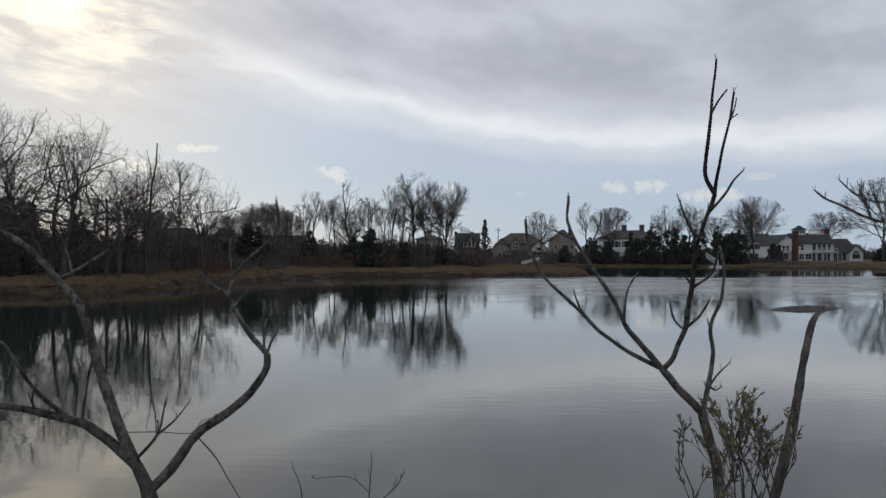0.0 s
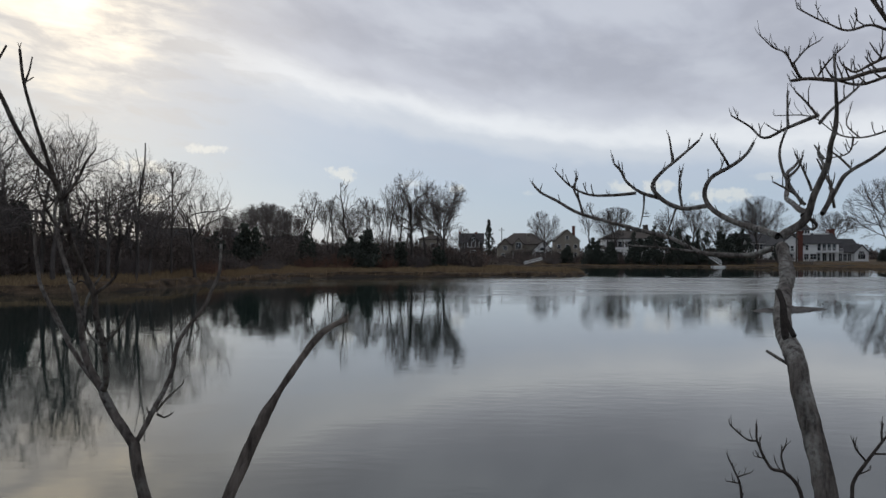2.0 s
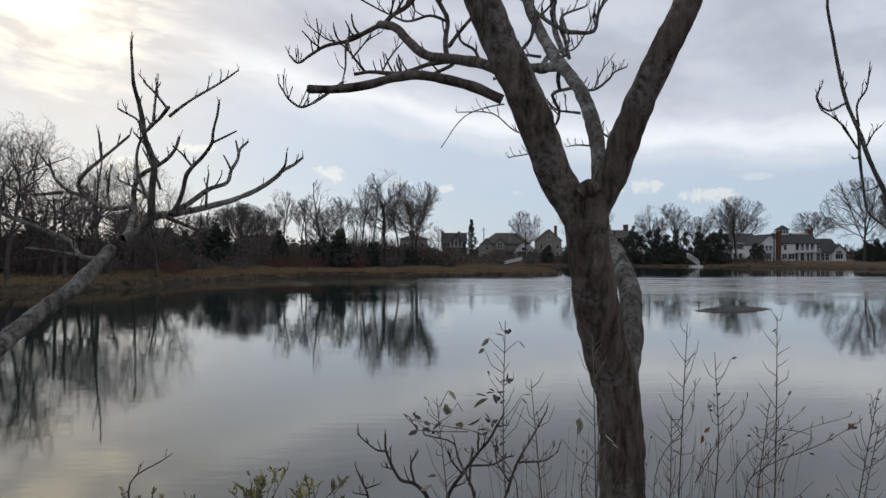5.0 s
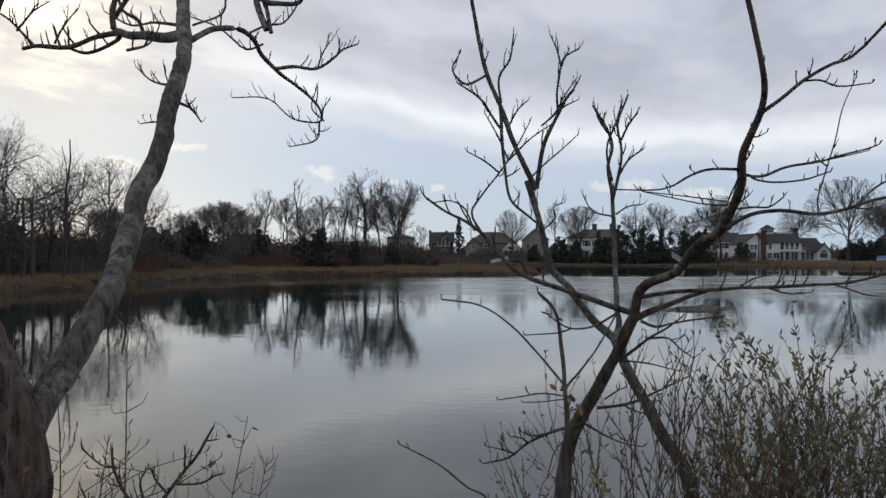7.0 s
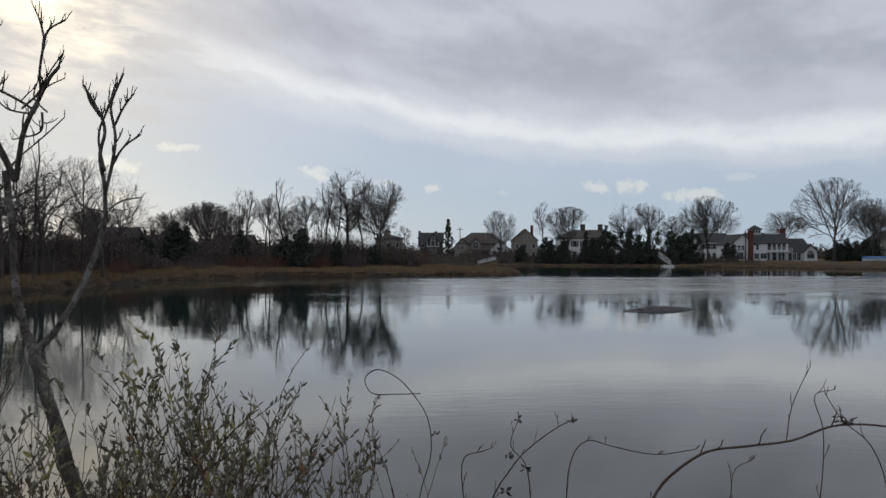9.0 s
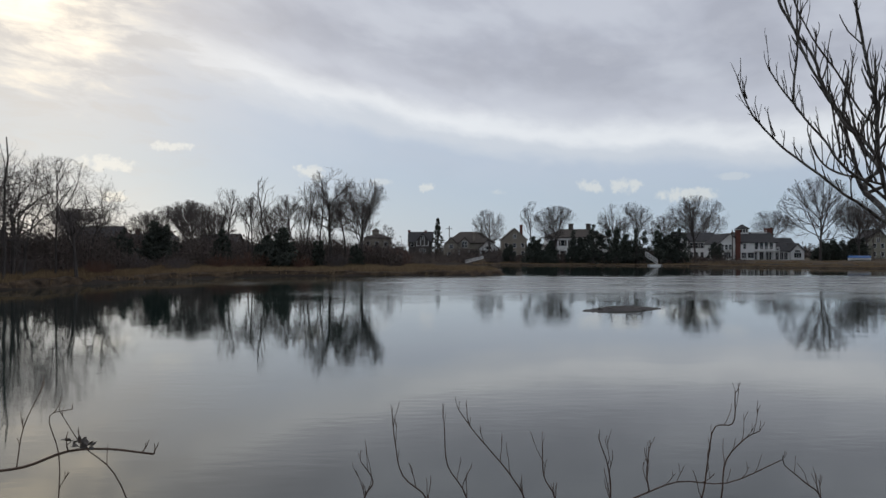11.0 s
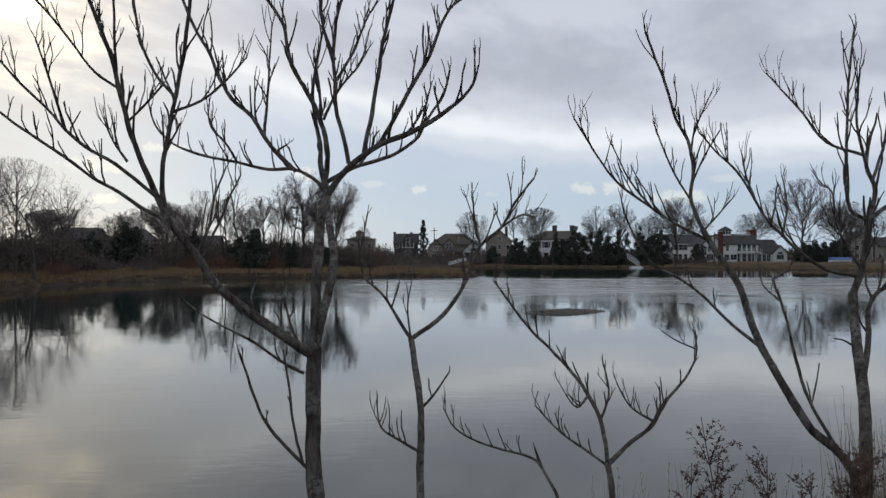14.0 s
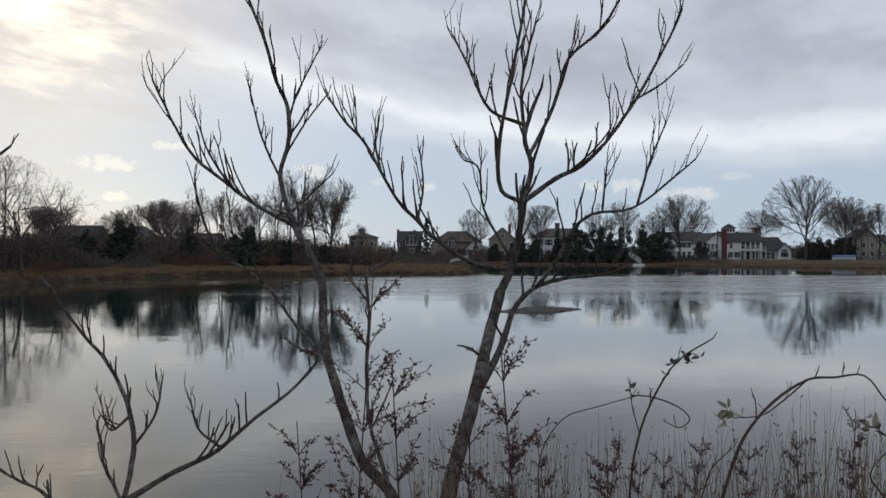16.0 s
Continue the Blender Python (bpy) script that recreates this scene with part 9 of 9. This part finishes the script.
leafy_bush(3.64, 2.58, 0.30, 0.20, 2.51, 9, "leaf_yellow", 207, "low bush with yellow-green leaves", 0.026, "twig", 0.0026, (0.80, 0.09, 0.06, 0.05), 8, "leaf", 0.3, 0.70, 0.02)
leafy_bush(3.36, 2.62, 0.20, 0.14, 2.47, 6, "leaf", 208, "low bush with sparse olive leaves", 0.024, "twig", 0.0026, (0.82, 0.08, 0.06, 0.05), 6, "leaf_yellow", 0.3, 0.70, 0.02)
for x, y, top, leaf, many, size, lean, seed in ((4.60, 2.72, 2.83, None, 0, 0, 0.03, 211), (4.68, 2.74, 2.75, "leaf", 0.15, 0.035, 0.03, 212), (4.84, 2.72, 2.85, "leaf", 0.12, 0.03, 0.03, 213), (4.41, 2.75, 2.80, None, 0, 0, -0.03, 214), (4.27, 2.72, 2.68, "leaf", 0.1, 0.04, -0.06, 215),
                                                (4.15, 2.55, 2.85, "leaf", 0.55, 0.042, -0.02, 216), (4.06, 2.55, 2.66, "leaf", 0.4, 0.045, -0.10, 217), (4.95, 2.70, 2.66, "leaf_brown", 0.2, 0.035, 0.18, 218), (4.76, 2.70, 2.62, "leaf_brown", 0.15, 0.03, 0.08, 219), 
                                                (4.33, 2.60, 2.60, "leaf", 0.3, 0.05, 0.04, 221), (5.02, 2.75, 2.56, "leaf_brown", 0.2, 0.03, 0.14, 222), (4.52, 2.66, 2.60, None, 0, 0, 0.05, 223)):
    stalk(x + 0.022, y + 0.06, top, seed, leaf, many, size, lean=lean)
for i, (x, y, top, wide) in enumerate(((12.68, 4.28, 2.60, 0.20), (12.58, 4.28, 2.48, 0.16), (12.79, 4.26, 2.52, 0.18), (12.94, 4.23, 2.51, 0.17), (12.85, 4.25, 2.47, 0.16), (12.99, 4.24, 2.55, 0.15), (13.06, 4.24, 2.52, 0.15),
                                       (13.13, 4.24, 2.54, 0.16), (13.26, 4.40, 2.47, 0.16), (13.47, 4.40, 2.51, 0.17), (13.36, 4.35, 2.45, 0.16), (13.64, 4.45, 2.94, 0.23), (13.72, 4.30, 2.80, 0.16), (13.91, 4.27, 2.83, 0.20), (13.82, 4.30, 2.72, 0.17), (13.55, 4.42, 2.66, 0.16), (13.98, 4.98, 2.50, 0.14),
                                       (14.10, 5.06, 2.50, 0.12), (14.47, 5.13, 2.46, 0.12), (14.23, 5.03, 2.50, 0.12), (14.33, 5.08, 2.42, 0.12), (14.17, 4.70, 2.54, 0.13), (14.39, 4.98, 2.46, 0.12), (14.62, 5.08, 2.46, 0.13), (14.80, 5.18, 2.46, 0.13), (14.98, 5.18, 2.52, 0.14),
                                       (12.20, 4.60, 2.24, 0.08), (11.86, 5.08, 2.13, 0.07))):
    plume(x, y, top, 231 + i, wide)


def bank_grass():
    """Dry grass and thin weeds along the near bank."""
    rng = random.Random(77)
    s = Soup()
    for x0, x1, y0, y1, top, n in ((13.7, 15.6, 4.9, 5.5, 2.42, 900), (13.5, 14.1, 4.9, 5.3, 2.35, 260), (4.2, 5.0, 2.7, 3.0, 2.50, 160), (6.3, 7.4, 3.0, 3.4, 2.36, 260), (12.6, 13.5, 5.0, 5.4, 2.18, 200), (7.2, 8.3, 3.0, 3.3, 2.30, 160), (15.0, 16.6, 5.0, 6.0, 2.42, 500)):
        for _ in range(n):
            x, y = rng.uniform(x0, x1), rng.uniform(y0, y1) + 0.2
            z = ground_z(x, y)
            h = (top - z) * rng.uniform(0.6, 1.05)
            a, lean = rng.uniform(0, 6.28), rng.uniform(0.02, 0.14)
            b = Vector((x, y, z - 0.03))
            m = b + Vector((math.cos(a) * lean * 0.3, math.sin(a) * lean * 0.3, h * 0.6))
            e = b + Vector((math.cos(a) * lean, math.sin(a) * lean, h))
            s.tube([b, m, e], [0.0020, 0.0014, 0.0005], 3, False)
            if rng.random() < 0.35:
                for q in range(7):
                    s.leaf(m.lerp(e, 0.45 + 0.55 * q / 6), Vector((rng.uniform(-0.6, 0.6), rng.uniform(-0.6, 0.6), 1)), rng.uniform(0.008, 0.016), 0.4)
    tagged(part("bank_grass", s, M["straw"], None), "dry straw-coloured grass on the near bank", "grass", kind="stuff")


bank_grass()
